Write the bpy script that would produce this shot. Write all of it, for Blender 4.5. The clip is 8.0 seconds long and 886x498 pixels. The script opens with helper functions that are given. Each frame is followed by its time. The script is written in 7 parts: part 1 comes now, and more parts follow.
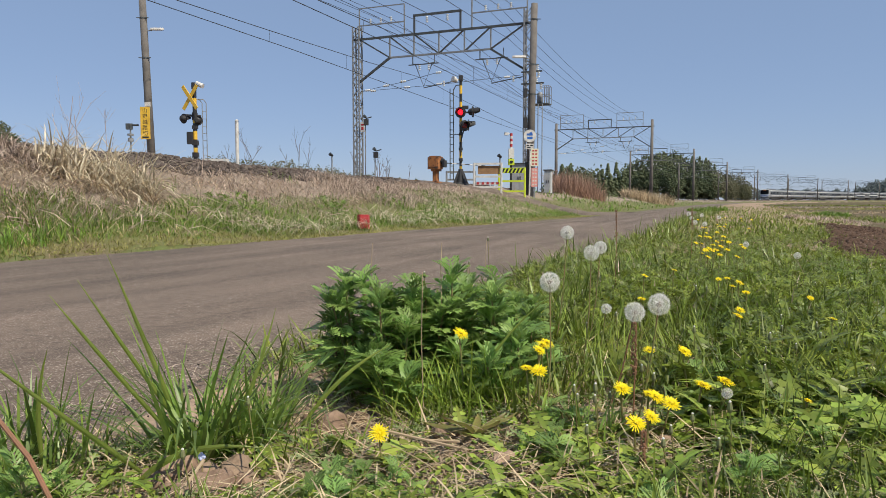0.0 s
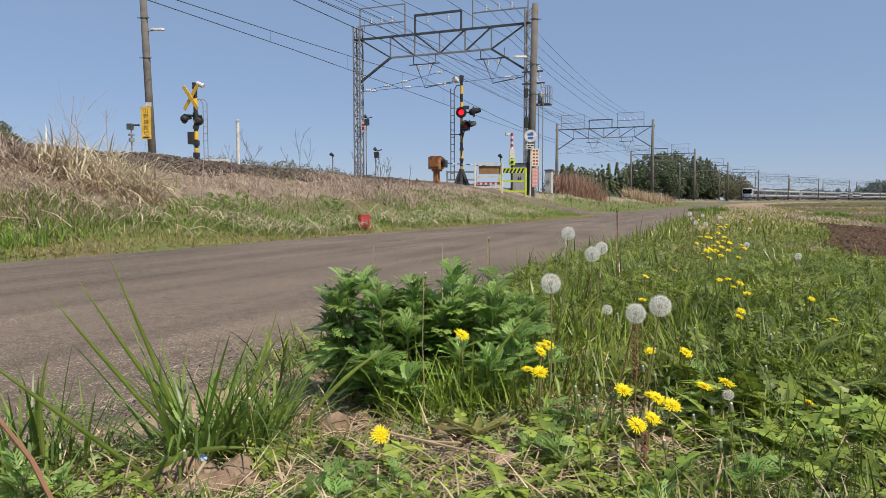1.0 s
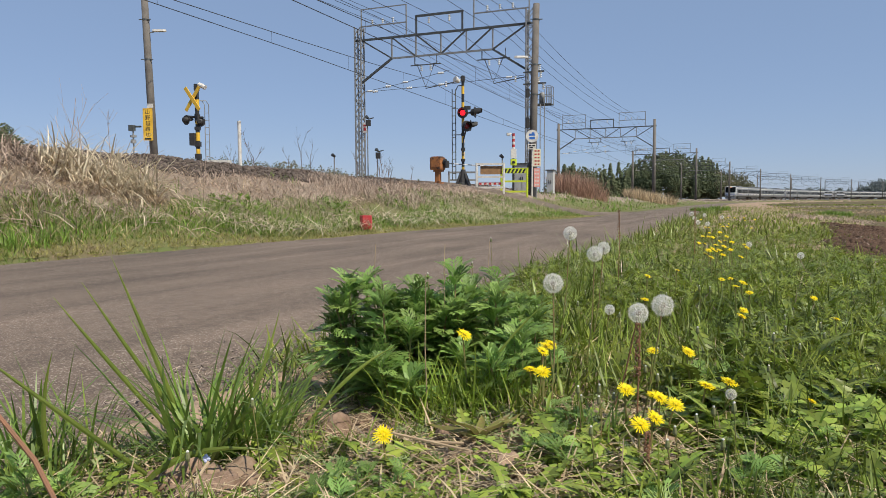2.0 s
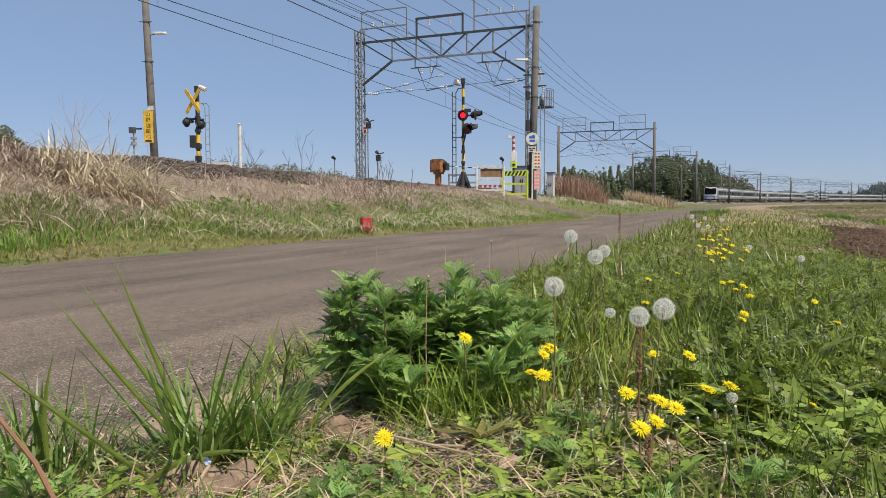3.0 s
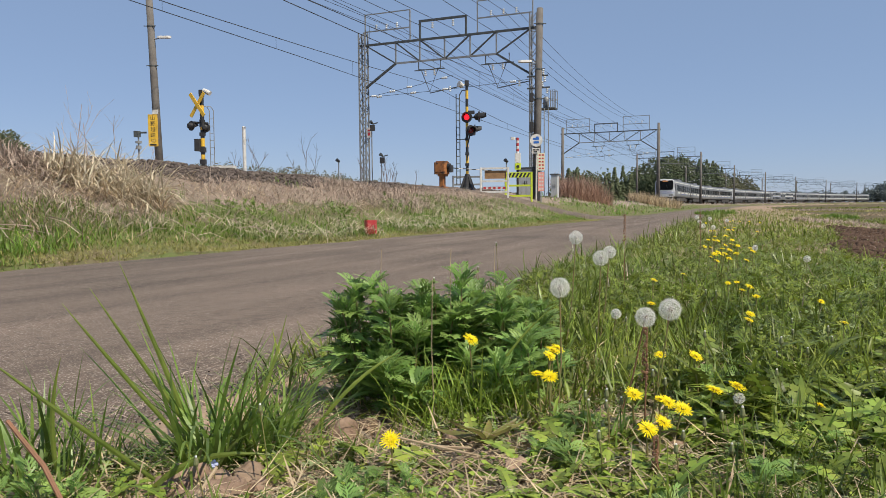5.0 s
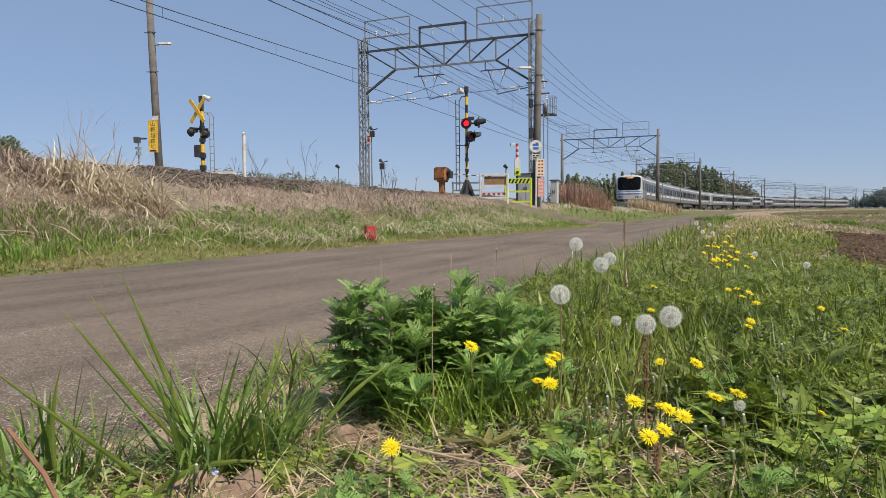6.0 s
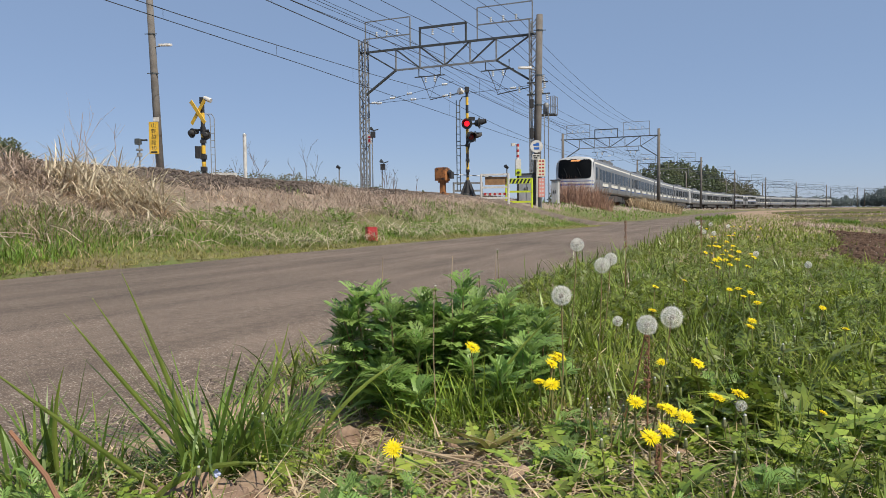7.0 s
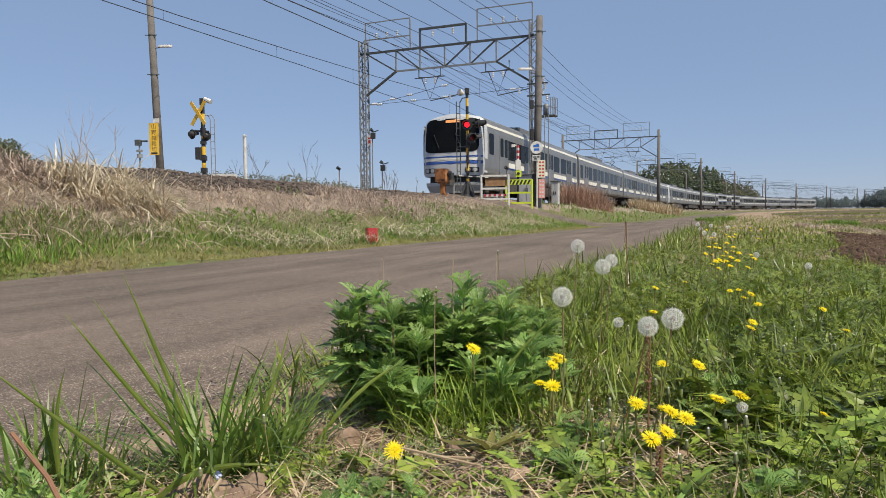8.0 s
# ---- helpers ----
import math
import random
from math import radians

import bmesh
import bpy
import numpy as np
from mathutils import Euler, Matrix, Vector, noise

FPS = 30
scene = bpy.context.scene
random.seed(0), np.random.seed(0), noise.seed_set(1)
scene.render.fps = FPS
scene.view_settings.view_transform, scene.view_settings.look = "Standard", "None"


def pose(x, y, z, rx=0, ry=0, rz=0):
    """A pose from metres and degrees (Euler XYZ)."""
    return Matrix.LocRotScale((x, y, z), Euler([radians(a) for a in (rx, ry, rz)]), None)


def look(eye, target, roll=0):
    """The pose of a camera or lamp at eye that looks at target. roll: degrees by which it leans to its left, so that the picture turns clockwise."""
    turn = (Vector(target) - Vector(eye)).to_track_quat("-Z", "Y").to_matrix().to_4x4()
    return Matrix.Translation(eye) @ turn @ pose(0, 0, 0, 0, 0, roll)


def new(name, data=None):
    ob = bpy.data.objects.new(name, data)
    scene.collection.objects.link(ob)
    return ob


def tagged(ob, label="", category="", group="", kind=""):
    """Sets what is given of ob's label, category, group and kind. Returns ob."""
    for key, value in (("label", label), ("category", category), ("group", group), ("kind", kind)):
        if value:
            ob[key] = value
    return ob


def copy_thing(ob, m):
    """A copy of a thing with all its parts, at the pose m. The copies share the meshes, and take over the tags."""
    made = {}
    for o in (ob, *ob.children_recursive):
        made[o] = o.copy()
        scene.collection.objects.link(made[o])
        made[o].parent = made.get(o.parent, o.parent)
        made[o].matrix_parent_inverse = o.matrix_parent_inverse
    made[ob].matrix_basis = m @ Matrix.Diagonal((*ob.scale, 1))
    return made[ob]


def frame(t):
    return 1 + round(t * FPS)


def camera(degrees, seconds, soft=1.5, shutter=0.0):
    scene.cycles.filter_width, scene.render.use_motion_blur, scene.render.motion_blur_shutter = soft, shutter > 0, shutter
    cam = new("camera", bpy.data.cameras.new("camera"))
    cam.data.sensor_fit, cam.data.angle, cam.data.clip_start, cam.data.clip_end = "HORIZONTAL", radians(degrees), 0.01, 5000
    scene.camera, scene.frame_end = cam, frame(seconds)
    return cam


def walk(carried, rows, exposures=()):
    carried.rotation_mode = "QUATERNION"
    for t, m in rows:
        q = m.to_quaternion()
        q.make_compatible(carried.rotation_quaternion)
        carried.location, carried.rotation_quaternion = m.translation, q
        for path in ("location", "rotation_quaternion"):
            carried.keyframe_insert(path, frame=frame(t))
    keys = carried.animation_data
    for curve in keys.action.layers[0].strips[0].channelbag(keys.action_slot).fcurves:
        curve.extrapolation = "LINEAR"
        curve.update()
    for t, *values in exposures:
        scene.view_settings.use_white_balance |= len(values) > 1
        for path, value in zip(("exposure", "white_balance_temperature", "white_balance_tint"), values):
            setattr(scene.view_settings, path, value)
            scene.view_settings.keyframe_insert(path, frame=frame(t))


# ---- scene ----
cam = camera(63.6, 8.0, soft=0.65)
PATH = [
    (0, (0.008, -0.007, 0.498), (0.002, 1.989, 0.365), -0.1),
    (0.5, (0.007, -0.008, 0.5), (0.0, 1.988, 0.37), -0.1),
    (1, (0.007, -0.008, 0.501), (-0.001, 1.988, 0.368), -0.1),
    (1.5, (0.007, -0.008, 0.5), (-0.006, 1.987, 0.367), -0.3),
    (3, (0.004, -0.009, 0.502), (-0.009, 1.987, 0.377), -0.2),
    (3.5, (0.004, -0.009, 0.502), (-0.012, 1.987, 0.381), -0.3),
    (4, (0.004, -0.01, 0.502), (-0.019, 1.986, 0.384), -0.4),
    (4.5, (0.003, -0.009, 0.5), (-0.023, 1.987, 0.376), -0.5),
    (6, (0.0, -0.011, 0.504), (-0.024, 1.986, 0.401), -0.5),
    (6.5, (-0.001, -0.01, 0.504), (-0.033, 1.987, 0.402), -0.6),
    (7, (0.0, -0.012, 0.506), (-0.027, 1.985, 0.404), -0.7),
    (7.5, (-0.001, -0.013, 0.508), (-0.027, 1.984, 0.413), -0.7),
    (8, (-0.002, -0.013, 0.507), (-0.029, 1.984, 0.408), -0.7),
]
walk(cam, [(t, look(eye, target, roll)) for t, eye, target, roll in PATH])

# world, sun, exposure
SUN_AZ, SUN_EL = 132.0, 52.0      # degrees clockwise from +Y, above the horizon
world = bpy.data.worlds.new("world")
scene.world = world
world.use_nodes = True
wn, wl = world.node_tree.nodes, world.node_tree.links
sky = wn.new("ShaderNodeTexSky")
sky.sky_type, sky.sun_disc = "NISHITA", False
sky.sun_elevation, sky.sun_rotation = radians(SUN_EL), radians(SUN_AZ)
sky.air_density, sky.dust_density, sky.ozone_density, sky.altitude = 0.8, 0.2, 1.9, 0
tint = wn.new("ShaderNodeMix")
tint.data_type, tint.blend_type = "RGBA", "MULTIPLY"
tint.inputs[0].default_value, tint.inputs[7].default_value = 1.0, (1.0, 0.935, 1.045, 1)
wl.new(sky.outputs[0], tint.inputs[6])
haze = wn.new("ShaderNodeMix")      # thin even haze over the whole sky
haze.data_type = "RGBA"
haze.inputs[0].default_value, haze.inputs[7].default_value = 0.64, (2.62, 3.74, 5.52, 1)
wl.new(tint.outputs[2], haze.inputs[6])
wl.new(haze.outputs[2], wn["Background"].inputs[0])
wn["Background"].inputs[1].default_value = 0.108
sun = new("sun", bpy.data.lights.new("sun", "SUN"))
sun.data.energy, sun.data.angle, sun.data.color = 5.0, radians(0.53), (1.0, 0.925, 0.775)
a, e = radians(SUN_AZ), radians(SUN_EL)
sun.matrix_world = look((0, 0, 60), (-math.sin(a) * math.cos(e), -math.cos(a) * math.cos(e), 60 - math.sin(e)))
scene.view_settings.exposure = 0.0


# ---------------------------------------------------------------- materials
def material(name, c1, c2=None, scale=8.0, rough=0.8, metal=0.0, bump=0.0, fine=6.0, spots=None, island=0.0, space="Object", spec=0.5,
             through_light=0.0, per_object=0.0):
    """Two colours mixed by a coarse and a fine noise, with bump; island: spread of brightness from piece to piece."""
    m = bpy.data.materials.new(name)
    m.use_nodes = True
    n, l = m.node_tree.nodes, m.node_tree.links
    b = n["Principled BSDF"]
    b.inputs["Roughness"].default_value, b.inputs["Metallic"].default_value = rough, metal
    b.inputs["Specular IOR Level"].default_value = spec
    if space == "World":
        co = n.new("ShaderNodeNewGeometry").outputs["Position"]
    else:
        co = n.new("ShaderNodeTexCoord").outputs["Object"]
    c2 = c2 or tuple(v * 0.75 for v in c1)
    big, small = n.new("ShaderNodeTexNoise"), n.new("ShaderNodeTexNoise")
    for t, k, d in ((big, scale, 4), (small, scale * fine, 3)):
        t.inputs["Scale"].default_value, t.inputs["Detail"].default_value = k, d
        l.new(co, t.inputs["Vector"])
    add = n.new("ShaderNodeMath")
    add.operation = "MULTIPLY_ADD"
    l.new(small.outputs[0], add.inputs[0])
    add.inputs[1].default_value = 0.55
    sub = n.new("ShaderNodeMath")
    sub.operation = "SUBTRACT"
    l.new(big.outputs[0], sub.inputs[0])
    sub.inputs[1].default_value = 0.27
    l.new(sub.outputs[0], add.inputs[2])
    ramp = n.new("ShaderNodeMapRange")
    ramp.inputs["From Min"].default_value, ramp.inputs["From Max"].default_value = 0.3, 0.7
    l.new(add.outputs[0], ramp.inputs[0])
    mix = n.new("ShaderNodeMix")
    mix.data_type = "RGBA"
    l.new(ramp.outputs[0], mix.inputs[0])
    mix.inputs[6].default_value, mix.inputs[7].default_value = (*c1, 1), (*c2, 1)
    out = mix.outputs[2]
    if spots:
        colour, size, amount = spots
        sp = n.new("ShaderNodeTexNoise")
        sp.inputs["Scale"].default_value, sp.inputs["Detail"].default_value = size, 5
        l.new(co, sp.inputs["Vector"])
        r2 = n.new("ShaderNodeMapRange")
        r2.inputs["From Min"].default_value, r2.inputs["From Max"].default_value = 0.64 - amount, 0.72 - amount
        l.new(sp.outputs[0], r2.inputs[0])
        m2 = n.new("ShaderNodeMix")
        m2.data_type = "RGBA"
        l.new(r2.outputs[0], m2.inputs[0])
        l.new(out, m2.inputs[6])
        m2.inputs[7].default_value = (*colour, 1)
        out = m2.outputs[2]
    if island or per_object:
        hs = n.new("ShaderNodeHueSaturation")
        src = n.new("ShaderNodeNewGeometry").outputs["Random Per Island"] if island else n.new("ShaderNodeObjectInfo").outputs["Random"]
        k = island or per_object
        r3 = n.new("ShaderNodeMapRange")
        r3.inputs["To Min"].default_value, r3.inputs["To Max"].default_value = 1 - k, 1 + k
        l.new(src, r3.inputs[0])
        l.new(r3.outputs[0], hs.inputs["Value"])
        l.new(out, hs.inputs["Color"])
        r4 = n.new("ShaderNodeMath")
        r4.operation = "MULTIPLY_ADD"
        wn2 = n.new("ShaderNodeTexWhiteNoise")
        wn2.noise_dimensions = "1D"
        l.new(src, wn2.inputs["W"])
        l.new(wn2.outputs[0], r4.inputs[0])
        r4.inputs[1].default_value, r4.inputs[2].default_value = 0.05 * k, 0.5 - 0.025 * k
        l.new(r4.outputs[0], hs.inputs["Hue"])
        out = hs.outputs[0]
    l.new(out, b.inputs["Base Color"])
    if bump:
        bp = n.new("ShaderNodeBump")
        bp.inputs["Strength"].default_value, bp.inputs["Distance"].default_value = min(1, bump), 0.01 * max(1, bump)
        l.new(add.outputs[0], bp.inputs["Height"])
        l.new(bp.outputs[0], b.inputs["Normal"])
    if through_light:
        tr = n.new("ShaderNodeBsdfTranslucent")
        l.new(out, tr.inputs[0])
        ms = n.new("ShaderNodeMixShader")
        ms.inputs[0].default_value = through_light
        l.new(b.outputs[0], ms.inputs[1])
        l.new(tr.outputs[0], ms.inputs[2])
        l.new(ms.outputs[0], n["Material Output"].inputs[0])
    return m


def glowing(name, colour, strength):
    m = material(name, colour, rough=0.3)
    b = m.node_tree.nodes["Principled BSDF"]
    b.inputs["Emission Color"].default_value, b.inputs["Emission Strength"].default_value = (*colour, 1), strength
    return m


GRASS = material("leaf green", (0.25, 0.297, 0.044), (0.115, 0.165, 0.023), 3.0, 0.45, island=0.55, space="World", spec=0.45, through_light=0.34)
LIGHT_GRASS = material("bright grass", (0.245, 0.315, 0.045), (0.13, 0.195, 0.026), 3.0, 0.5, island=0.5, space="World", spec=0.35, through_light=0.34)
FINE_GRASS = material("fine sunlit grass", (0.34, 0.43, 0.065), (0.22, 0.32, 0.042), 5.0, 0.5, island=0.45, space="World", spec=0.4, through_light=0.42)
BANK_GREEN = material("bank grass", (0.20, 0.32, 0.042), (0.125, 0.215, 0.026), 3.0, 0.45, island=0.5, space="World", spec=0.45, through_light=0.34)
DRY_GRASS = material("yellowish grass", (0.38, 0.34, 0.12), (0.27, 0.27, 0.075), 3.0, 0.6, island=0.35, space="World", spec=0.3, through_light=0.35)
BLADE_GREEN = material("single grass blade", (0.225, 0.32, 0.06), (0.14, 0.22, 0.038), 5.0, 0.36, per_object=0.4, space="World", spec=0.55, through_light=0.36)
GRASS_DARK = material("grass blade", (0.23, 0.295, 0.055), (0.135, 0.19, 0.032), 5.0, 0.36, island=0.5, space="World", spec=0.55, through_light=0.32)
MUGWORT = material("mugwort leaf", (0.335, 0.475, 0.135), (0.23, 0.365, 0.092), 6.0, 0.42, per_object=0.4, space="World", spec=0.55, through_light=0.46)
DOCK_LEAF = material("reddish green leaf", (0.25, 0.28, 0.06), (0.24, 0.17, 0.07), 16.0, 0.45, per_object=0.3, spec=0.5, through_light=0.38)
LIGHT_LEAF1 = material("bright broad leaf", (0.30, 0.37, 0.07), (0.20, 0.28, 0.045), 12.0, 0.45, per_object=0.3, spec=0.5, through_light=0.4)
GREY_LEAF = material("grey green leaf", (0.34, 0.385, 0.185), (0.23, 0.30, 0.11), 9.0, 0.6, island=0.4, space="World", spec=0.3, through_light=0.38)
LIGHT_LEAF = material("bright leaf", (0.34, 0.41, 0.07), (0.21, 0.305, 0.045), 6.0, 0.45, island=0.5, space="World", spec=0.5, through_light=0.36)
STRAW = material("dead grass", (0.58, 0.46, 0.30), (0.38, 0.285, 0.18), 4.0, 0.8, island=0.45, space="World", spec=0.2, through_light=0.2)
PALE_STRAW = material("bleached straw", (0.68, 0.60, 0.45), (0.52, 0.44, 0.32), 5.0, 0.8, island=0.3, space="World", spec=0.25, through_light=0.2)
STRAW_GREY = material("grey dead grass", (0.54, 0.43, 0.35), (0.34, 0.265, 0.21), 4.0, 0.85, island=0.45, space="World", spec=0.2, through_light=0.2)
TWIG = material("dead twig", (0.20, 0.14, 0.10), (0.11, 0.075, 0.055), 6.0, 0.85, island=0.3, space="World", spec=0.2)
REED_RED = material("reddish dead weeds", (0.50, 0.33, 0.25), (0.32, 0.20, 0.145), 3.0, 0.85, island=0.4, space="World", spec=0.2, through_light=0.2)
SOIL = material("dry verge soil", (0.42, 0.305, 0.22), (0.24, 0.17, 0.118), 3.0, 0.95, bump=0.9, fine=14, space="World", spec=0.15)
CLOD = material("earth clod", (0.36, 0.25, 0.18), (0.23, 0.155, 0.11), 14.0, 0.95, bump=0.7, fine=6, per_object=0.2, spec=0.15)
CLOD_STUFF = material("soil crumb", (0.39, 0.28, 0.20), (0.22, 0.15, 0.105), 14.0, 0.95, island=0.3, space="World", spec=0.15)
BANK = material("bank thatch", (0.36, 0.285, 0.225), (0.21, 0.165, 0.125), 2.5, 0.95, bump=0.9, fine=12, space="World", spec=0.15)
TURF = material("turf", (0.13, 0.165, 0.05), (0.17, 0.135, 0.075), 1.2, 0.95, bump=0.9, fine=14, space="World", spec=0.15)
FIELD = material("fallow field", (0.155, 0.108, 0.072), (0.085, 0.085, 0.036), 0.16, 0.95, bump=0.8, fine=22, space="World", spec=0.1)
TILLED = material("tilled soil", (0.118, 0.074, 0.052), (0.068, 0.043, 0.031), 5.0, 0.95, bump=1.0, fine=9, space="World", spec=0.1)
BALLAST = material("ballast bed", (0.11, 0.086, 0.072), (0.065, 0.05, 0.043), 9.0, 0.95, bump=1.0, fine=4, space="World", spec=0.2)
STONE = material("ballast stone", (0.135, 0.105, 0.088), (0.07, 0.055, 0.047), 7.0, 0.9, island=0.45, space="World", spec=0.25)
ASPHALT = material("worn asphalt", (0.192, 0.142, 0.11), (0.114, 0.085, 0.066), 0.55, 0.9, bump=0.9, fine=210, spots=((0.33, 0.275, 0.222), 150.0, 0.09), space="World", spec=0.3)


def worn_streaks(m):
    """Long darker and paler wear bands that follow the road, and small dark blots."""
    n, l = m.node_tree.nodes, m.node_tree.links
    b = n["Principled BSDF"]
    was = b.inputs["Base Color"].links[0].from_socket
    at = n.new("ShaderNodeNewGeometry").outputs["Position"]
    xyz = n.new("ShaderNodeCombineXYZ")
    for k, axis in enumerate(((0.9266 * 2.2, -0.376 * 2.2, 0), (0.376 * 0.16, 0.9266 * 0.16, 0))):
        dot = n.new("ShaderNodeVectorMath")
        dot.operation = "DOT_PRODUCT"
        dot.inputs[1].default_value = axis
        l.new(at, dot.inputs[0])
        l.new(dot.outputs["Value"], xyz.inputs[k])
    band, blot = n.new("ShaderNodeTexNoise"), n.new("ShaderNodeTexNoise")
    band.inputs["Scale"].default_value, band.inputs["Detail"].default_value = 1.6, 5
    blot.inputs["Scale"].default_value, blot.inputs["Detail"].default_value = 26.0, 4
    l.new(xyz.outputs[0], band.inputs["Vector"])
    l.new(at, blot.inputs["Vector"])
    for tex, lo, hi, dark, pale in ((band, 0.34, 0.66, 0.75, 1.12), (blot, 0.30, 0.52, 0.74, 1.02)):
        r = n.new("ShaderNodeMapRange")
        for key, v in (("From Min", lo), ("From Max", hi), ("To Min", dark), ("To Max", pale)):
            r.inputs[key].default_value = v
        l.new(tex.outputs[0], r.inputs[0])
        mul = n.new("ShaderNodeVectorMath")
        mul.operation = "SCALE"
        l.new(was, mul.inputs[0])
        l.new(r.outputs[0], mul.inputs["Scale"])
        was = mul.outputs[0]
    l.new(was, b.inputs["Base Color"])


worn_streaks(ASPHALT)
CONCRETE = material("aged concrete", (0.185, 0.167, 0.15), (0.12, 0.107, 0.096), 3.0, 0.9, bump=0.3, fine=9)
STEEL = material("galvanised steel", (0.33, 0.335, 0.335), (0.21, 0.21, 0.21), 6.0, 0.6, 0.3, fine=5)
STEEL_DARK = material("weathered steel", (0.115, 0.125, 0.125), (0.07, 0.072, 0.07), 5.0, 0.6, 0.4, fine=5)
IRON = material("black painted iron", (0.022, 0.022, 0.024), (0.035, 0.032, 0.03), 8.0, 0.5)
WIRE = material("wire", (0.05, 0.055, 0.06), (0.07, 0.07, 0.07), 2.0, 0.55, 0.4)
PORCELAIN = material("white porcelain", (0.80, 0.80, 0.78), (0.65, 0.65, 0.62), 12.0, 0.2)
WHITE = material("white paint", (0.72, 0.70, 0.66), (0.52, 0.49, 0.45), 5.0, 0.6, spots=((0.30, 0.20, 0.13), 18.0, 0.0))
CABINET_GREY = material("grey cabinet paint", (0.50, 0.50, 0.49), (0.40, 0.40, 0.39), 3.0, 0.55, spots=((0.28, 0.24, 0.20), 7.0, -0.04))
YELLOW = material("yellow paint", (0.80, 0.50, 0.05), (0.68, 0.40, 0.04), 6.0, 0.5)
FLUO = material("fluorescent yellow paint", (0.62, 0.72, 0.045), (0.52, 0.61, 0.04), 5.0, 0.5, spots=((0.35, 0.33, 0.06), 12.0, -0.04))
BLACK = material("black paint", (0.018, 0.018, 0.018), (0.03, 0.03, 0.03), 6.0, 0.5)
RED = material("red paint", (0.50, 0.035, 0.04), (0.36, 0.03, 0.035), 14.0, 0.6, spots=((0.35, 0.20, 0.17), 40.0, 0.03))
BLUE = material("blue paint", (0.03, 0.16, 0.55), (0.03, 0.13, 0.46), 6.0, 0.5)
ORANGE = material("weathered orange paint", (0.42, 0.17, 0.05), (0.24, 0.085, 0.03), 5.0, 0.75, spots=((0.085, 0.045, 0.028), 5.0, 0.10), bump=0.4)
RUST = material("rusty steel", (0.16, 0.085, 0.05), (0.09, 0.05, 0.032), 10.0, 0.85, bump=0.3)
RAILTOP = material("polished rail", (0.55, 0.53, 0.5), (0.4, 0.38, 0.36), 8.0, 0.25, 0.9)
PINK = material("pale red banner", (0.75, 0.33, 0.29), (0.68, 0.28, 0.25), 5.0, 0.7)
CREAM = material("cream sign board", (0.74, 0.69, 0.52), (0.66, 0.61, 0.45), 5.0, 0.6)
TIMBER = material("weathered timber", (0.33, 0.19, 0.09), (0.20, 0.11, 0.055), 5.0, 0.85, bump=0.4)
RED_GLOW = glowing("lit red lamp", (1.0, 0.015, 0.03), 1.6)
RED_DULL = material("unlit red lens", (0.14, 0.012, 0.012), (0.10, 0.01, 0.01), 6.0, 0.2)
STAINLESS = material("brushed stainless", (0.30, 0.295, 0.285), (0.24, 0.235, 0.228), 1.2, 0.42, 0.55, fine=9)
TRAIN_FRP = material("light grey cab shell", (0.54, 0.545, 0.55), (0.47, 0.475, 0.48), 2.0, 0.4)
TRAIN_ROOF = material("grey train roof", (0.15, 0.16, 0.175), (0.11, 0.115, 0.125), 2.0, 0.7)
TRAIN_GLASS = material("dark train glass", (0.006, 0.007, 0.008), (0.010, 0.011, 0.012), 2.0, 0.12, spec=0.15)
TRAIN_GLASS.node_tree.nodes["Principled BSDF"].inputs["IOR"].default_value = 1.22
TRAIN_DARK = material("underfloor grime", (0.045, 0.042, 0.04), (0.075, 0.068, 0.06), 2.0, 0.8)
TRAIN_CREAM = material("cream stripe", (0.78, 0.75, 0.66), (0.72, 0.69, 0.60), 3.0, 0.4)
TRAIN_BLUE = material("blue stripe", (0.045, 0.12, 0.42), (0.04, 0.10, 0.36), 3.0, 0.4)
RUBBER = material("black rubber", (0.02, 0.02, 0.02), (0.03, 0.03, 0.03), 3.0, 0.7)
HEADLAMP = material("headlamp lens", (0.45, 0.45, 0.43), (0.35, 0.35, 0.34), 6.0, 0.1)
LED = glowing("amber display", (1.0, 0.42, 0.14), 0.35)
FAR_TREES = material("far trees", (0.095, 0.125, 0.07), (0.15, 0.165, 0.092), 0.09, 0.95, bump=1.0, fine=7, island=0.25, space="World", spec=0.1)
FAR_TREES2 = material("far mixed trees", (0.19, 0.175, 0.11), (0.125, 0.14, 0.078), 0.1, 0.95, bump=1.0, fine=7, island=0.2, space="World", spec=0.1)
BARK = material("bark", (0.11, 0.085, 0.065), (0.07, 0.05, 0.04), 8.0, 0.9, bump=0.5)
# aerial haze painted in as a paler, bluer base colour
HAZE_PAINTED = material("distant woods with painted haze", (0.185, 0.215, 0.21), (0.15, 0.18, 0.175), 0.02, 1.0, fine=10, space="World", spec=0.0)
PETAL = material("yellow petal", (0.94, 0.80, 0.014), (0.91, 0.72, 0.01), 60.0, 0.55, island=0.12, spec=0.3, through_light=0.3)
PETAL_CORE = material("deep yellow florets", (0.90, 0.70, 0.012), (0.84, 0.58, 0.01), 300.0, 0.6, bump=0.5)
STEM = material("flower stem", (0.20, 0.25, 0.07), (0.27, 0.15, 0.08), 14.0, 0.5)
STEM_RED = material("reddish stem", (0.27, 0.13, 0.07), (0.19, 0.10, 0.055), 20.0, 0.6)
PAPPUS = material("pale seed fluff", (0.93, 0.91, 0.865), (0.84, 0.815, 0.765), 60.0, 0.8, spec=0.2, through_light=0.35)
SEED = material("brown seed core", (0.30, 0.25, 0.19), (0.20, 0.16, 0.12), 300.0, 0.9)
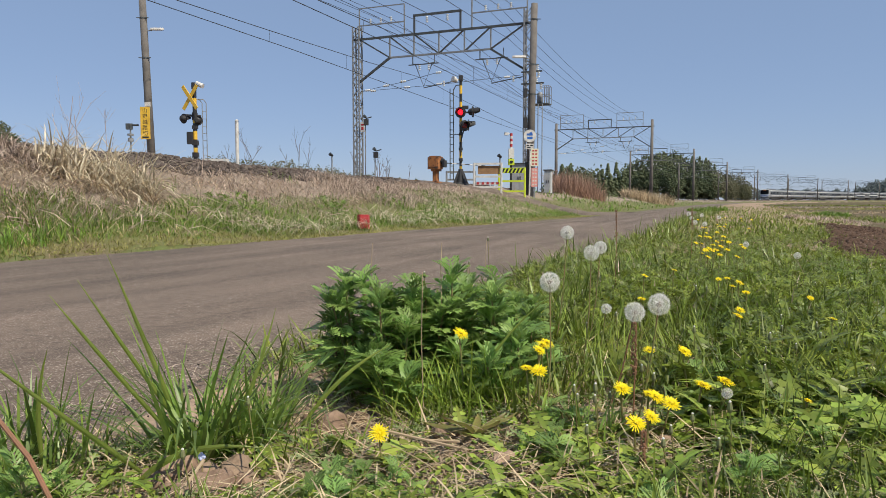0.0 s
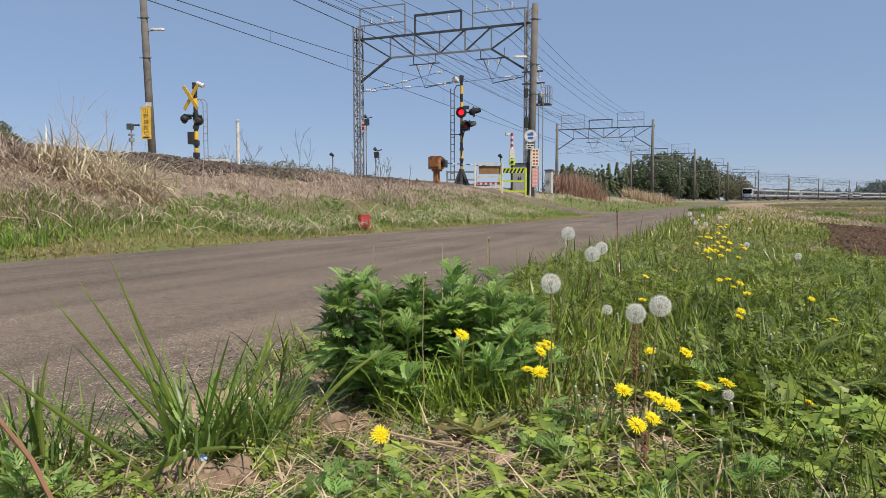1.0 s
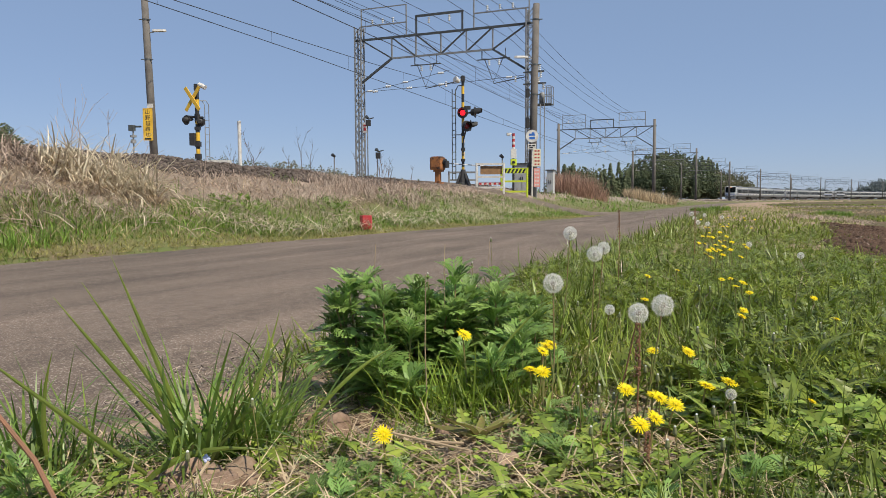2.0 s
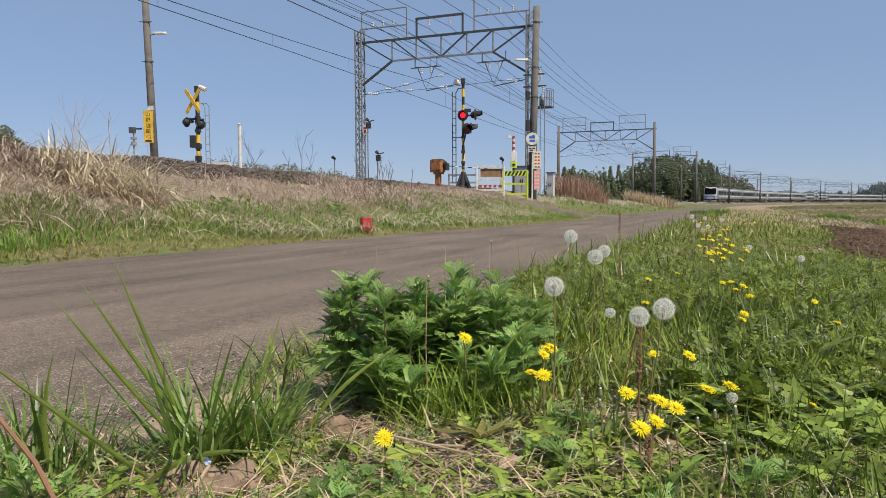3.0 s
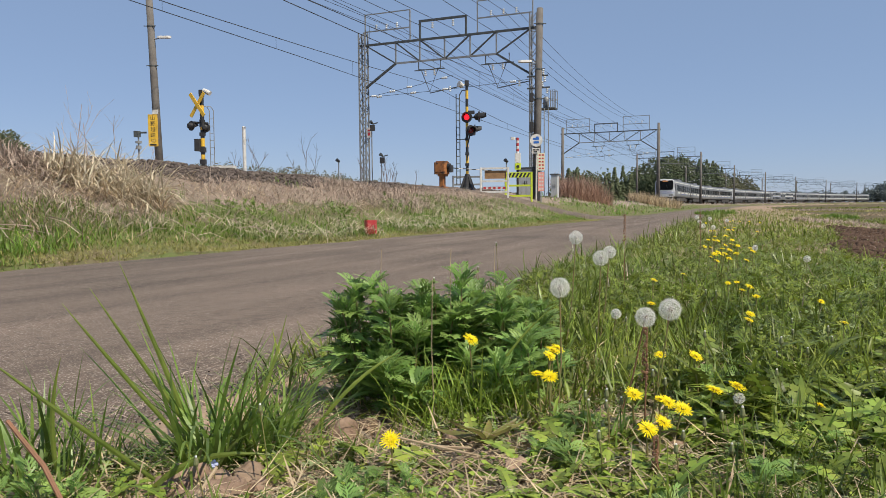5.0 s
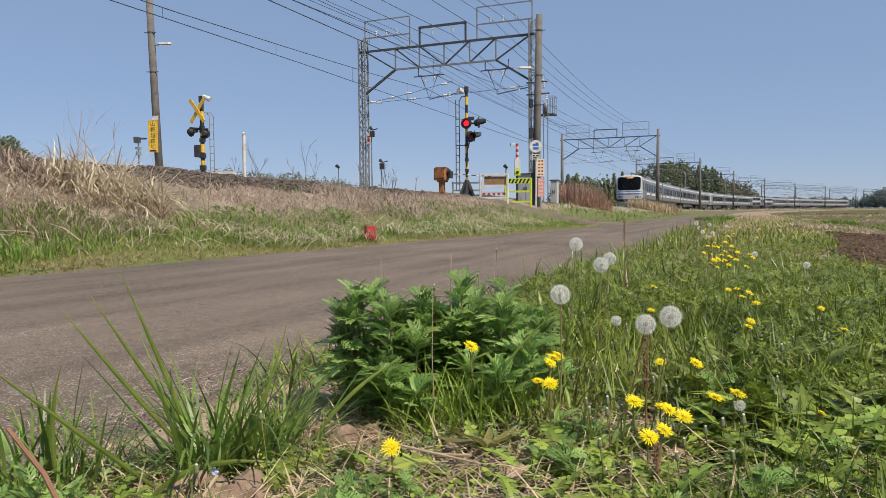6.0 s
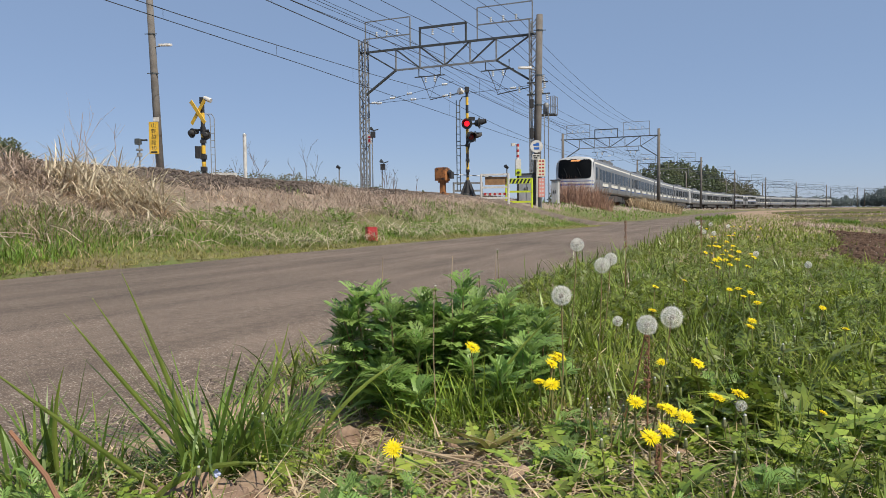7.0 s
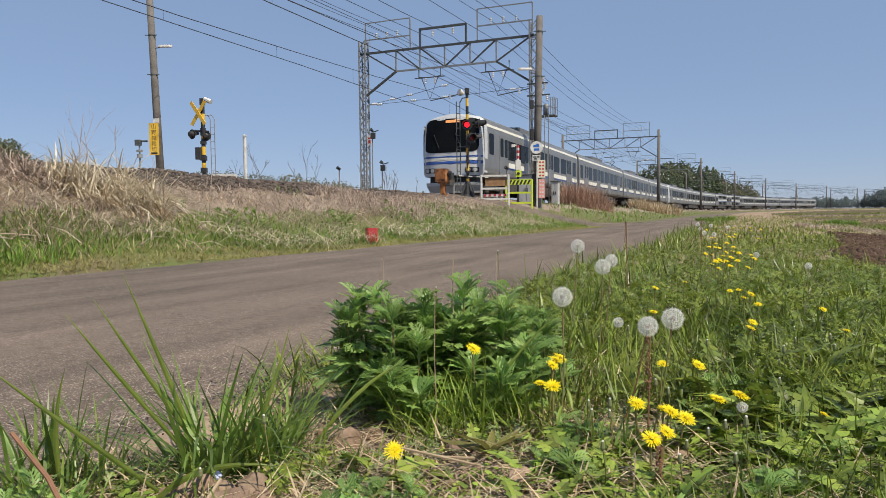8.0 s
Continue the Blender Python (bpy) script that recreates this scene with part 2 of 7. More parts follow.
BUD = material("green bud", (0.16, 0.20, 0.07), (0.17, 0.15, 0.08), 80.0, 0.6)
PALE_BLUE = material("pale blue petal", (0.50, 0.56, 0.85), (0.62, 0.66, 0.88), 80.0, 0.6)


# ---------------------------------------------------------------- mesh tools
class Geo:
    """Collects faces of one mesh."""

    def __init__(self):
        self.v, self.f = [], []

    def quad(self, *p):
        i = len(self.v)
        self.v += [tuple(q) for q in p]
        self.f.append(tuple(range(i, i + len(p))))
        return self

    def box(self, c, size, m=None, bevel=0.0):
        """A box with chamfered upright edges."""
        x, y, z = (s / 2 for s in size)
        b = min(bevel, x * 0.9, y * 0.9)
        ring = [(-x + b, -y), (x - b, -y), (x, -y + b), (x, y - b), (x - b, y), (-x + b, y), (-x, y - b), (-x, -y + b)] if b else [(-x, -y), (x, -y), (x, y), (-x, y)]
        t = Matrix.Translation(c) @ (m or Matrix())
        i, n = len(self.v), len(ring)
        for zz in (-z, z):
            self.v += [tuple(t @ Vector((px, py, zz))) for px, py in ring]
        self.f += [(i + k, i + (k + 1) % n, i + n + (k + 1) % n, i + n + k) for k in range(n)]
        self.f += [tuple(range(i + n - 1, i - 1, -1)), tuple(range(i + n, i + 2 * n))]
        return self

    def tube(self, pts, r, n=6, cap=True):
        """A tube along points; r is one radius or one for each point."""
        pts = [Vector(p) for p in pts]
        rs = r if isinstance(r, (list, tuple)) else [r] * len(pts)
        i = len(self.v)
        for k, p in enumerate(pts):
            d = (pts[min(k + 1, len(pts) - 1)] - pts[max(k - 1, 0)]).normalized()
            u = d.cross(Vector((0, 0, 1)) if abs(d.z) < 0.9 else Vector((1, 0, 0))).normalized()
            w = d.cross(u)
            for j in range(n):
                a = 2 * math.pi * (j + 0.5) / n
                self.v.append(tuple(p + rs[k] * (u * math.cos(a) + w * math.sin(a))))
        for k in range(len(pts) - 1):
            for j in range(n):
                self.f.append((i + k * n + j, i + k * n + (j + 1) % n, i + (k + 1) * n + (j + 1) % n, i + (k + 1) * n + j))
        if cap:
            self.f += [tuple(range(i + n - 1, i - 1, -1)), tuple(range(i + (len(pts) - 1) * n, i + len(pts) * n))]
        return self

    def bar(self, p, q, w, h=None):
        """A square bar from p to q."""
        return self.tube([p, q], (w / 2) * 1.414, 4)

    def disc(self, c, axis, r, depth, n=20):
        c, d = Vector(c), Vector(axis).normalized()
        return self.tube([c - d * depth / 2, c + d * depth / 2], r, n)

    def ball(self, c, r, n=8, squash=1.0, m=None):
        i, rows = len(self.v), n // 2 + 1
        c = Vector(c)
        for a in range(rows + 1):
            th = math.pi * a / rows
            for b in range(n):
                ph = 2 * math.pi * b / n
                self.v.append(tuple(c + Vector((r * math.sin(th) * math.cos(ph), r * math.sin(th) * math.sin(ph), r * squash * math.cos(th)))))
        for a in range(rows):
            for b in range(n):
                self.f.append((i + a * n + b, i + (a + 1) * n + b, i + (a + 1) * n + (b + 1) % n, i + a * n + (b + 1) % n))
        return self

    def loft(self, rings, close=True, caps=True):
        i, n = len(self.v), len(rings[0])
        for ring in rings:
            self.v += [tuple(p) for p in ring]
        for k in range(len(rings) - 1):
            for j in range(n if close else n - 1):
                self.f.append((i + k * n + j, i + k * n + (j + 1) % n, i + (k + 1) * n + (j + 1) % n, i + (k + 1) * n + j))
        if caps:
            self.f += [tuple(range(i + n - 1, i - 1, -1)), tuple(range(i + (len(rings) - 1) * n, i + len(rings) * n))]
        return self

    def mesh(self, name, mat, smooth=False):
        me = bpy.data.meshes.new(name)
        me.from_pydata(self.v, [], self.f)
        for m in (mat if isinstance(mat, (list, tuple)) else [mat]):
            me.materials.append(m)
        if smooth:
            me.polygons.foreach_set("use_smooth", [True] * len(me.polygons))
        me.update()
        return me


def part(name, geo, mat, parent=None, label="", smooth=False):
    """One mesh object under a thing or a part."""
    ob = new(name, geo if isinstance(geo, bpy.types.Mesh) else geo.mesh(name, mat, smooth))
    ob.parent = parent
    if label:
        ob["label"] = label
    return ob


def thing(name, label, category, m=None, group="", kind=""):
    ob = new(name)
    ob.empty_display_size = 0.1
    if m is not None:
        ob.matrix_basis = m
    return tagged(ob, label, category, group, kind)


def single(name, geo, mat, label, category, group="", kind="", m=None, smooth=False):
    ob = part(name, geo, mat, None, smooth=smooth)
    if m is not None:
        ob.matrix_basis = m
    return tagged(ob, label, category, group, kind)


def big_mesh(name, v, faces, mats, index=None, smooth=False):
    """A mesh from numpy arrays: faces is a list of arrays, each (n, corners)."""
    me = bpy.data.meshes.new(name)
    loops = np.concatenate([f.ravel() for f in faces]).astype(np.int32)
    sizes = np.concatenate([np.full(len(f), f.shape[1]) for f in faces]).astype(np.int32)
    starts = np.concatenate([[0], np.cumsum(sizes)[:-1]]).astype(np.int32)
    me.vertices.add(len(v))
    me.vertices.foreach_set("co", np.asarray(v, np.float32).ravel())
    me.loops.add(len(loops))
    me.loops.foreach_set("vertex_index", loops)
    me.polygons.add(len(sizes))
    me.polygons.foreach_set("loop_start", starts)
    for m in (mats if isinstance(mats, (list, tuple)) else [mats]):
        me.materials.append(m)
    if index is not None:
        me.polygons.foreach_set("material_index", np.asarray(index, np.int32))
    if smooth:
        me.polygons.foreach_set("use_smooth", np.ones(len(sizes), bool))
    me.update(calc_edges=True)
    return me


# ---------------------------------------------------------------- the plan: s runs along the railway, q to its right
DX, DY = 0.376, 0.9266
S0, RADIUS, Q0 = 81.0, 815.0, -9.1
HEAD0 = math.atan2(DX, DY)
AX, AY = DX * S0 + DY * Q0, DY * S0 - DX * Q0
CX, CY = AX + DY * RADIUS, AY - DX * RADIUS
RAIL = 1.25          # rail head at the crossing
TRACK_1, TRACK_2 = -12.05, -15.95


def dip(s):
    """How far the railway lies below its level at the crossing."""
    return np.interp(s, (25, 46, 70, 94, 126, 155, 300, 500), (0, 0.26, 0.38, 0.45, 0.6, 0.74, 0.5, 0.3))


def place(s, q):
    """x, y and heading (clockwise from +Y) of a point of the railway, which bends to the right from S0 on."""
    if s <= S0:
        return DX * s + DY * q, DY * s - DX * q, HEAD0
    h, r = HEAD0 + (s - S0) / RADIUS, RADIUS - (q - Q0)
    return CX - math.cos(h) * r, CY + math.sin(h) * r, h


def along(s, q, z=0.0):
    x, y, _ = place(s, q)
    return Vector((x, y, z))


def at_track(s, q, z=0.0, turn=0.0):
    x, y, h = place(s, q)
    return pose(x, y, z, 0, 0, -math.degrees(h) + turn)


def plan(x, y):
    """s and q of places given as arrays."""
    x, y = np.asarray(x, float), np.asarray(y, float)
    s, q = DX * x + DY * y, DY * x - DX * y
    r = np.hypot(x - CX, y - CY)
    ang = np.arctan2(y - CY, -(x - CX))
    curved = s > S0
    s2 = S0 + (ang - HEAD0) * RADIUS
    q2 = Q0 + RADIUS - r
    return np.where(curved, s2, s), np.where(curved, q2, q)


def smooth_noise(x, y, k, seed=0):
    """A cheap sum of waves, between about -1 and 1."""
    rs = np.random.RandomState(seed + 11)
    out = np.zeros_like(np.asarray(x, float))
    for _ in range(6):
        a, f, p = rs.uniform(0, 6.28), k * rs.uniform(0.6, 1.6), rs.uniform(0, 6.28)
        out = out + np.sin((np.cos(a) * x + np.sin(a) * y) * f + p)
    return out / 3.2


def ramp(v, a, b):
    t = np.clip((v - a) / (b - a), 0, 1)
    return t * t * (3 - 2 * t)


def road_far_edge(s):
    return -5.75 + 1.3 * ramp(s, 3, 24)


def height(x, y):
    """The ground's height."""
    s, q = plan(x, y)
    low = smooth_noise(x, y, 1.1, 1) * 0.03 + smooth_noise(x, y, 4.0, 2) * 0.012
    edge = road_far_edge(s)
    toe = edge - 0.25
    top = -10.2
    crest = 1.36 - 0.16 * ramp(s, 8, 22) - 0.9 * dip(s)
    rise = np.clip((toe - q) / (toe - top), 0, 1)
    bank = crest * (0.35 * rise + 0.65 * ramp(rise, 0.0, 1.0))
    bed = np.where(q < top, crest - 0.12 * ramp(-q, 10.2, 10.9), bank)
    beyond = ramp(-q, 18.2, 21.0)
    bed = bed * (1 - beyond) + 0.85 * beyond
    z = np.where(q < toe, bed, 0.0)
    soft = np.where((q < toe) & (q > -10.6), 1.6, 1.0)
    right = ramp(q, 1.2, 4.5)
    z = z - 0.22 * right - 0.25 * ramp(q, 25, 60)
    hump = 0.06 * np.exp(-((q - 0.1) / 0.9) ** 2)
    z = z + np.where(q > -1.3, hump, 0)
    on_road = (q > edge - 0.1) & (q < -1.25)
    z = z + np.where(on_road, -0.03, low * soft)
    far = ramp(np.hypot(x, y), 150, 700) * ramp(np.abs(q + 14), 8, 30)
    return z * (1 - far) + 0.1 * far


# ---------------------------------------------------------------- ground: one sheet to the horizon
def build_ground():
    rad = [0.0]
    r = 0.35
    while r < 4200:
        rad.append(r)
        r *= 1.028
    ang = np.radians(np.concatenate([np.arange(-40, 40, 0.45), np.arange(40, 320, 5.0)]))
    rad = np.array(rad[1:])
    x, y = np.outer(rad, np.sin(ang)), np.outer(rad, np.cos(ang))
    z = height(x, y)
    nr, na = x.shape
    v = np.stack([x.ravel(), y.ravel(), z.ravel()], 1)
    v = np.concatenate([v, [[0, 0, float(height(np.zeros(1), np.zeros(1))[0])]]])
    i = np.arange(nr * na).reshape(nr, na)
    j = np.roll(i, -1, 1)
    quads = np.stack([i[:-1], i[1:], j[1:], j[:-1]], -1).reshape(-1, 4)
    fan = np.stack([np.full(na, nr * na), i[0], j[0]], -1)
    c = v[quads].mean(1)
    s, q = plan(c[:, 0], c[:, 1])
    wob = smooth_noise(c[:, 0], c[:, 1], 1.5, 3) * 0.35
    kind = np.full(len(quads), 1)
    kind[q < road_far_edge(s) + 0.05] = 1
    kind[(q < -7.6 + wob)] = 2
    kind[(q < -8.95 + 0.5 * wob) & (q > -18.5)] = 3
    kind[(q > -1.5) & (q < 3.2 + wob)] = 0
    kind[(q > 3.2 + wob)] = 4
    kind[(q < -24)] = 4
    tilled = (c[:, 0] > 0.1 + 0.52 * c[:, 1] + wob * 0.25) & (c[:, 1] > 5.7 + wob * 0.5) & (c[:, 1] < 16.5 + wob)
    kind[tilled] = 5
    me = big_mesh("ground", v, [quads, fan], [SOIL, TURF, BANK, BALLAST, FIELD, TILLED], np.concatenate([kind, np.zeros(na)]), smooth=True)
    tagged(new("ground", me), "grassy verge, dry bank, ballast and fallow fields", "ground", kind="structure")


build_ground()


def strip(rows, mat, name, label, category, kind="structure"):
    """A road surface from rows of edge points, left and right."""
    g = Geo()
    n = len(rows[0])
    for row in rows:
        g.v += [tuple(p) for p in row]
    for k in range(len(rows) - 1):
        for j in range(n - 1):
            g.f.append((k * n + j, k * n + j + 1, (k + 1) * n + j + 1, (k + 1) * n + j))
    return single(name, g, mat, label, category, kind=kind, smooth=True)


def build_roads():
    rows = []
    for s in np.concatenate([np.arange(-14, 40, 0.4), np.arange(40, 300, 2.0)]):
        left, right = float(road_far_edge(s)), -1.35 + 0.05 * math.sin(s * 1.7) + 0.03 * math.sin(s * 4.1)
        left += 0.04 * math.sin(s * 2.3 + 1) + 0.02 * math.sin(s * 6.1)
        cols = []
        for k in range(11):
            q = left + (right - left) * k / 10
            crown = 0.03 * (1 - (2 * k / 10 - 1) ** 2)
            cols.append(along(s, q, crown + (0.012 if 0 < k < 10 else -0.03)))
        rows.append(cols)
    strip(rows, ASPHALT, "road", "worn grey asphalt farm road beside the railway", "road")
    rows = []
    for t in np.linspace(0, 1, 60):
        q = -4.0 + (-21 + 4.0) * t
        sc = 25.0 + 4.5 * max(0, (q + 9.0) / 5.1) ** 1.6
        half = 1.2 + 1.5 * max(0, (q + 6.5) / 2.6)
        row = []
        for k in range(9):
            p = along(sc + half * (k / 4 - 1), q)
            lie = float(height(np.array([p.x]), np.array([p.y]))[0]) + (0.035 if 0 < k < 8 else -0.02)
            deck = RAIL - 0.01 if 0 < k < 8 else RAIL - 0.16
            u = min(1, max(0, (-9.6 - q) / 1.3))
            row.append((p.x, p.y, (0.04 if 0 < k < 8 else -0.05) if q > -4.7 else max((0.036 if 0 < k < 8 else -0.05) if q > -5.4 else -1, lie * (1 - u) + deck * u)))
        rows.append(row)
    strip(rows, ASPHALT, "crossing_road", "asphalt ramp leading over the level crossing", "road")


build_roads()


# ---------------------------------------------------------------- railway
def build_track(q):
    for side in (-1, 1):
        g, top = Geo(), Geo()
        ss = [s for s in np.concatenate([np.arange(-40, 20, 20.0), np.arange(20, 620, 10.0)])]
        prof = [(-0.065, -0.14), (0.065, -0.14), (0.02, -0.11), (0.02, -0.04), (0.036, -0.03), (0.036, 0), (-0.036, 0), (-0.036, -0.03), (-0.02, -0.04), (-0.02, -0.11)]
        g.loft([[along(s, q + side * 0.5335 + a, RAIL + b - dip(s)) for a, b in prof] for s in ss])
        top.loft([[along(s, q + side * 0.5335 + a, RAIL + 0.003 + b - dip(s)) for a, b in ((-0.03, -0.003), (0.03, -0.003), (0.03, 0.001), (-0.03, 0.001))] for s in ss])
        r = single("rail", g, RUST, "rusty steel running rail on ballast", "rail", "running rails")
        part("running_surface", top, RAILTOP, r, "polished rail head")
    sl = Geo().box((0, 0, 0), (2.0, 0.24, 0.16), bevel=0.02).mesh("sleeper", CONCRETE)
    for k in range(70):
        s = -20 + 0.7 * k
        if 20.5 < s < 25.5:
            continue
        o = single("sleeper", sl, CONCRETE, "concrete railway sleeper in ballast", "sleeper", "sleepers of the tracks")
        o.matrix_basis = at_track(s, q, RAIL - 0.215 - dip(s))


build_track(TRACK_1)
build_track(TRACK_2)


def insulator(geo, p, h=0.34, r=0.07, hang=False):
    """A short stack of porcelain sheds."""
    p = Vector(p)
    sgn = -1 if hang else 1
    prof = []
    for k in range(3):
        z = h * (0.12 + 0.3 * k)
        prof += [(z, r * 0.4), (z + h * 0.05, r), (z + h * 0.14, r * 0.85), (z + h * 0.17, r * 0.4)]
    geo.tube([p + Vector((0, 0, sgn * z)) for z, _ in prof], [w for _, w in prof], 8)


def lattice_post(x, h, parent, w=0.38, label=""):
    """A steel post of four angles laced with diagonals."""
    g = Geo()
    for sx in (-1, 1):
        for sy in (-1, 1):
            g.bar((x + sx * w / 2, sy * w / 2, 0), (x + sx * w / 2, sy * w / 2, h), 0.07)
    n = int(h / 0.42)
    for k in range(n):
        z0, z1 = h * k / n, h * (k + 1) / n
        f = 1 if k % 2 else -1
        for o in (-1, 1):
            g.bar((x - f * w / 2, o * w / 2, z0), (x + f * w / 2, o * w / 2, z1), 0.032)
            g.bar((x + o * w / 2, -f * w / 2, z0), (x + o * w / 2, f * w / 2, z1), 0.032)
        if k % 4 == 0:
            for o in (-1, 1):
                g.bar((x - w / 2, o * w / 2, z0), (x + w / 2, o * w / 2, z0), 0.04)
    return part("post", g, STEEL, parent, label)


SPAN, BEAM, BASE, SHIFT = 10.0, 8.93, 0.7, 0.95


def gantry(lattice, SPAN, off=0.0):
    """A portal over both tracks; its right post at the origin, the beam towards -x."""
    label = "galvanised steel lattice gantry carrying overhead wires" if lattice else "steel truss gantry on concrete poles carrying overhead wires"
    t = thing("overhead_line_gantry", label, "gantry", group="gantries over the tracks")
    for x in (0, -SPAN):
        if lattice:
            lattice_post(x, 9.65, t)
        else:
            part("post", Geo().tube([(x, 0, 0), (x, 0, 9.7)], [0.22, 0.15], 14), CONCRETE, t, "round concrete post", True)
    part("top_chord", Geo().box((-SPAN / 2, 0.0, BEAM), (SPAN + 0.5, 0.11, 0.11)), STEEL_DARK, t)
    lo = BEAM - 1.15
    part("bottom_chord", Geo().bar((-2.05, 0, lo), (-SPAN + 2.05, 0, lo), 0.09), STEEL, t)
    us = [2.05 + (SPAN - 4.1) * k / 4 for k in range(5)]
    for u in us:
        part("vertical", Geo().bar((-u, 0, lo), (-u, 0, BEAM), 0.07), STEEL, t)
    tops = [0.15, *us, SPAN - 0.15]
    for k in range(3):
        for a, b in ((tops[k], tops[k + 1]), (SPAN - tops[k], SPAN - tops[k + 1])):
            part("diagonal", Geo().bar((-a, 0, BEAM), (-b, 0, lo), 0.075), STEEL_DARK, t)
    for a, b in ((2.05, 0.1), (SPAN - 2.05, SPAN - 0.1)):
        part("knee_brace", Geo().bar((-a, 0, lo), (-b, 0, lo - 1.25), 0.11), STEEL_DARK, t)
    for a, b, h, bar in ((9.85 + off, 7.05 + off, 1.7, 0.75), (3.1 + off, 0.08 + off, 1.7, 0.8)):
        g = Geo()
        for u in (a, b):
            g.bar((-u, 0, BEAM), (-u, 0, BEAM + h), 0.06)
        g.bar((-a, 0, BEAM + bar), (-b, 0, BEAM + bar), 0.06).bar((-a, 0, BEAM + h), (-b, 0, BEAM + h), 0.05)
        fr = part("feeder_bracket", g, STEEL, t)
        for k in range(3):
            gi = Geo()
            insulator(gi, (-(a + (b - a) * (0.25 + 0.23 * k)), 0, BEAM + bar + 0.03))
            part("insulator", gi, PORCELAIN, fr, "white porcelain insulator", True)
    g = Geo()
    for u in (6.45 + off, 3.75 + off):
        g.bar((-u, 0, BEAM), (-u, 0, BEAM + 1.0), 0.09)
    g.bar((-6.5 - off, 0, BEAM + 1.0), (-3.7 - off, 0, BEAM + 1.0), 0.11)
    fr = part("portal_frame", g, STEEL_DARK, t)
    for u in (5.7 + off, 4.5 + off):
        gi = Geo()
        insulator(gi, (-u, 0, BEAM + 0.94), 0.42, 0.075, True)
        part("insulator", gi, PORCELAIN, fr, "white porcelain insulator", True)
    for q in (TRACK_1, TRACK_2):
        c = q - Q0 + SHIFT - off
        g = Geo()
        for dx in (-0.65, 0.65):
            g.tube([(c + dx, 0, lo), (c + dx, 0, lo - 0.45), (c + dx * 0.4, 0, lo - 0.5)], 0.035, 5)
        g.bar((c - 0.9, 0, lo - 0.5), (c + 0.9, 0, lo - 0.5), 0.05)
        g.tube([(c - 0.5, 0, lo - 0.5), (c, 0, lo - 1.7), (c + 0.5, 0, lo - 0.5)], 0.028, 5)
        g.tube([(c + 1.7, 0, lo - 1.55), (c, 0, lo - 1.78)], 0.028, 5)
        sup = part("wire_support", g, STEEL_DARK, t)
        for dx in (-0.25, 0.3, 1.2):
            gi = Geo()
            insulator(gi, (c + dx, 0, lo - (0.5 if dx < 1 else 1.45)), 0.36, 0.075, True)
            part("insulator", gi, PORCELAIN, sup, "white porcelain insulator", True)
    for a, b, za, zb in ((SPAN - 0.2, 0.2, lo - 1.75, lo - 1.45), (SPAN - 0.2, SPAN * 0.45, lo - 1.75, lo - 0.9)):
        sp = part("cross_span_wire", Geo().tube([(-a, 0, za), (-(a + b) / 2, 0, (za + zb) / 2 - 0.06), (-b, 0, zb)], 0.014, 4), WIRE, t)
        for u in (0.08, 0.3, 0.5, 0.9):
            x, z = -(a + (b - a) * u), za + (zb - za) * u - 0.03
            part("insulator", Geo().tube([(x - 0.16, 0, z), (x - 0.1, 0, z), (x - 0.04, 0, z), (x + 0.04, 0, z), (x + 0.1, 0, z), (x + 0.16, 0, z)], [0.03, 0.075, 0.035, 0.075, 0.035, 0.07], 8), PORCELAIN, sp, "white porcelain insulator", True)
    return t


SPACING, FIRST = 50.4, 36.25
g_first = gantry(True, SPAN)
g_first.matrix_basis = at_track(FIRST, Q0 - SHIFT, BASE)
g_pole = gantry(False, 11.3, SHIFT)
g_pole.matrix_basis = at_track(FIRST + SPACING, Q0 - 0.1, BASE - 0.46)
for k in range(2, 11):
    copy_thing(g_pole, at_track(FIRST + SPACING * k, Q0, BASE - 0.8 * float(dip(FIRST + SPACING * k))))


def wire_line(q, z, sag, r=0.012, name="feeder_wire", label="dark overhead feeder wire between gantries", droppers=False, first=-1, last=9, contact=None):
    g = Geo()
    pts = []
    for k in range(first, last):
        for j in range(8):
            u = j / 8
            s = FIRST + SPACING * (k + u)
            pts.append(along(s, q, z - sag * 4 * u * (1 - u) - dip(s)))
    pts.append(along(FIRST + SPACING * last, q, z - dip(FIRST + SPACING * last)))
    g.tube(pts, r, 5)
    ob = single(name, g, WIRE, label, "wire", "overhead wires")
    if droppers:
        low = part("contact_wire", Geo().tube([along(FIRST + SPACING * (first + k / 4), q, contact - dip(FIRST + SPACING * (first + k / 4))) for k in range((last - first) * 4 + 1)], r, 5), WIRE, ob)
        for k in range(first, 3):
            for j in range(9):
                u = (j + 0.5) / 9
                s = FIRST + SPACING * (k + u)
                part("dropper", Geo().tube([along(s, q, z - sag * 4 * u * (1 - u) - dip(s)), along(s, q, contact - dip(s))], 0.006, 4), WIRE, ob)
    return ob


top_z = BASE + BEAM
for a, b, bar in ((9.85, 7.05, 0.75), (3.1, 0.08, 0.8)):
    for k in range(3):
        wire_line(Q0 - SHIFT - (a + (b - a) * (0.25 + 0.23 * k)), top_z + bar + 0.38, 0.75)
for u in (5.7, 4.5):
    wire_line(Q0 - SHIFT - u, top_z + 0.55, 0.8, 0.014)
for q in (TRACK_1, TRACK_2):
    wire_line(q, RAIL + 6.1, 0.75, 0.014, "catenary_wire", "messenger and contact wires hung over a track", True, contact=RAIL + 5.1)
    wire_line(q + 0.9, top_z - 0.55, 0.6, 0.012)


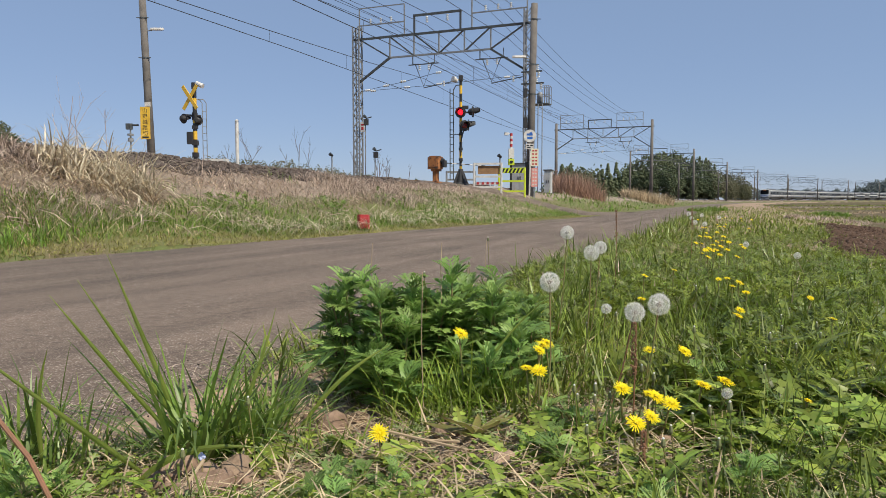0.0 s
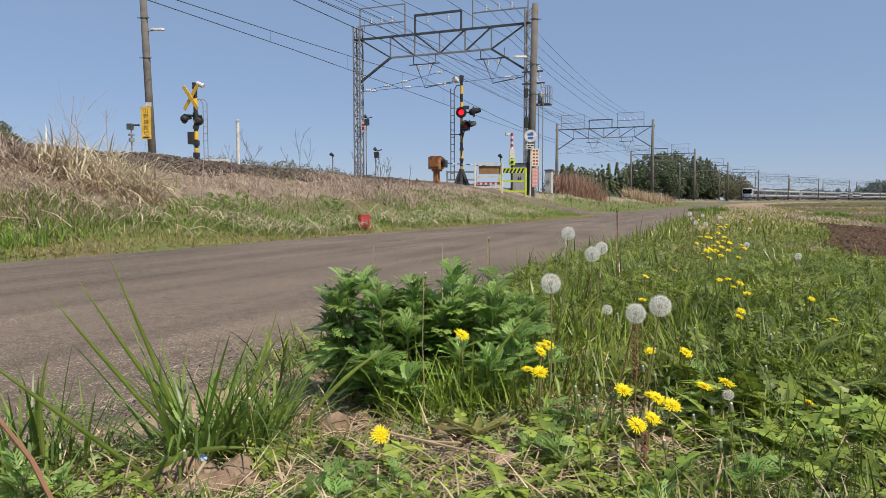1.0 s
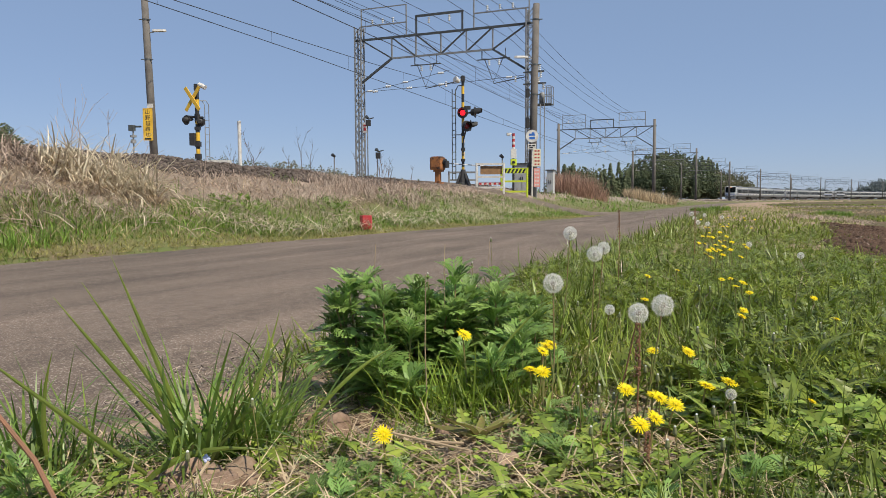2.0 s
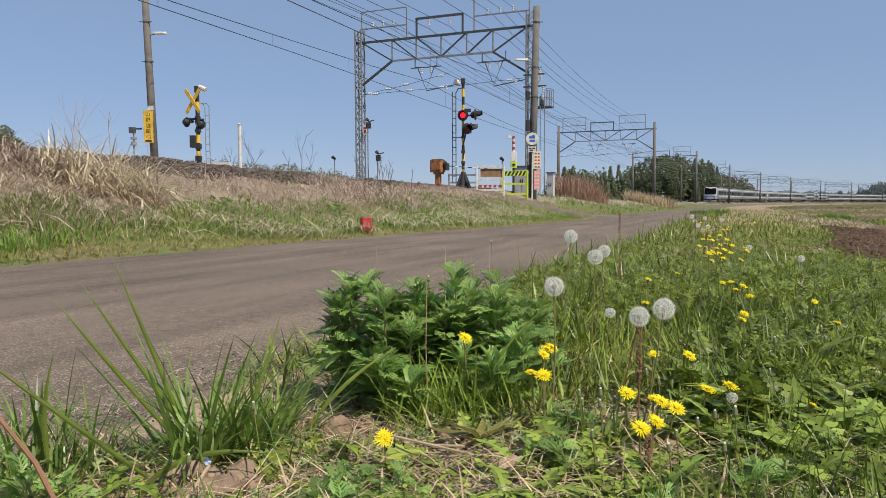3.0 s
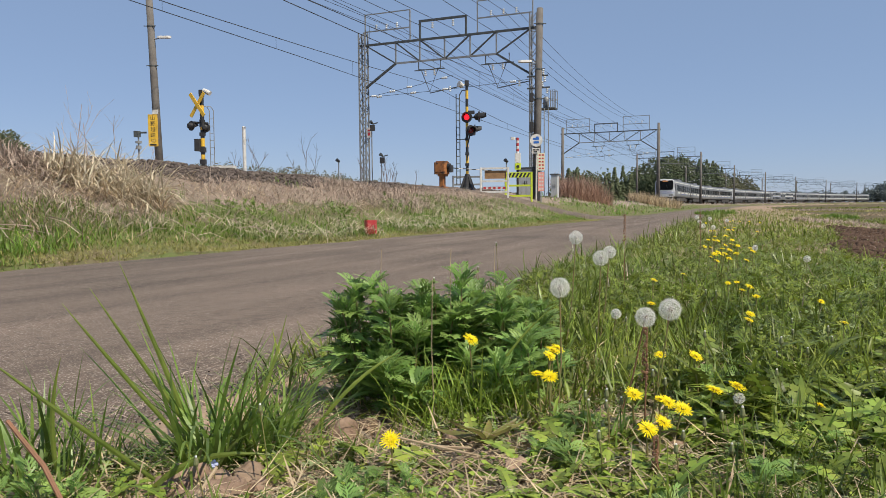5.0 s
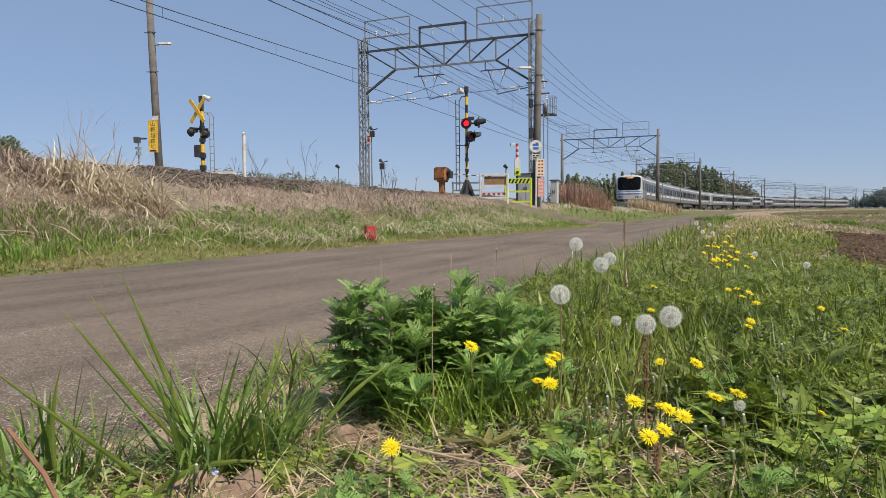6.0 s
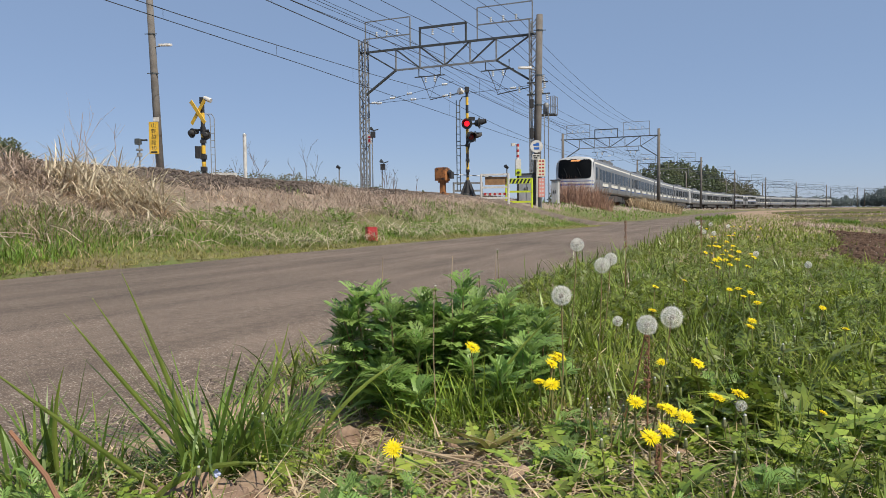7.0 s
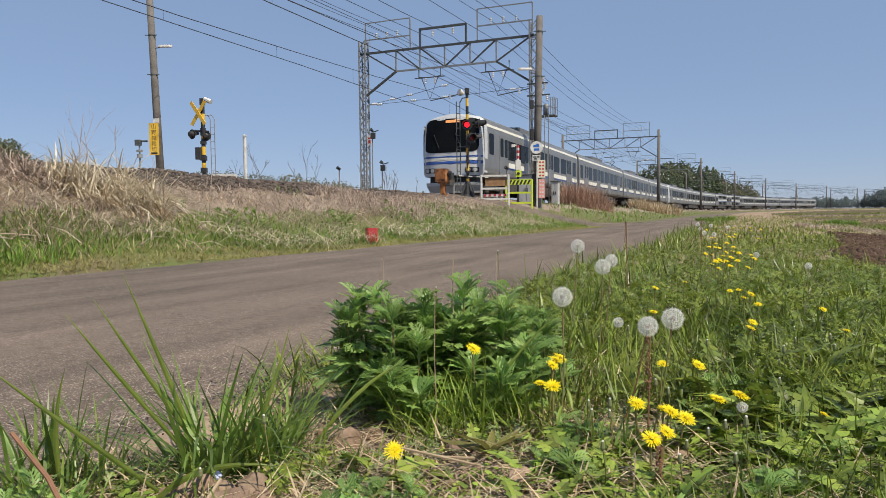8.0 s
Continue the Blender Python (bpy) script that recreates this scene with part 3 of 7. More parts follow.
# ---------------------------------------------------------------- the train
PROFILE = [(1.38, 0.98), (1.455, 1.12), (1.475, 1.35), (1.475, 1.95), (1.475, 2.55), (1.470, 3.0), (1.44, 3.30), (1.36, 3.50), (1.18, 3.63), (0.75, 3.72), (0.0, 3.76)]


def half_width(z):
    for (w0, z0), (w1, z1) in zip(PROFILE, PROFILE[1:]):
        if z <= z1:
            return w0 + (w1 - w0) * max(0, z - z0) / (z1 - z0)
    return 0.0


def nose(x, z, half=9.75):
    """How far forward the cab's front lies."""
    w = max(0.4, half_width(z))
    k = min(1.0, abs(x) / w)
    return half - 0.10 * k ** 2 - 0.34 * k ** 6 - 0.13 * max(0, z - 2.1) - 0.75 * max(0, z - 3.45) ** 1.5


def side_pane(y, z, w, h, mat, name, parent, out, sx):
    """A flat panel standing a little proud of the car's side."""
    g = Geo()
    c = 0.06
    ring = [(-w / 2 + c, -h / 2), (w / 2 - c, -h / 2), (w / 2, -h / 2 + c), (w / 2, h / 2 - c), (w / 2 - c, h / 2), (-w / 2 + c, h / 2), (-w / 2, h / 2 - c), (-w / 2, -h / 2 + c)]
    x0 = 1.475
    g.loft([[(sx * (x0 - 0.04), y + a, z + b) for a, b in ring], [(sx * (x0 + out), y + a, z + b) for a, b in ring]])
    return part(name, g, mat, parent)


def bogie(parent, y):
    g = Geo()
    for sx in (-1, 1):
        g.box((sx * 1.0, y, 0.52), (0.16, 2.7, 0.24), bevel=0.04)
        g.box((sx * 1.02, y, 0.70), (0.3, 0.7, 0.3), bevel=0.08)
        for dy in (-1.05, 1.05):
            g.box((sx * 1.03, y + dy, 0.45), (0.24, 0.36, 0.34), bevel=0.05)
    g.box((0, y, 0.62), (2.1, 0.5, 0.25))
    b = part("bogie", g, TRAIN_DARK, parent, "dark grimy bogie")
    for dy in (-1.05, 1.05):
        w = Geo().tube([(-0.95, y + dy, 0.43), (0.95, y + dy, 0.43)], 0.08, 8)
        for sx in (-1, 1):
            w.disc((sx * 0.56, y + dy, 0.43), (1, 0, 0), 0.43, 0.12, 20)
        part("wheelset", w, RUST, b)


def train_car(kind):
    """A railcar; its front towards +y, wheels on z = 0. kind: cab, panto, plain or double."""
    t = thing("train_car", {"cab": "stainless commuter train cab car with blue and cream stripes", "panto": "stainless commuter train car with roof pantograph",
                            "plain": "stainless commuter train car with blue and cream stripes", "double": "stainless double-deck train car with blue and cream stripes"}[kind], "train", group="cars of the train")
    cab = kind == "cab"
    H = 9.75
    side = PROFILE[:8]
    ring = lambda ys, pts: [(x, ys(x, z), z) for x, z in pts]
    body_pts = [(-x, z) for x, z in reversed(side)] + side
    front = (lambda x, z: nose(half_width(z), z)) if cab else (lambda x, z: H)
    g = Geo().loft([ring(front, body_pts), ring(lambda x, z: -H, body_pts)], caps=False)
    g.f.append(tuple(range(len(body_pts), 2 * len(body_pts))))
    if not cab:
        g.f.append(tuple(range(len(body_pts) - 1, -1, -1)))
    part("body", g, STAINLESS, t)
    roof = PROFILE[7:]
    roof_pts = roof + [(-x, z) for x, z in reversed(roof[:-1])]
    g = Geo().loft([ring(front, roof_pts), ring(lambda x, z: -H, roof_pts)], close=False, caps=False)
    g.f.append(tuple(range(len(roof_pts), 2 * len(roof_pts))))
    g.f.append(tuple(range(len(roof_pts) - 1, -1, -1)))
    part("roof", g, TRAIN_ROOF, t, smooth=True)
    g = Geo()
    for x in (-0.55, 0.55):
        g.box((x, 0.3, 3.78), (0.9, 4.4, 0.3), bevel=0.1)
    g.box((0, 0.3, 3.83), (1.4, 4.2, 0.26), bevel=0.15)
    part("air_conditioner", g, TRAIN_ROOF, t, "grey roof air conditioner")
    if kind == "panto":
        p = part("pantograph", Geo().tube([(-0.5, 6.8, 3.9), (0.3, 7.6, 4.5), (-0.3, 6.8, 5.0)], 0.03, 5).tube([(0.5, 6.8, 3.9), (-0.3, 7.6, 4.5), (0.3, 6.8, 5.0)], 0.03, 5)
                 .bar((-0.9, 6.8, 5.05), (0.9, 6.8, 5.05), 0.06).box((0, 6.9, 3.84), (1.4, 1.4, 0.1)), STEEL_DARK, t, "raised pantograph")
    for sx in (-1, 1):
        if kind != "double":
            doors = [-7.15, -2.4, 2.4, 7.15] if not cab else [-7.15, -2.4, 2.4, 6.55]
            for y in doors:
                d = side_pane(y, 2.06, 1.32, 1.88, STAINLESS, "door", t, 0.012, sx)
                for dy in (-0.32, 0.32):
                    side_pane(y + dy, 2.42, 0.46, 0.86, TRAIN_GLASS, "pane", d, 0.018, sx)
            for a, b in zip(doors, doors[1:]):
                for k in (0.31, 0.69):
                    side_pane(a + (b - a) * k, 2.38, 1.35, 0.92, TRAIN_GLASS, "window", t, 0.008, sx)
                mid = (a + b) / 2
                side_pane(mid, 1.66, b - a - 1.5, 0.24, TRAIN_CREAM, "stripe", t, 0.008, sx)
                side_pane(mid, 1.49, b - a - 1.5, 0.07, TRAIN_BLUE, "stripe", t, 0.008, sx)
            for y in ((-8.75, 8.75) if not cab else (-8.75,)):
                side_pane(y, 2.38, 0.9, 0.92, TRAIN_GLASS, "window", t, 0.008, sx)
                side_pane(y, 1.66, 1.5, 0.24, TRAIN_CREAM, "stripe", t, 0.008, sx)
                side_pane(y, 1.49, 1.5, 0.07, TRAIN_BLUE, "stripe", t, 0.008, sx)
            if cab:
                side_pane(8.35, 2.45, 0.62, 0.95, TRAIN_GLASS, "cab_window", t, 0.01, sx)
        else:
            for z in (1.55, 2.95):
                for k in range(6):
                    side_pane(-5 + 2 * k, z, 1.5, 0.62, TRAIN_GLASS, "window", t, 0.008, sx)
            for y in (-8.2, 8.2):
                d = side_pane(y + (0.7 if y > 0 else -0.7), 2.06, 0.9, 1.88, STAINLESS, "door", t, 0.012, sx)
                side_pane(y + (0.7 if y > 0 else -0.7), 2.42, 0.5, 0.86, TRAIN_GLASS, "pane", d, 0.018, sx)
                side_pane(y - (0.6 if y > 0 else -0.6), 2.40, 1.1, 0.7, TRAIN_GLASS, "window", t, 0.008, sx)
            side_pane(0, 2.25, 13.0, 0.22, TRAIN_CREAM, "stripe", t, 0.008, sx)
            side_pane(0, 2.05, 13.0, 0.12, TRAIN_BLUE, "stripe", t, 0.008, sx)
        y1 = 9.0 if cab else 9.7
        g = Geo().loft([[(sx * half_width(z) + sx * o, y, z) for o, z in ((-0.03, 3.19), (0.012, 3.19), (0.012, 3.31), (-0.03, 3.31))] for y in (-9.7, y1)])
        part("cantrail_stripe", g, TRAIN_CREAM, t, "pale band below the roof")
    rnd = random.Random(4)
    y = -5.2
    while y < 5.2:
        w = rnd.uniform(0.9, 2.2)
        for sx in (-1, 1):
            part("underfloor_box", Geo().box((sx * 0.95, y + w / 2, 0.66), (0.75, w - 0.15, rnd.uniform(0.42, 0.62)), bevel=0.04), TRAIN_DARK, t)
        y += w
    bogie(t, 6.9)
    bogie(t, -6.9)
    part("gangway", Geo().box((0, -H - 0.2, 2.1), (1.1, 0.5, 2.1), bevel=0.08), RUBBER, t)
    if cab:
        g = Geo()
        cols = 17
        for w, z in PROFILE:
            g.v += [((2 * k / (cols - 1) - 1) * w, nose((2 * k / (cols - 1) - 1) * w, z), z) for k in range(cols)]
        for r in range(len(PROFILE) - 1):
            g.f += [(r * cols + k, r * cols + k + 1, (r + 1) * cols + k + 1, (r + 1) * cols + k) for k in range(cols - 1)]
        part("cab_front", g, TRAIN_FRP, t, "light grey cab front", True)
        for sx in (-1, 1):
            g = Geo().loft([[(sx * (half_width(z) + o), y, z) for o, z in ((-0.02, 1.02), (0.006, 1.12), (0.006, 2.0), (0.006, 2.9), (0.006, 3.25), (-0.02, 3.3))] for y in (8.9, nose(1.47, 2.0) + 0.0)], close=False, caps=False)
            part("cab_corner", g, TRAIN_FRP, t)

        def patch(x0, x1, z0, z1, out, power, n=24, rows=6):
            cx, cz, hx, hz = (x0 + x1) / 2, (z0 + z1) / 2, (x1 - x0) / 2, (z1 - z0) / 2
            g = Geo()
            for r in range(rows + 1):
                for k in range(n):
                    a = 2 * math.pi * k / n
                    x = cx + hx * (r / rows) * math.copysign(abs(math.cos(a)) ** power, math.cos(a))
                    z = cz + hz * (r / rows) * math.copysign(abs(math.sin(a)) ** power, math.sin(a))
                    g.v.append((x, nose(x, z) + out, z))
            for r in range(rows):
                g.f += [(r * n + k, r * n + (k + 1) % n, (r + 1) * n + (k + 1) % n, (r + 1) * n + k) for k in range(n)]
            return g
        glass = part("windscreen", patch(-1.29, 1.29, 2.02, 3.54, 0.014, 0.26, 40), TRAIN_GLASS, t, "black glossy windscreen panel", True)
        part("destination_display", patch(-0.45, 0.25, 3.35, 3.47, 0.03, 0.2), LED, glass, "amber destination display")
        for x in (-0.55, 0.5):
            part("wiper", Geo().tube([(x, nose(x, 2.2) + 0.05, 2.2), (x + 0.3, nose(x + 0.3, 2.8) + 0.04, 2.85)], 0.015, 4), BLACK, glass)
        for z0, z1, m in ((1.64, 1.79, TRAIN_CREAM), (1.50, 1.635, TRAIN_BLUE), (1.795, 1.865, TRAIN_BLUE)):
            part("stripe", patch(-1.44, 1.44, z0, z1, 0.01, 0.15, 40), m, t)
        for sx in (-1, 1):
            h = part("headlamp_recess", patch(sx * 1.0 - 0.3, sx * 1.0 + 0.3, 1.12, 1.34, 0.008, 0.3), BLACK, t)
            for dx in (-0.14, 0.14):
                part("headlamp", patch(sx * 1.0 + dx - 0.1, sx * 1.0 + dx + 0.1, 1.14, 1.32, 0.02, 0.9), HEADLAMP, h, "round headlamp")
        g = Geo()
        rows = []
        for z, in_ in ((0.70, 0.0), (0.56, 0.02), (0.24, 0.25)):
            rows.append([(x * (1.35 - in_ * 0.4), nose(x * 1.4, 1.2) - 0.1 - in_, z) for x in (-1, -0.8, -0.4, 0, 0.4, 0.8, 1)])
        g.loft(rows, close=False, caps=False)
        part("skirt", g, TRAIN_FRP, t, "pale grey snow plough skirt")
        # solid dark block added to give the shade of the gap above the plough
        part("gap_shade_block", Geo().box((0, 9.2, 0.82), (2.3, 0.3, 0.34), bevel=0.04), TRAIN_DARK, t, "dark block standing for the shaded gap below the cab")
        part("coupler", Geo().box((0, 9.75, 0.72), (0.4, 0.6, 0.36), bevel=0.08), TRAIN_DARK, t)
    return t


KINDS = ["cab", "plain", "panto", "cab", "cab", "plain", "panto", "double", "double", "plain", "panto", "plain", "panto", "plain", "cab"]
BACKWARDS = {3, 14}
made, TRAIN = {}, []
for k, kind in enumerate(KINDS):
    if kind not in made:
        made[kind] = ob = train_car(kind)
    else:
        ob = copy_thing(made[kind], Matrix())
    TRAIN.append(ob)


def train_front(t):
    """The front's place along the railway."""
    return 265.36 - 28.775 * t + 0.9639 * t ** 2 - 0.38225 * t ** 3 + 0.031513 * t ** 4 - max(0.0, t - 7.0) ** 3 - 0.6 * t * (1 - (t / 8.0) ** 3)


def motions():
    times = [0.25 * k for k in range(33)]
    for k, car in enumerate(TRAIN):
        rows = []
        for t in times:
            s = train_front(t) + 10.0 + 20.0 * k
            a, b = along(s - 6.9, TRACK_1), along(s + 6.9, TRACK_1)
            turn = math.degrees(math.atan2(b.x - a.x, b.y - a.y))
            za, zb = RAIL - dip(s - 6.9), RAIL - dip(s + 6.9)
            pitch = math.degrees(math.atan2(zb - za, 13.8)) * (1 if k in BACKWARDS else -1)
            rows.append((t, pose(*((a + b) / 2).xy, float((za + zb) / 2), pitch, 0, -turn + (0 if k in BACKWARDS else 180))))
        walk(car, rows)

# ---------------------------------------------------------------- the level crossing
def on_ground(x, y, dz=0.0):
    return float(height(np.array([x]), np.array([y]))[0]) + dz


def hazard_tube(g_yellow, g_black, x, y, z0, z1, r, band=0.3):
    """Bands of yellow and black on a post."""
    k, z = 0, z0
    while z < z1:
        (g_yellow if k % 2 == 0 else g_black).tube([(x, y, z), (x, y, min(z1, z + band))], r, 12)
        z, k = z + band, k + 1


def signal_lamp(parent, c, yaw, lens):
    """A hooded crossing lamp; its lens looks along -y turned by yaw."""
    m = Matrix.Translation(c) @ pose(0, 0, 0, 0, 0, yaw)
    tr = lambda p: tuple(m @ Vector(p))
    g = Geo().tube([tr((0, 0.16, 0)), tr((0, 0.12, 0)), tr((0, 0.0, 0))], [0.07, 0.12, 0.14], 16)
    g.tube([tr((0, 0.0, 0)), tr((0, -0.02, 0))], 0.205, 20)
    hood = []
    for k in range(11):
        a = math.radians(-20 + 220 * k / 10)
        hood.append((math.cos(a) * 0.15, math.sin(a) * 0.15))
    outer = [tr((x, -0.02, z)) for x, z in hood] + [tr((x * 0.9, -0.02, z * 0.9)) for x, z in reversed(hood)]
    front = [tr((x, -0.26 if z > -0.02 else -0.1, z)) for x, z in hood] + [tr((x * 0.9, -0.26 if z > -0.02 else -0.1, z * 0.9)) for x, z in reversed(hood)]
    g.loft([outer, front])
    lamp = part("lamp_housing", g, IRON, parent, "black round lamp with hood")
    part("lens", Geo().tube([tr((0, -0.02, 0)), tr((0, -0.045, 0)), tr((0, -0.055, 0))], [0.105, 0.095, 0.05], 18), lens, lamp, "red signal lens", True)


def crossing_signal(x, y):
    z = on_ground(x, y)
    t = thing("crossing_signal", "yellow and black crossing signal post with red lamps lit", "crossing signal", pose(x, y, z, 0, 0, 0))
    gy, gb = Geo(), Geo()
    hazard_tube(gy, gb, 0, 0, 0.4, 3.9, 0.055)
    part("post", gy, YELLOW, t)
    part("black_band", gb, BLACK, t)
    g = Geo()
    for k in range(4):
        a = math.pi / 2 * k + 0.6
        g.tube([(math.cos(a) * 0.34, math.sin(a) * 0.34, -0.05), (math.cos(a) * 0.1, math.sin(a) * 0.1, 0.5)], [0.05, 0.04], 6)
    g.tube([(0, 0, -0.05), (0, 0, 0.12), (0, 0, 0.6)], [0.34, 0.2, 0.085], 12)
    part("base", g, IRON, t, "black splayed iron base")
    part("post_cap", Geo().box((0, 0, 3.97), (0.16, 0.16, 0.2), bevel=0.03), IRON, t)
    part("floodlight", Geo().tube([(0, 0, 3.93), (-0.2, -0.05, 3.91)], 0.025, 6).tube([(-0.14, -0.05, 3.85), (-0.24, -0.1, 3.91), (-0.3, -0.14, 3.93)], [0.06, 0.11, 0.12], 12), WHITE, t, "small white floodlight")
    g = Geo().box((0, 0, 2.71), (0.14, 0.14, 0.22), bevel=0.02).tube([(-0.08, 0, 2.71), (0.5, 0, 2.71)], 0.035, 8).tube([(0, 0, 2.2), (0.13, -0.1, 2.2)], 0.035, 8).box((0.14, 0.05, 2.9), (0.3, 0.16, 0.12), bevel=0.03)
    part("cross_arm", g, IRON, t)
    signal_lamp(t, (-0.01, -0.12, 2.70), -12, RED_GLOW)
    signal_lamp(t, (0.44, -0.1, 2.72), 75, RED_DULL)
    signal_lamp(t, (0.13, -0.16, 2.2), 18, RED_DIM)
    signal_lamp(t, (0.28, 0.02, 2.24), 95, RED_DULL)
    g = Geo().tube([(0.16, 0, 2.4), (0.12, 0, 2.1), (0.02, -0.06, 1.7), (0, -0.07, 1.1)], 0.025, 6)
    part("conduit", g, IRON, t)
    for zz in (0.95, 1.35, 1.9):
        part("clamp", Geo().box((0, -0.03, zz), (0.15, 0.16, 0.1), bevel=0.03), IRON, t)
    g = Geo()
    for dx in (-0.4, -0.27):
        g.bar((dx, 0.1, 0.2), (dx, 0.1, 3.6), 0.035)
    for k in range(12):
        g.bar((-0.4, 0.1, 0.45 + 0.27 * k), (-0.27, 0.1, 0.45 + 0.27 * k), 0.025)
    g.tube([(-0.27, 0.1, 3.55), (-0.18, 0.08, 3.72), (-0.05, 0, 3.72)], 0.02, 6).bar((-0.4, 0.1, 1.9), (0, 0, 1.9), 0.03)
    part("ladder", g, STEEL_DARK, t, "narrow dark steel ladder")


RED_DIM = glowing("fading red lamp", (0.16, 0.012, 0.014), 0.05)
crossing_signal(0.60, 27.0)


def barrier_machine(x, y):
    z = on_ground(x, y)
    t = thing("barrier_machine", "rusty orange crossing barrier machine with lowered arm", "barrier", pose(x, y, z - 0.02, 0, 0, -22) @ Matrix.Diagonal((0.92, 0.92, 0.82, 1)))
    part("pedestal", Geo().box((0, 0, 0.28), (0.2, 0.22, 0.62), bevel=0.03).box((0, 0, 0.02), (0.36, 0.36, 0.08), bevel=0.03), ORANGE, t)
    c = part("casing", Geo().box((-0.02, 0, 0.86), (0.52, 0.42, 0.52), bevel=0.07).box((-0.02, 0, 1.13), (0.42, 0.34, 0.06), bevel=0.06).box((0.02, 0, 0.57), (0.36, 0.3, 0.12), bevel=0.05), ORANGE, t)
    part("cover_plate", Geo().box((-0.04, -0.216, 0.86), (0.34, 0.02, 0.34)), ORANGE, c)
    part("crank", Geo().disc((0.3, -0.02, 0.92), (1, 0, 0), 0.14, 0.08, 14).box((0.38, -0.05, 0.82), (0.14, 0.24, 0.3), bevel=0.04), IRON, t, "black crank and counterweight")
    arm = part("arm", Geo().tube([(0.42, 0.1, 0.86), (0.42, 4.6, 0.968)], 0.02, 8), WHITE, t, "pale and black barrier arm")
    for k in range(0, 9, 2):
        part("arm_band", Geo().tube([(0.42, 0.1 + 0.5 * k, 0.86 + 0.012 * k), (0.42, 0.6 + 0.5 * k, 0.872 + 0.012 * k)], 0.022, 8), BLACK, arm)


barrier_machine(-0.32, 25.4)


def slab_deck():
    """Boards between the rails of the crossing."""
    for q in (TRACK_1 - 1.05, TRACK_1, TRACK_1 + 1.05, TRACK_2 - 1.05, TRACK_2, TRACK_2 + 1.05):
        for k in range(4):
            o = single("crossing_plank", Geo().box((0, 0, 0), (0.86 if abs(q - TRACK_1) < 0.1 or abs(q - TRACK_2) < 0.1 else 0.7, 1.0, 0.12), bevel=0.02), TIMBER,
                       "weathered timber panel between crossing rails", "deck panel", "crossing deck panels")
            o.matrix_basis = at_track(23.5 + 1.02 * k, q, RAIL - 0.045)


slab_deck()


def fence_panel(x, y, turn, w, h, kind):
    z = on_ground(x, y)
    label = {"white": "weathered white tubular fence panel with brown board", "hazard": "fluorescent yellow fence panel with black diagonal stripes", "grey": "low grey steel fence frame"}[kind]
    t = thing("fence_panel", label, "fence", pose(x, y, z, 0, 0, turn), "fences at the crossing")
    m = {"white": WHITE, "hazard": FLUO, "grey": STEEL}[kind]
    for sx, foot in ((-1, 0), (1, -0.12 if kind != "grey" else 0)):
        part("fence_post", Geo().box((sx * w / 2, 0, h / 2 + foot / 2 - 0.05), (0.075, 0.075, h - foot + 0.1), bevel=0.015), m, t)
    levels = [h - 0.04, h * 0.5, h * 0.12] if kind != "grey" else [h - 0.04, h * 0.35]
    for k, zz in enumerate(levels):
        tall = 0.2 if kind == "hazard" and k == 0 else 0.07
        part("fence_rail", Geo().box((0, -0.005 * k, zz - (tall - 0.07) / 2), (w, 0.05, tall), bevel=0.01), m, t)
    if kind == "hazard":
        n = 6
        for k in range(n):
            x0 = -w / 2 + 0.08 + (w - 0.14) * k / n
            g = Geo()
            zt = h - 0.03
            ring = [(x0, zt - 0.17), (x0 + 0.075, zt - 0.17), (x0 + 0.16, zt), (x0 + 0.085, zt)]
            g.loft([[(a, -0.032, b) for a, b in ring], [(a, -0.026, b) for a, b in ring]])
            part("stripe", g, BLACK, t)
    if kind == "white":
        part("board", Geo().box((0.04, 0.05, h * 0.74), (w * 0.8, 0.02, 0.3)), TIMBER, t, "brown timber board")
        g = Geo()
        for k in range(5):
            g.box((-w * 0.36 + w * 0.18 * k, 0.05, h * 0.26), (w * 0.09, 0.02, 0.08))
        part("reflector", g, RED, t, "faded red reflector strips")
        part("reflector_board", Geo().box((0, 0.065, h * 0.26), (w * 0.85, 0.012, 0.1)), WHITE, t)


fence_panel(1.58, 26.4, -4, 1.0, 1.02, "white")
fence_panel(2.55, 27.3, -8, 0.98, 1.02, "hazard")
fence_panel(0.62, 28.0, 0, 1.1, 0.52, "grey")


def alarm_post(x, y):
    z = on_ground(x, y)
    t = thing("emergency_button_post", "striped post with white box and yellow emergency button", "alarm post", pose(x, y, z) @ Matrix.Diagonal((1, 1, 0.88, 1)))
    g, b = Geo(), Geo()
    for k in range(8):
        (b if k % 2 else g).tube([(0, 0, 1.65 + 0.12 * k), (0, 0, 1.77 + 0.12 * k)], 0.055, 10)
    part("post", Geo().tube([(0, 0, -0.1), (0, 0, 2.62)], 0.045, 10), IRON, t)
    part("white_band", g, WHITE, t)
    part("red_band", b, RED, t)
    part("lamp_arm", Geo().tube([(0, 0, 2.6), (-0.12, -0.02, 2.6)], 0.02, 6).box((-0.19, -0.03, 2.58), (0.16, 0.14, 0.12), bevel=0.02), WHITE, t)
    part("notice_box", Geo().box((0, -0.07, 1.72), (0.22, 0.08, 0.42), bevel=0.01), WHITE, t, "white notice box")
    yb = part("button_box", Geo().box((0, -0.08, 1.34), (0.24, 0.1, 0.28), bevel=0.02), FLUO, t, "yellow emergency button box")
    part("button", Geo().disc((0, -0.14, 1.34), (0, 1, 0), 0.06, 0.03, 14), BLACK, yb)


alarm_post(2.60, 28.2)


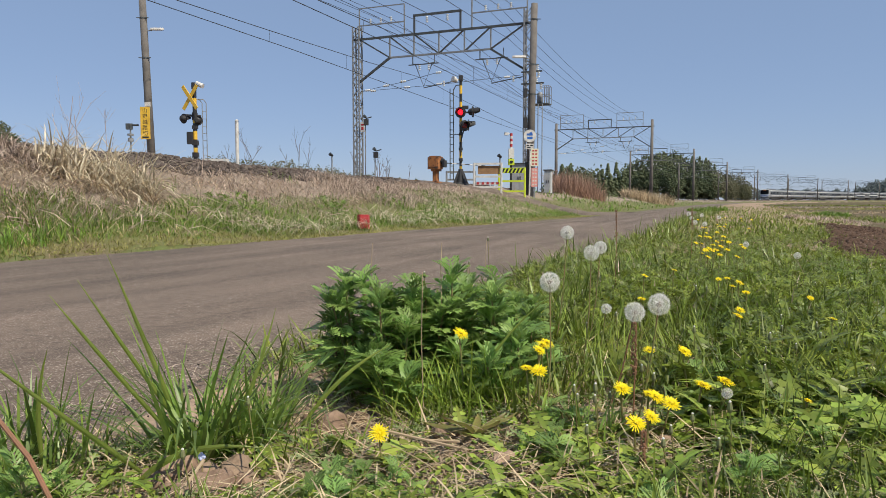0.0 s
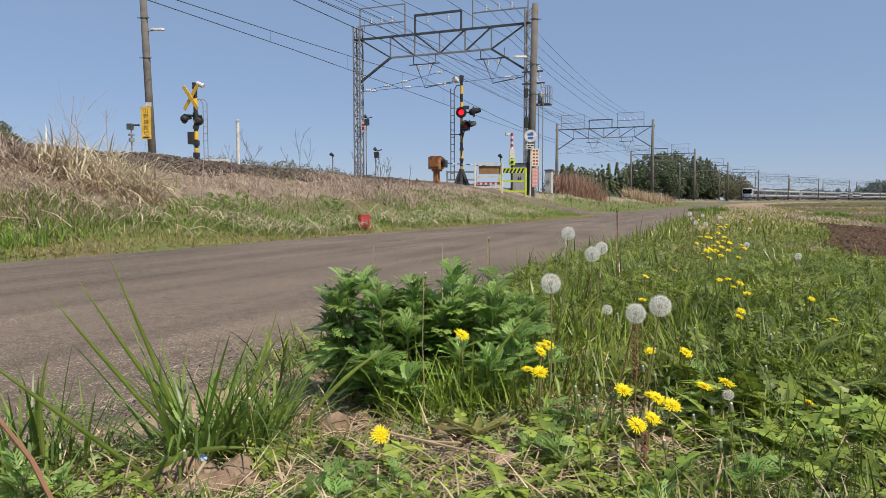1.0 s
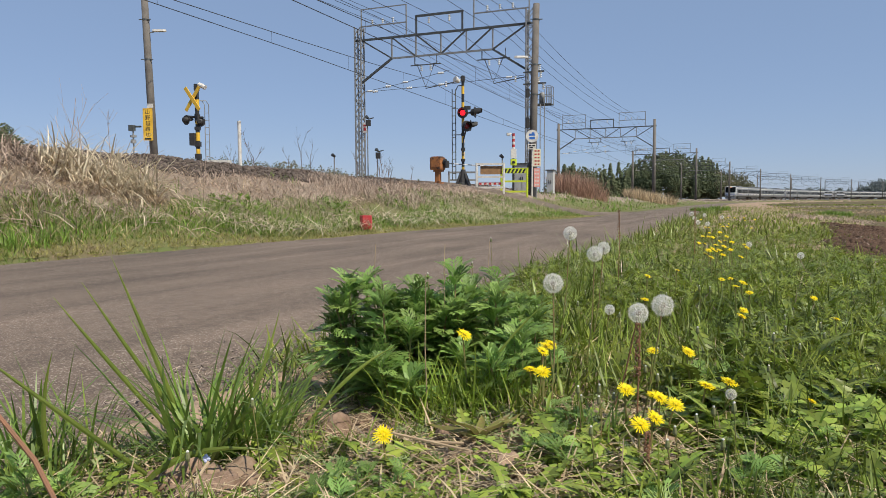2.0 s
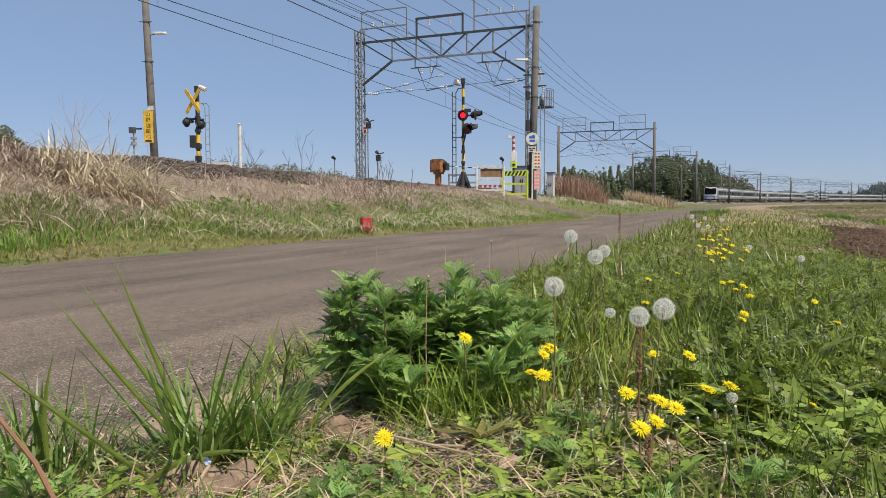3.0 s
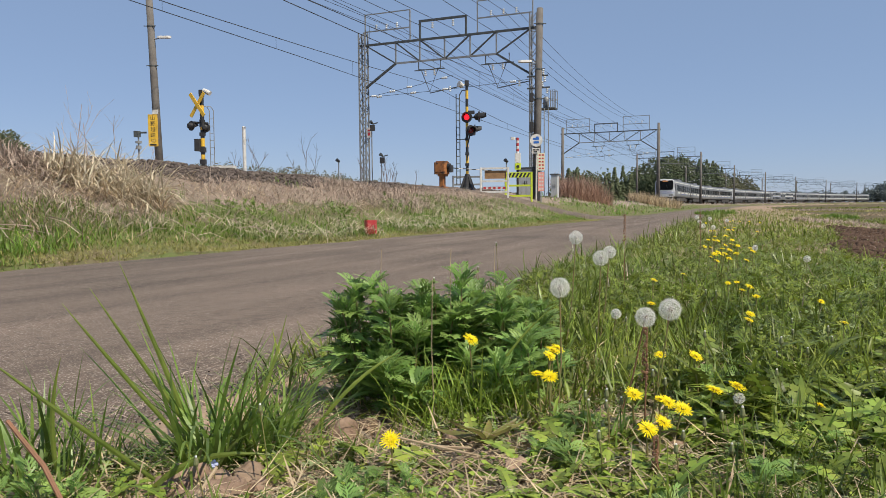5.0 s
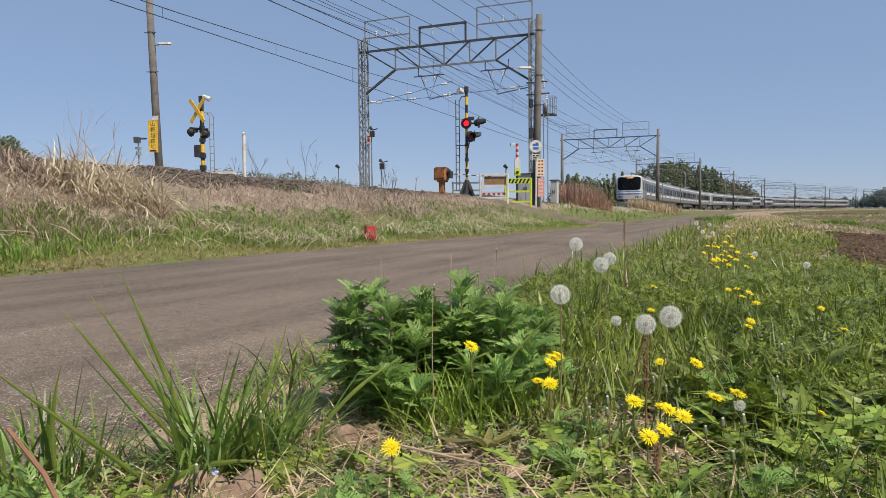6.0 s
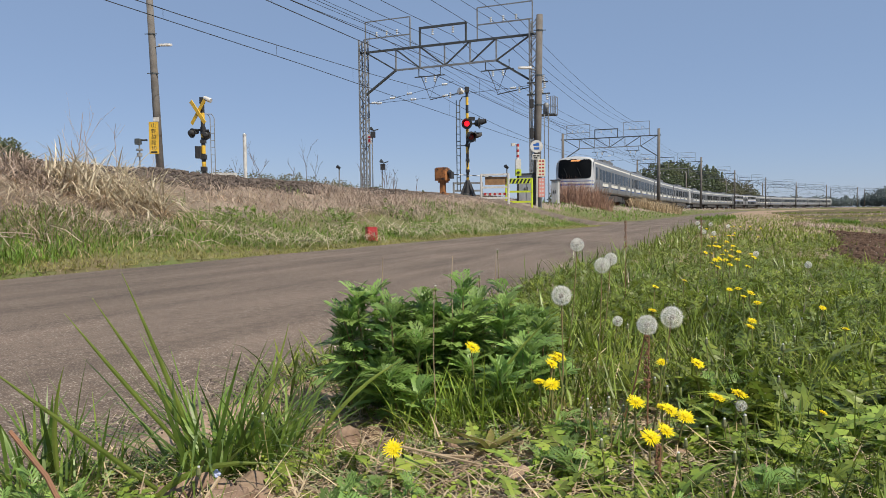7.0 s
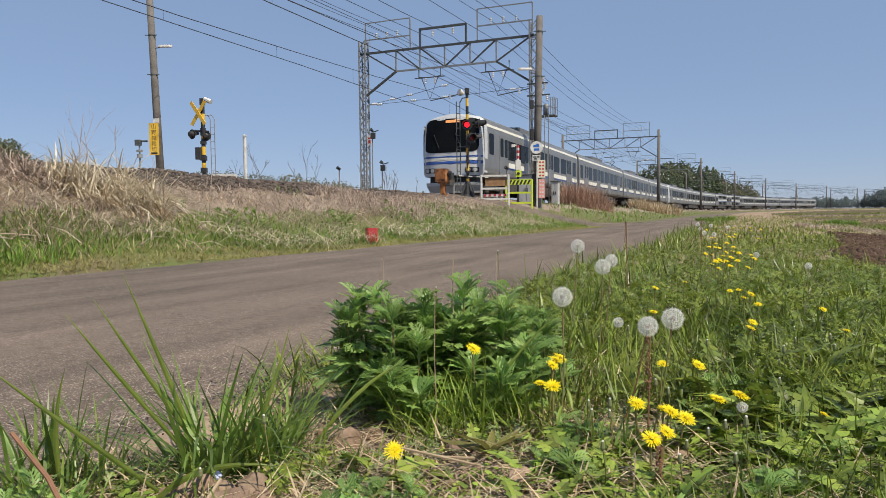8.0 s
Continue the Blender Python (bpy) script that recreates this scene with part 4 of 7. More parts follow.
def cabinet(x, y, w, d, h, turn=-22):
    t = thing("relay_cabinet", "grey steel relay cabinet beside the crossing", "cabinet", pose(x, y, on_ground(x, y), 0, 0, turn), "relay cabinets")
    part("body", Geo().box((0, 0, h / 2), (w, d, h), bevel=0.02), CABINET_GREY, t)
    part("roof", Geo().box((0, 0, h + 0.02), (w + 0.1, d + 0.1, 0.05)), STEEL_DARK, t)
    for sx in (-1, 1):
        dr = part("door", Geo().box((sx * w * 0.24, -d / 2 - 0.008, h * 0.5), (w * 0.44, 0.02, h * 0.86)), CABINET_GREY, t)
        part("handle", Geo().box((sx * 0.05, -d / 2 - 0.03, h * 0.5), (0.025, 0.03, 0.16)), IRON, dr)


cabinet(3.35, 31.6, 0.85, 0.5, 1.25)
cabinet(5.25, 36.4, 0.34, 0.36, 1.15)


def utility_pole(x, y, lean, h, label, name="utility_pole"):
    z = on_ground(x, y) - 0.1
    t = thing(name, label, "utility pole", pose(x, y, z), "utility poles")
    part("shaft", Geo().tube([(0, 0, 0), (lean * 0.5, 0, h / 2), (lean, 0, h)], [0.165, 0.15, 0.13], 18), CONCRETE, t, smooth=True)
    return t


def pole_band(t, lean, h, z):
    k = z / h
    part("band", Geo().tube([(lean * k, 0, z - 0.03), (lean * k, 0, z + 0.03)], 0.165 - 0.035 * k + 0.012, 16), STEEL_DARK, t)
    part("bolt", Geo().box((lean * k, -0.1, z), (0.5, 0.03, 0.03)), STEEL_DARK, t)


def road_lamp(t, lean, h, z, side):
    k = lean * z / h
    a = part("lamp_arm", Geo().tube([(k, 0, z), (k + side * 0.35, -0.1, z + 0.02)], 0.025, 6), STEEL, t)
    g = Geo().loft([[(k + side * (0.3 + u), -0.1 + v * w, z + 0.06 + hh) for v, hh in ((-1, -0.03), (1, -0.03), (0.8, 0.05), (-0.8, 0.05))] for u, w in ((0, 0.06), (0.1, 0.1), (0.45, 0.1), (0.55, 0.05))])
    part("lamp_head", g, WHITE, t, "white lamp head")


p = utility_pole(3.47, 29.5, 0.17, 7.84, "tall concrete pole with traffic signs and banners")
for zz in (1.3, 4.2, 5.4, 7.2):
    pole_band(p, 0.17, 7.84, zz)
road_lamp(p, 0.17, 7.84, 5.63, -1)
for zz, hh in ((4.25, 0.34), (3.05, 0.42)):
    part("junction_box", Geo().box((-0.19, -0.1, zz), (0.16, 0.2, hh), bevel=0.02), IRON, p, "small dark junction box")
part("guard_sleeve", Geo().tube([(0, 0, 0), (0, 0, 1.45)], 0.182, 18), IRON, p, "black guard sleeve")
part("cable_guard", Geo().tube([(-0.02, -0.25, 0.0), (0.0, -0.24, 2.2)], 0.035, 8), WHITE, p, "white cable guard tube")
sg = part("round_sign", Geo().disc((-0.02, -0.3, 2.5), (0, 1, 0), 0.255, 0.02, 28), WHITE, p, "round white sign with blue symbol")
part("symbol", Geo().box((-0.03, -0.314, 2.56), (0.24, 0.008, 0.08)).box((0.02, -0.314, 2.62), (0.1, 0.008, 0.06)).box((-0.02, -0.314, 2.42), (0.22, 0.008, 0.09)), BLUE, sg)
pl = part("plate", Geo().box((-0.03, -0.3, 2.08), (0.32, 0.015, 0.22)), WHITE, p, "small white supplementary plate")
part("writing", Geo().box((-0.1, -0.311, 2.12), (0.1, 0.006, 0.05)).box((0.04, -0.311, 2.12), (0.12, 0.006, 0.05)).box((-0.06, -0.311, 2.04), (0.14, 0.006, 0.05)), BLACK, pl)


def banner(x, y, z, w, h, mat, bars, label):
    t = thing("notice_banner", label, "notice", pose(x, y, z, 0, 0, 0), "notices at the crossing")
    part("board", Geo().box((0, 0, h / 2), (w, 0.015, h)), mat, t)
    part("stake", Geo().tube([(0, 0.03, h), (0, 0.03, on_ground(x, y) - z)], 0.02, 6), STEEL, t)
    g = Geo()
    for k in range(bars):
        for sx in (-0.2, 0.2):
            g.box((sx * w, -0.011, h * (0.88 - 0.76 * k / max(1, bars - 1))), (w * 0.26, 0.004, h * 0.4 / bars))
    part("writing", g, RED if mat is not PINK else WHITE, t)


banner(3.60, 28.8, on_ground(3.60, 28.8) + 1.26, 0.3, 0.7, CREAM, 5, "cream notice board with red writing on a stake")
banner(3.56, 28.5, on_ground(3.56, 28.5) + 0.46, 0.24, 0.75, PINK, 5, "pale red vertical banner with white writing")

# fittings on the first gantry's posts
t = thing("transformer_platform", "railed steel platform with a grey transformer on a post", "transformer", at_track(FIRST, Q0 - 0.75, BASE - 0.2))
part("platform", Geo().box((0.4, 0, 4.95), (1.1, 0.6, 0.06)), STEEL_DARK, t)
for x in (0.6, 0.72, 0.84, 0.94):
    for y in (-0.29, 0.29):
        part("railing_post", Geo().bar((x, y, 4.95), (x, y, 5.85), 0.025), STEEL, t)
for zz in (5.4, 5.85):
    for p, q in (((0.5, -0.29, zz), (0.94, -0.29, zz)), ((0.5, 0.29, zz), (0.94, 0.29, zz)), ((0.94, -0.29, zz), (0.94, 0.29, zz))):
        part("railing", Geo().bar(p, q, 0.02), STEEL, t)
part("transformer", Geo().tube([(0.42, 0, 4.98), (0.42, 0, 5.5), (0.42, 0, 5.57)], [0.15, 0.15, 0.09], 16), STEEL, t, "grey transformer drum", True)
for x, zz in ((0.3, 6.0), (0.42, 6.25), (0.55, 5.65), (0.12, 6.5), (0.35, 6.6)):
    gi = Geo()
    insulator(gi, (x, -0.3, zz), 0.35, 0.08)
    part("insulator", gi, PORCELAIN, t, "white porcelain insulator", True)
part("cross_arm", Geo().bar((-0.5, -0.3, 6.0), (0.7, -0.3, 6.0), 0.07).bar((-0.5, -0.3, 6.6), (0.6, -0.3, 6.6), 0.07), STEEL_DARK, t)
for dx in (0.4, 0.62):
    part("cable_pipe", Geo().tube([(dx, -0.3, 0.1), (dx, -0.3, 4.95)], 0.025, 6), STEEL, t)
t = thing("post_notice", "white notice with red figures on the gantry post", "notice", at_track(FIRST, Q0 - SHIFT - SPAN, BASE))
part("board", Geo().box((0.45, -0.3, 4.0), (0.26, 0.02, 0.56)), WHITE, t)
part("writing", Geo().box((0.45, -0.312, 4.12), (0.16, 0.006, 0.1)).box((0.45, -0.312, 3.92), (0.14, 0.006, 0.18)), RED, t)


def small_post(x, y, h, head, label, name):
    z = on_ground(x, y)
    t = thing(name, label, "track signal", pose(x, y, z), "small posts along the railway")
    part("post", Geo().tube([(0, 0, 0), (0, 0, h)], 0.032, 8), STEEL, t)
    if head == "lamp":
        part("head", Geo().tube([(0.05, -0.03, h), (-0.06, -0.12, h + 0.07), (-0.08, -0.14, h + 0.09)], [0.05, 0.08, 0.085], 12), IRON, t, "black hooded lamp")
    elif head == "box":
        part("head", Geo().box((0.05, -0.05, h - 0.1), (0.26, 0.2, 0.32), bevel=0.03), IRON, t, "black relay box")
        part("lamp", Geo().tube([(0.05, -0.1, h + 0.15), (-0.05, -0.2, h + 0.22)], [0.06, 0.1], 10).tube([(0.05, -0.05, h + 0.1), (0.35, -0.1, h + 0.18)], 0.03, 6), STEEL_DARK, t)
    elif head == "camera":
        part("head", Geo().box((-0.05, 0, h - 0.12), (0.26, 0.2, 0.24), bevel=0.05).tube([(0.1, 0, h - 0.06), (0.34, 0, h - 0.06)], 0.04, 8), STEEL_DARK, t, "grey instrument head")
        part("collar", Geo().tube([(0, 0, h - 0.75), (0, 0, h - 0.6)], 0.11, 10).tube([(0, 0, h - 0.5), (0, 0, h - 0.42)], 0.13, 10), STEEL, t)
        part("plinth", Geo().box((0.1, 0, 1.3), (0.95, 0.4, 0.14), bevel=0.03), WHITE, t, "white concrete plinth")
    else:
        part("cap", Geo().tube([(0, 0, h), (0, 0, h + 0.05), (0, 0, h + 0.08)], [0.085, 0.08, 0.02], 10), WHITE, t)
        part("sleeve", Geo().tube([(0, 0, 0.3), (0, 0, h)], 0.075, 12), WHITE, t, "white painted sleeve")
    return t


small_post(-4.3, 39.0, 3.9, "box", "grey post carrying a black relay box", "relay_post")
small_post(-3.75, 38.6, 2.1, "box", "grey post carrying a small black lamp", "relay_post")
small_post(-5.5, 35.0, 1.7, "lamp", "short post with a black hooded lamp", "lamp_post")
small_post(2.57, 33.5, 1.45, "lamp", "short post with a black hooded lamp", "lamp_post")
small_post(-13.1, 30.0, 2.9, "camera", "grey instrument head on a post", "instrument_post")
small_post(-8.95, 31.0, 3.0, "white", "white painted marker post", "marker_post")


def far_crossing_signal(x, y):
    z = on_ground(x, y)
    t = thing("crossing_signal", "yellow crossing signal post with crossbuck and black lamps", "crossing signal", pose(x, y, z))
    gy, gb = Geo(), Geo()
    hazard_tube(gy, gb, 0, 0, 0.2, 4.4, 0.085, 0.34)
    part("post", gy, YELLOW, t)
    part("black_band", gb, BLACK, t)
    for sgn in (-1, 1):
        g = Geo().box((0, 0, 0), (0.17, 0.03, 1.2), bevel=0.01)
        b = part("crossbuck_arm", g, YELLOW, t, "yellow crossbuck arm")
        b.matrix_basis = pose(-0.15, -0.12 + 0.02 * sgn, 3.96, 0, 38 * sgn, -24)
    part("post_cap", Geo().box((0, 0, 4.45), (0.2, 0.2, 0.26), bevel=0.04), IRON, t)
    part("floodlight", Geo().tube([(0.05, 0, 4.5), (0.15, -0.05, 4.52)], 0.03, 6).tube([(0.1, -0.02, 4.56), (0.4, -0.1, 4.42)], [0.09, 0.1], 10), WHITE, t, "small white floodlight")
    part("cross_arm", Geo().tube([(-0.45, 0, 3.25), (0.25, 0, 3.2)], 0.05, 8).box((0, 0, 3.2), (0.2, 0.2, 0.3), bevel=0.04), IRON, t)
    signal_lamp(t, (-0.45, -0.05, 3.1), 150, RED_DULL)
    signal_lamp(t, (0.12, -0.02, 3.02), 190, RED_DULL)
    part("bell_box", Geo().box((-0.2, 0, 2.3), (0.26, 0.26, 0.5), bevel=0.04), IRON, t, "black bell box")
    part("clamp", Geo().box((0, 0, 2.75), (0.22, 0.2, 0.14), bevel=0.03).box((0, 0, 2.1), (0.24, 0.22, 0.2), bevel=0.03).box((0, 0, 1.6), (0.24, 0.22, 0.2), bevel=0.03), IRON, t)
    g = Geo()
    for dx in (0.28, 0.45):
        g.tube([(dx, 0.1, 0.4), (dx, 0.1, 3.75), (dx - 0.1, 0.08, 3.9), (0.05, 0, 3.9)], 0.018, 6)
    for k in range(10):
        g.bar((0.28, 0.1, 0.7 + 0.3 * k), (0.45, 0.1, 0.7 + 0.3 * k), 0.02)
    part("ladder", g, STEEL, t)
    b = single("concrete_block", Geo().box((0, 0, 0), (1.0, 0.4, 1.45), bevel=0.03), WHITE, "pale concrete block beside the far signal", "block")
    b.matrix_basis = pose(x + 0.75, y + 0.3, z + 0.72)


far_crossing_signal(-10.4, 30.0)

p = utility_pole(-12.2, 30.0, -0.30, 9.6, "leaning concrete utility pole with a yellow name plate")
for zz in (5.68, 7.3):
    pole_band(p, -0.30, 9.6, zz)
road_lamp(p, -0.30, 9.6, 6.77, 1)
yp = part("name_plate", Geo().box((-0.18, -0.23, 3.0), (0.40, 0.02, 1.32), bevel=0.005), YELLOW, p, "yellow crossing name plate with black characters")
part("tag", Geo().box((-0.06, -0.24, 3.76), (0.24, 0.015, 0.18)), WHITE, p, "small white tag")
CHARS = "\u5c71\u91ce\u8d8a\u8e0f\u5207"
for k, ch in enumerate(CHARS):
    cu = bpy.data.curves.new("writing", "FONT")
    cu.body, cu.size, cu.align_x, cu.align_y = ch, 0.21, "CENTER", "CENTER"
    tmp = bpy.data.objects.new("writing", cu)
    scene.collection.objects.link(tmp)
    bpy.context.view_layer.update()
    me = bpy.data.meshes.new_from_object(tmp.evaluated_get(bpy.context.evaluated_depsgraph_get()))
    bpy.data.objects.remove(tmp)
    me.materials.clear()
    me.materials.append(BLACK)
    w = part("writing", me, BLACK, yp)
    w.matrix_basis = pose(-0.18, -0.243, 3.5 - 0.235 * k, 90, 0, 0)
part("small_writing", Geo().box((-0.18, -0.243, 2.41), (0.26, 0.004, 0.07)), BLACK, yp)

# short red marker stump on the bank's foot
z = on_ground(-1.37, 12.3)
t = thing("marker_stump", "short square red-painted boundary stump in grass", "marker", pose(-1.40, 12.3, z - 0.08, 0, 0, 20))
part("stump", Geo().box((0, 0, 0.06), (0.175, 0.175, 0.34), bevel=0.015), CONCRETE, t, "bare grey concrete foot")
part("painted_top", Geo().box((0, 0, 0.205), (0.182, 0.182, 0.24), bevel=0.018), RED, t, "faded red paint")


# ---------------------------------------------------------------- woods and hills in the distance
def scatter(name, proto, mats, mat_list, label="", category="", kind="stuff", smooth=False, parent=None):
    """Many copies of a small mesh in one: proto is (vertices, [faces...]); mats is an (n, 4, 4) array."""
    pv, pf = np.asarray(proto[0], float), [np.asarray(f) for f in proto[1]]
    n, k = len(mats), len(pv)
    hom = np.concatenate([pv, np.ones((k, 1))], 1)
    v = np.einsum("nij,kj->nki", mats[:, :3, :], hom).reshape(-1, 3)
    off = (np.arange(n) * k)[:, None, None]
    faces = [(f[None] + off).reshape(-1, f.shape[1]) for f in pf]
    me = big_mesh(name, v, faces, mat_list, smooth=smooth)
    ob = new(name, me)
    ob.parent = parent
    return tagged(ob, label, category, kind=kind) if parent is None else ob


def transforms(p, yaw, pitch, roll, sx, sy, sz):
    """Matrices T * Rz(yaw) * Ry(pitch) * Rx(roll) * scale, from arrays."""
    n = len(p)
    cy, sy_ = np.cos(yaw), np.sin(yaw)
    cp, sp = np.cos(pitch), np.sin(pitch)
    cr, sr = np.cos(roll), np.sin(roll)
    m = np.zeros((n, 4, 4))
    m[:, 0, 0], m[:, 0, 1], m[:, 0, 2] = cy * cp * sx, (cy * sp * sr - sy_ * cr) * sy, (cy * sp * cr + sy_ * sr) * sz
    m[:, 1, 0], m[:, 1, 1], m[:, 1, 2] = sy_ * cp * sx, (sy_ * sp * sr + cy * cr) * sy, (sy_ * sp * cr - cy * sr) * sz
    m[:, 2, 0], m[:, 2, 1], m[:, 2, 2] = -sp * sx, cp * sr * sy, cp * cr * sz
    m[:, :3, 3] = p
    m[:, 3, 3] = 1
    return m


def rock_proto(seed, squash=0.75):
    """A rough lump of twenty faces."""
    rs = np.random.RandomState(seed)
    bm = bmesh.new()
    bmesh.ops.create_icosphere(bm, subdivisions=1, radius=1.0)
    v = np.array([tuple(x.co) for x in bm.verts])
    f = np.array([[x.index for x in fc.verts] for fc in bm.faces])
    bm.free()
    v = v * rs.uniform(0.7, 1.15, (len(v), 1))
    v[:, 2] *= squash
    return v, [f]


def wood(name, rs, cx, cy, rx, ry, base, top, count, size, mat, label, tall=1.0, conifer=0.0, clumps=95, leaf=1.0):
    """A wooded mound: crowns made of many leafy clumps over an elliptical hill."""
    pts = []
    for _ in range(count):
        a, r = rs.uniform(0, 6.283), math.sqrt(rs.uniform(0, 1))
        x, y = cx + rx * r * math.cos(a), cy + ry * r * math.sin(a)
        z = base + (top - base) * max(0, 1 - r ** 2.2) ** 0.8
        h = size * rs.uniform(0.7, 1.35) * tall
        w = size * rs.uniform(0.32, 0.5)
        con = rs.uniform() < conifer
        for _ in range(clumps):
            u = rs.uniform(-0.9, 1)
            d = rs.normal(size=3)
            d /= np.linalg.norm(d)
            k = rs.uniform(0.55, 1.0)
            if con:
                k *= 0.75 * (1.05 - (u + 0.9) / 1.9)
            pts.append((x + d[0] * w * k, y + d[1] * w * k, z + h * (0.5 + (0.5 * d[2] * k if not con else 0.5 * u)), leaf * size * rs.uniform(0.035, 0.075)))
    pts = np.array(pts)
    n = len(pts)
    m = transforms(pts[:, :3], rs.uniform(0, 6.28, n), rs.uniform(-0.6, 0.6, n), rs.uniform(-0.6, 0.6, n), pts[:, 3] * rs.uniform(0.8, 1.6, n), pts[:, 3] * rs.uniform(0.8, 1.6, n), pts[:, 3] * rs.uniform(0.6, 1.1, n))
    scatter(name, TUFT8, m, mat, label, "trees")


TUFT8 = (np.array([(1, 0, 0.1), (-0.8, 0.1, 0), (0, 1, -0.1), (0.1, -0.9, 0), (0, 0, 1.1), (0, 0, -0.8)]), [np.array([(0, 2, 4), (2, 1, 4), (1, 3, 4), (3, 0, 4), (2, 0, 5), (1, 2, 5), (3, 1, 5), (0, 3, 5)])])
rs = np.random.RandomState(7)
wood("hill_wood", rs, 83, 268, 18, 24, 0, 9.5, 190, 8.0, FAR_TREES, "dark green wooded hill beyond the railway", conifer=0.35, clumps=190, leaf=0.68)
wood("hill_wood", rs, 96, 262, 13, 14, 0, 4.0, 90, 6.5, FAR_TREES2, "olive and brown spring trees at the hill's foot", clumps=170, leaf=0.7)
wood("wood_edge", rs, 46, 235, 13, 10, 0, 0.5, 52, 9.6, FAR_TREES, "row of dark conifers and broadleaf trees", conifer=0.6, clumps=190, leaf=0.68)
wood("wood_edge", rs, -16, 240, 14, 8, 0, 0.5, 40, 6.0, FAR_TREES, "far row of dark trees behind the crossing", conifer=0.5, clumps=120, leaf=0.8)
wood("hill_wood", rs, -101, 130, 26, 22, 3, 17, 210, 4.2, FAR_TREES, "dark wooded hillside beyond the bank", clumps=150, leaf=0.75)
wood("wood_edge", rs, -75, 160, 58, 12, 3, 7.6, 300, 3.2, FAR_TREES2, "low mixed trees behind the railway bank", clumps=70, leaf=0.8)
wood("wood_edge", rs, -30, 175, 24, 10, 0, 4.6, 110, 3.4, FAR_TREES2, "low mixed trees behind the railway bank", clumps=70, leaf=0.8)
wood("wood_edge", rs, 120, 420, 60, 20, 0, 2.0, 70, 9.0, FAR_TREES2, "hazy low trees beyond the fields")
# horizon woods: their haze is in the material's colour, not in the air
wood("far_hill_wood", rs, 575, 830, 95, 60, 0, 17, 330, 14.0, HAZE_PAINTED, "wooded hill on the horizon with haze in its colour")
wood("far_tree_line", rs, 430, 860, 150, 20, 0, 2.0, 150, 11.0, HAZE_PAINTED, "tree line on the horizon with haze in its colour")
wood("far_tree_line", rs, -260, 700, 300, 30, 0, 4.0, 200, 13.0, HAZE_PAINTED, "tree line on the horizon with haze in its colour")


# ---------------------------------------------------------------- plants: building blocks
def blade_proto(bend, segs=4, tip=0.9, fold=0.0):
    """A tapering blade one unit high, one wide at the base, that leans over towards +x."""
    v, f = [], []
    for k in range(segs):
        u = k / segs
        w = 0.5 * (1 - u ** 2 * tip) * (0.7 + 0.6 * u if u < 0.5 else 1.0)
        ang = bend * u
        x = (1 - math.cos(ang)) / max(bend, 1e-3)
        z = math.sin(ang) / max(bend, 1e-3)
        v += [(x, -w, z), (x, w, z)]
    x, z = (1 - math.cos(bend)) / max(bend, 1e-3), math.sin(bend) / max(bend, 1e-3)
    v.append((x, 0, z))
    f = [(2 * k, 2 * k + 1, 2 * k + 3, 2 * k + 2) for k in range(segs - 1)]
    n = 2 * (segs - 1)
    return np.array(v), [np.array(f), np.array([(n, n + 1, n + 2)])]


def oval_proto():
    """A small leaf along +x, creased along its rib, lifted on a stalk."""
    v = [(0, 0, 0), (0.12, 0, 0.05), (0.4, 0.24, 0.14), (0.45, 0, 0.08), (0.4, -0.24, 0.14), (0.8, 0.22, 0.12), (0.85, 0, 0.06), (0.8, -0.22, 0.12), (1.06, 0, 0.0), (0.12, 0.02, 0.05)]
    return np.array(v), [np.array([(3, 2, 5, 6), (4, 3, 6, 7)]), np.array([(1, 2, 3), (1, 3, 4), (6, 5, 8), (7, 6, 8), (0, 1, 9)])]


def pinnate_proto(pairs=4, lobe=0.36, arch=0.5, forward=0.75, broad=0.085, curl=0.12):
    """A deeply cut leaf along +x with narrow toothed lobes."""
    v, q, t = [], [], []

    def point(x, y, dz=0.0):
        v.append((x, y, 0.35 * x - arch * x * x + dz + curl * abs(y)))
        return len(v) - 1
    last = None
    for k in range(pairs * 2 + 1):
        x = 0.12 + 0.88 * k / (pairs * 2)
        w = 0.028 + 0.03 * math.sin(math.pi * min(1, x))
        a, b = point(x, -w), point(x, w)
        if last:
            q.append((last[0], a, b, last[1]))
        last = (a, b)
    a0, b0 = point(0, -0.012), point(0, 0.012)
    q.append((a0, 0, 1, b0))
    tipi = point(1.16, 0)
    t.append((last[0], tipi, last[1]))
    for k in range(pairs):
        x = 0.26 + 0.66 * k / (pairs - 1)
        ln = lobe * (0.72 + 0.5 * math.sin(math.pi * (k + 0.8) / (pairs + 0.6))) * (0.75 if k == pairs - 1 else 1)
        for sg in (-1, 1):
            r0, r1 = point(x - broad * 0.7, sg * 0.03), point(x + broad * 0.7, sg * 0.03)
            m0 = point(x + ln * forward * 0.55 - broad * 1.2, sg * ln * 0.62)
            m1 = point(x + ln * forward * 0.55 + broad * 1.3, sg * ln * 0.48)
            e = point(x + ln * forward, sg * ln)
            q.append((r0, r1, m1, m0) if sg > 0 else (r1, r0, m0, m1))
            t.append((m0, m1, e) if sg > 0 else (m1, m0, e))
            e2 = point(x + ln * forward * 0.75 + broad * 1.7, sg * ln * 0.62)
            t.append((m1, e2, e))
            e3 = point(x + ln * forward * 0.3, sg * ln * 0.75)
            t.append((m0, e, e3))
    return np.array(v), [np.array(q), np.array(t)]


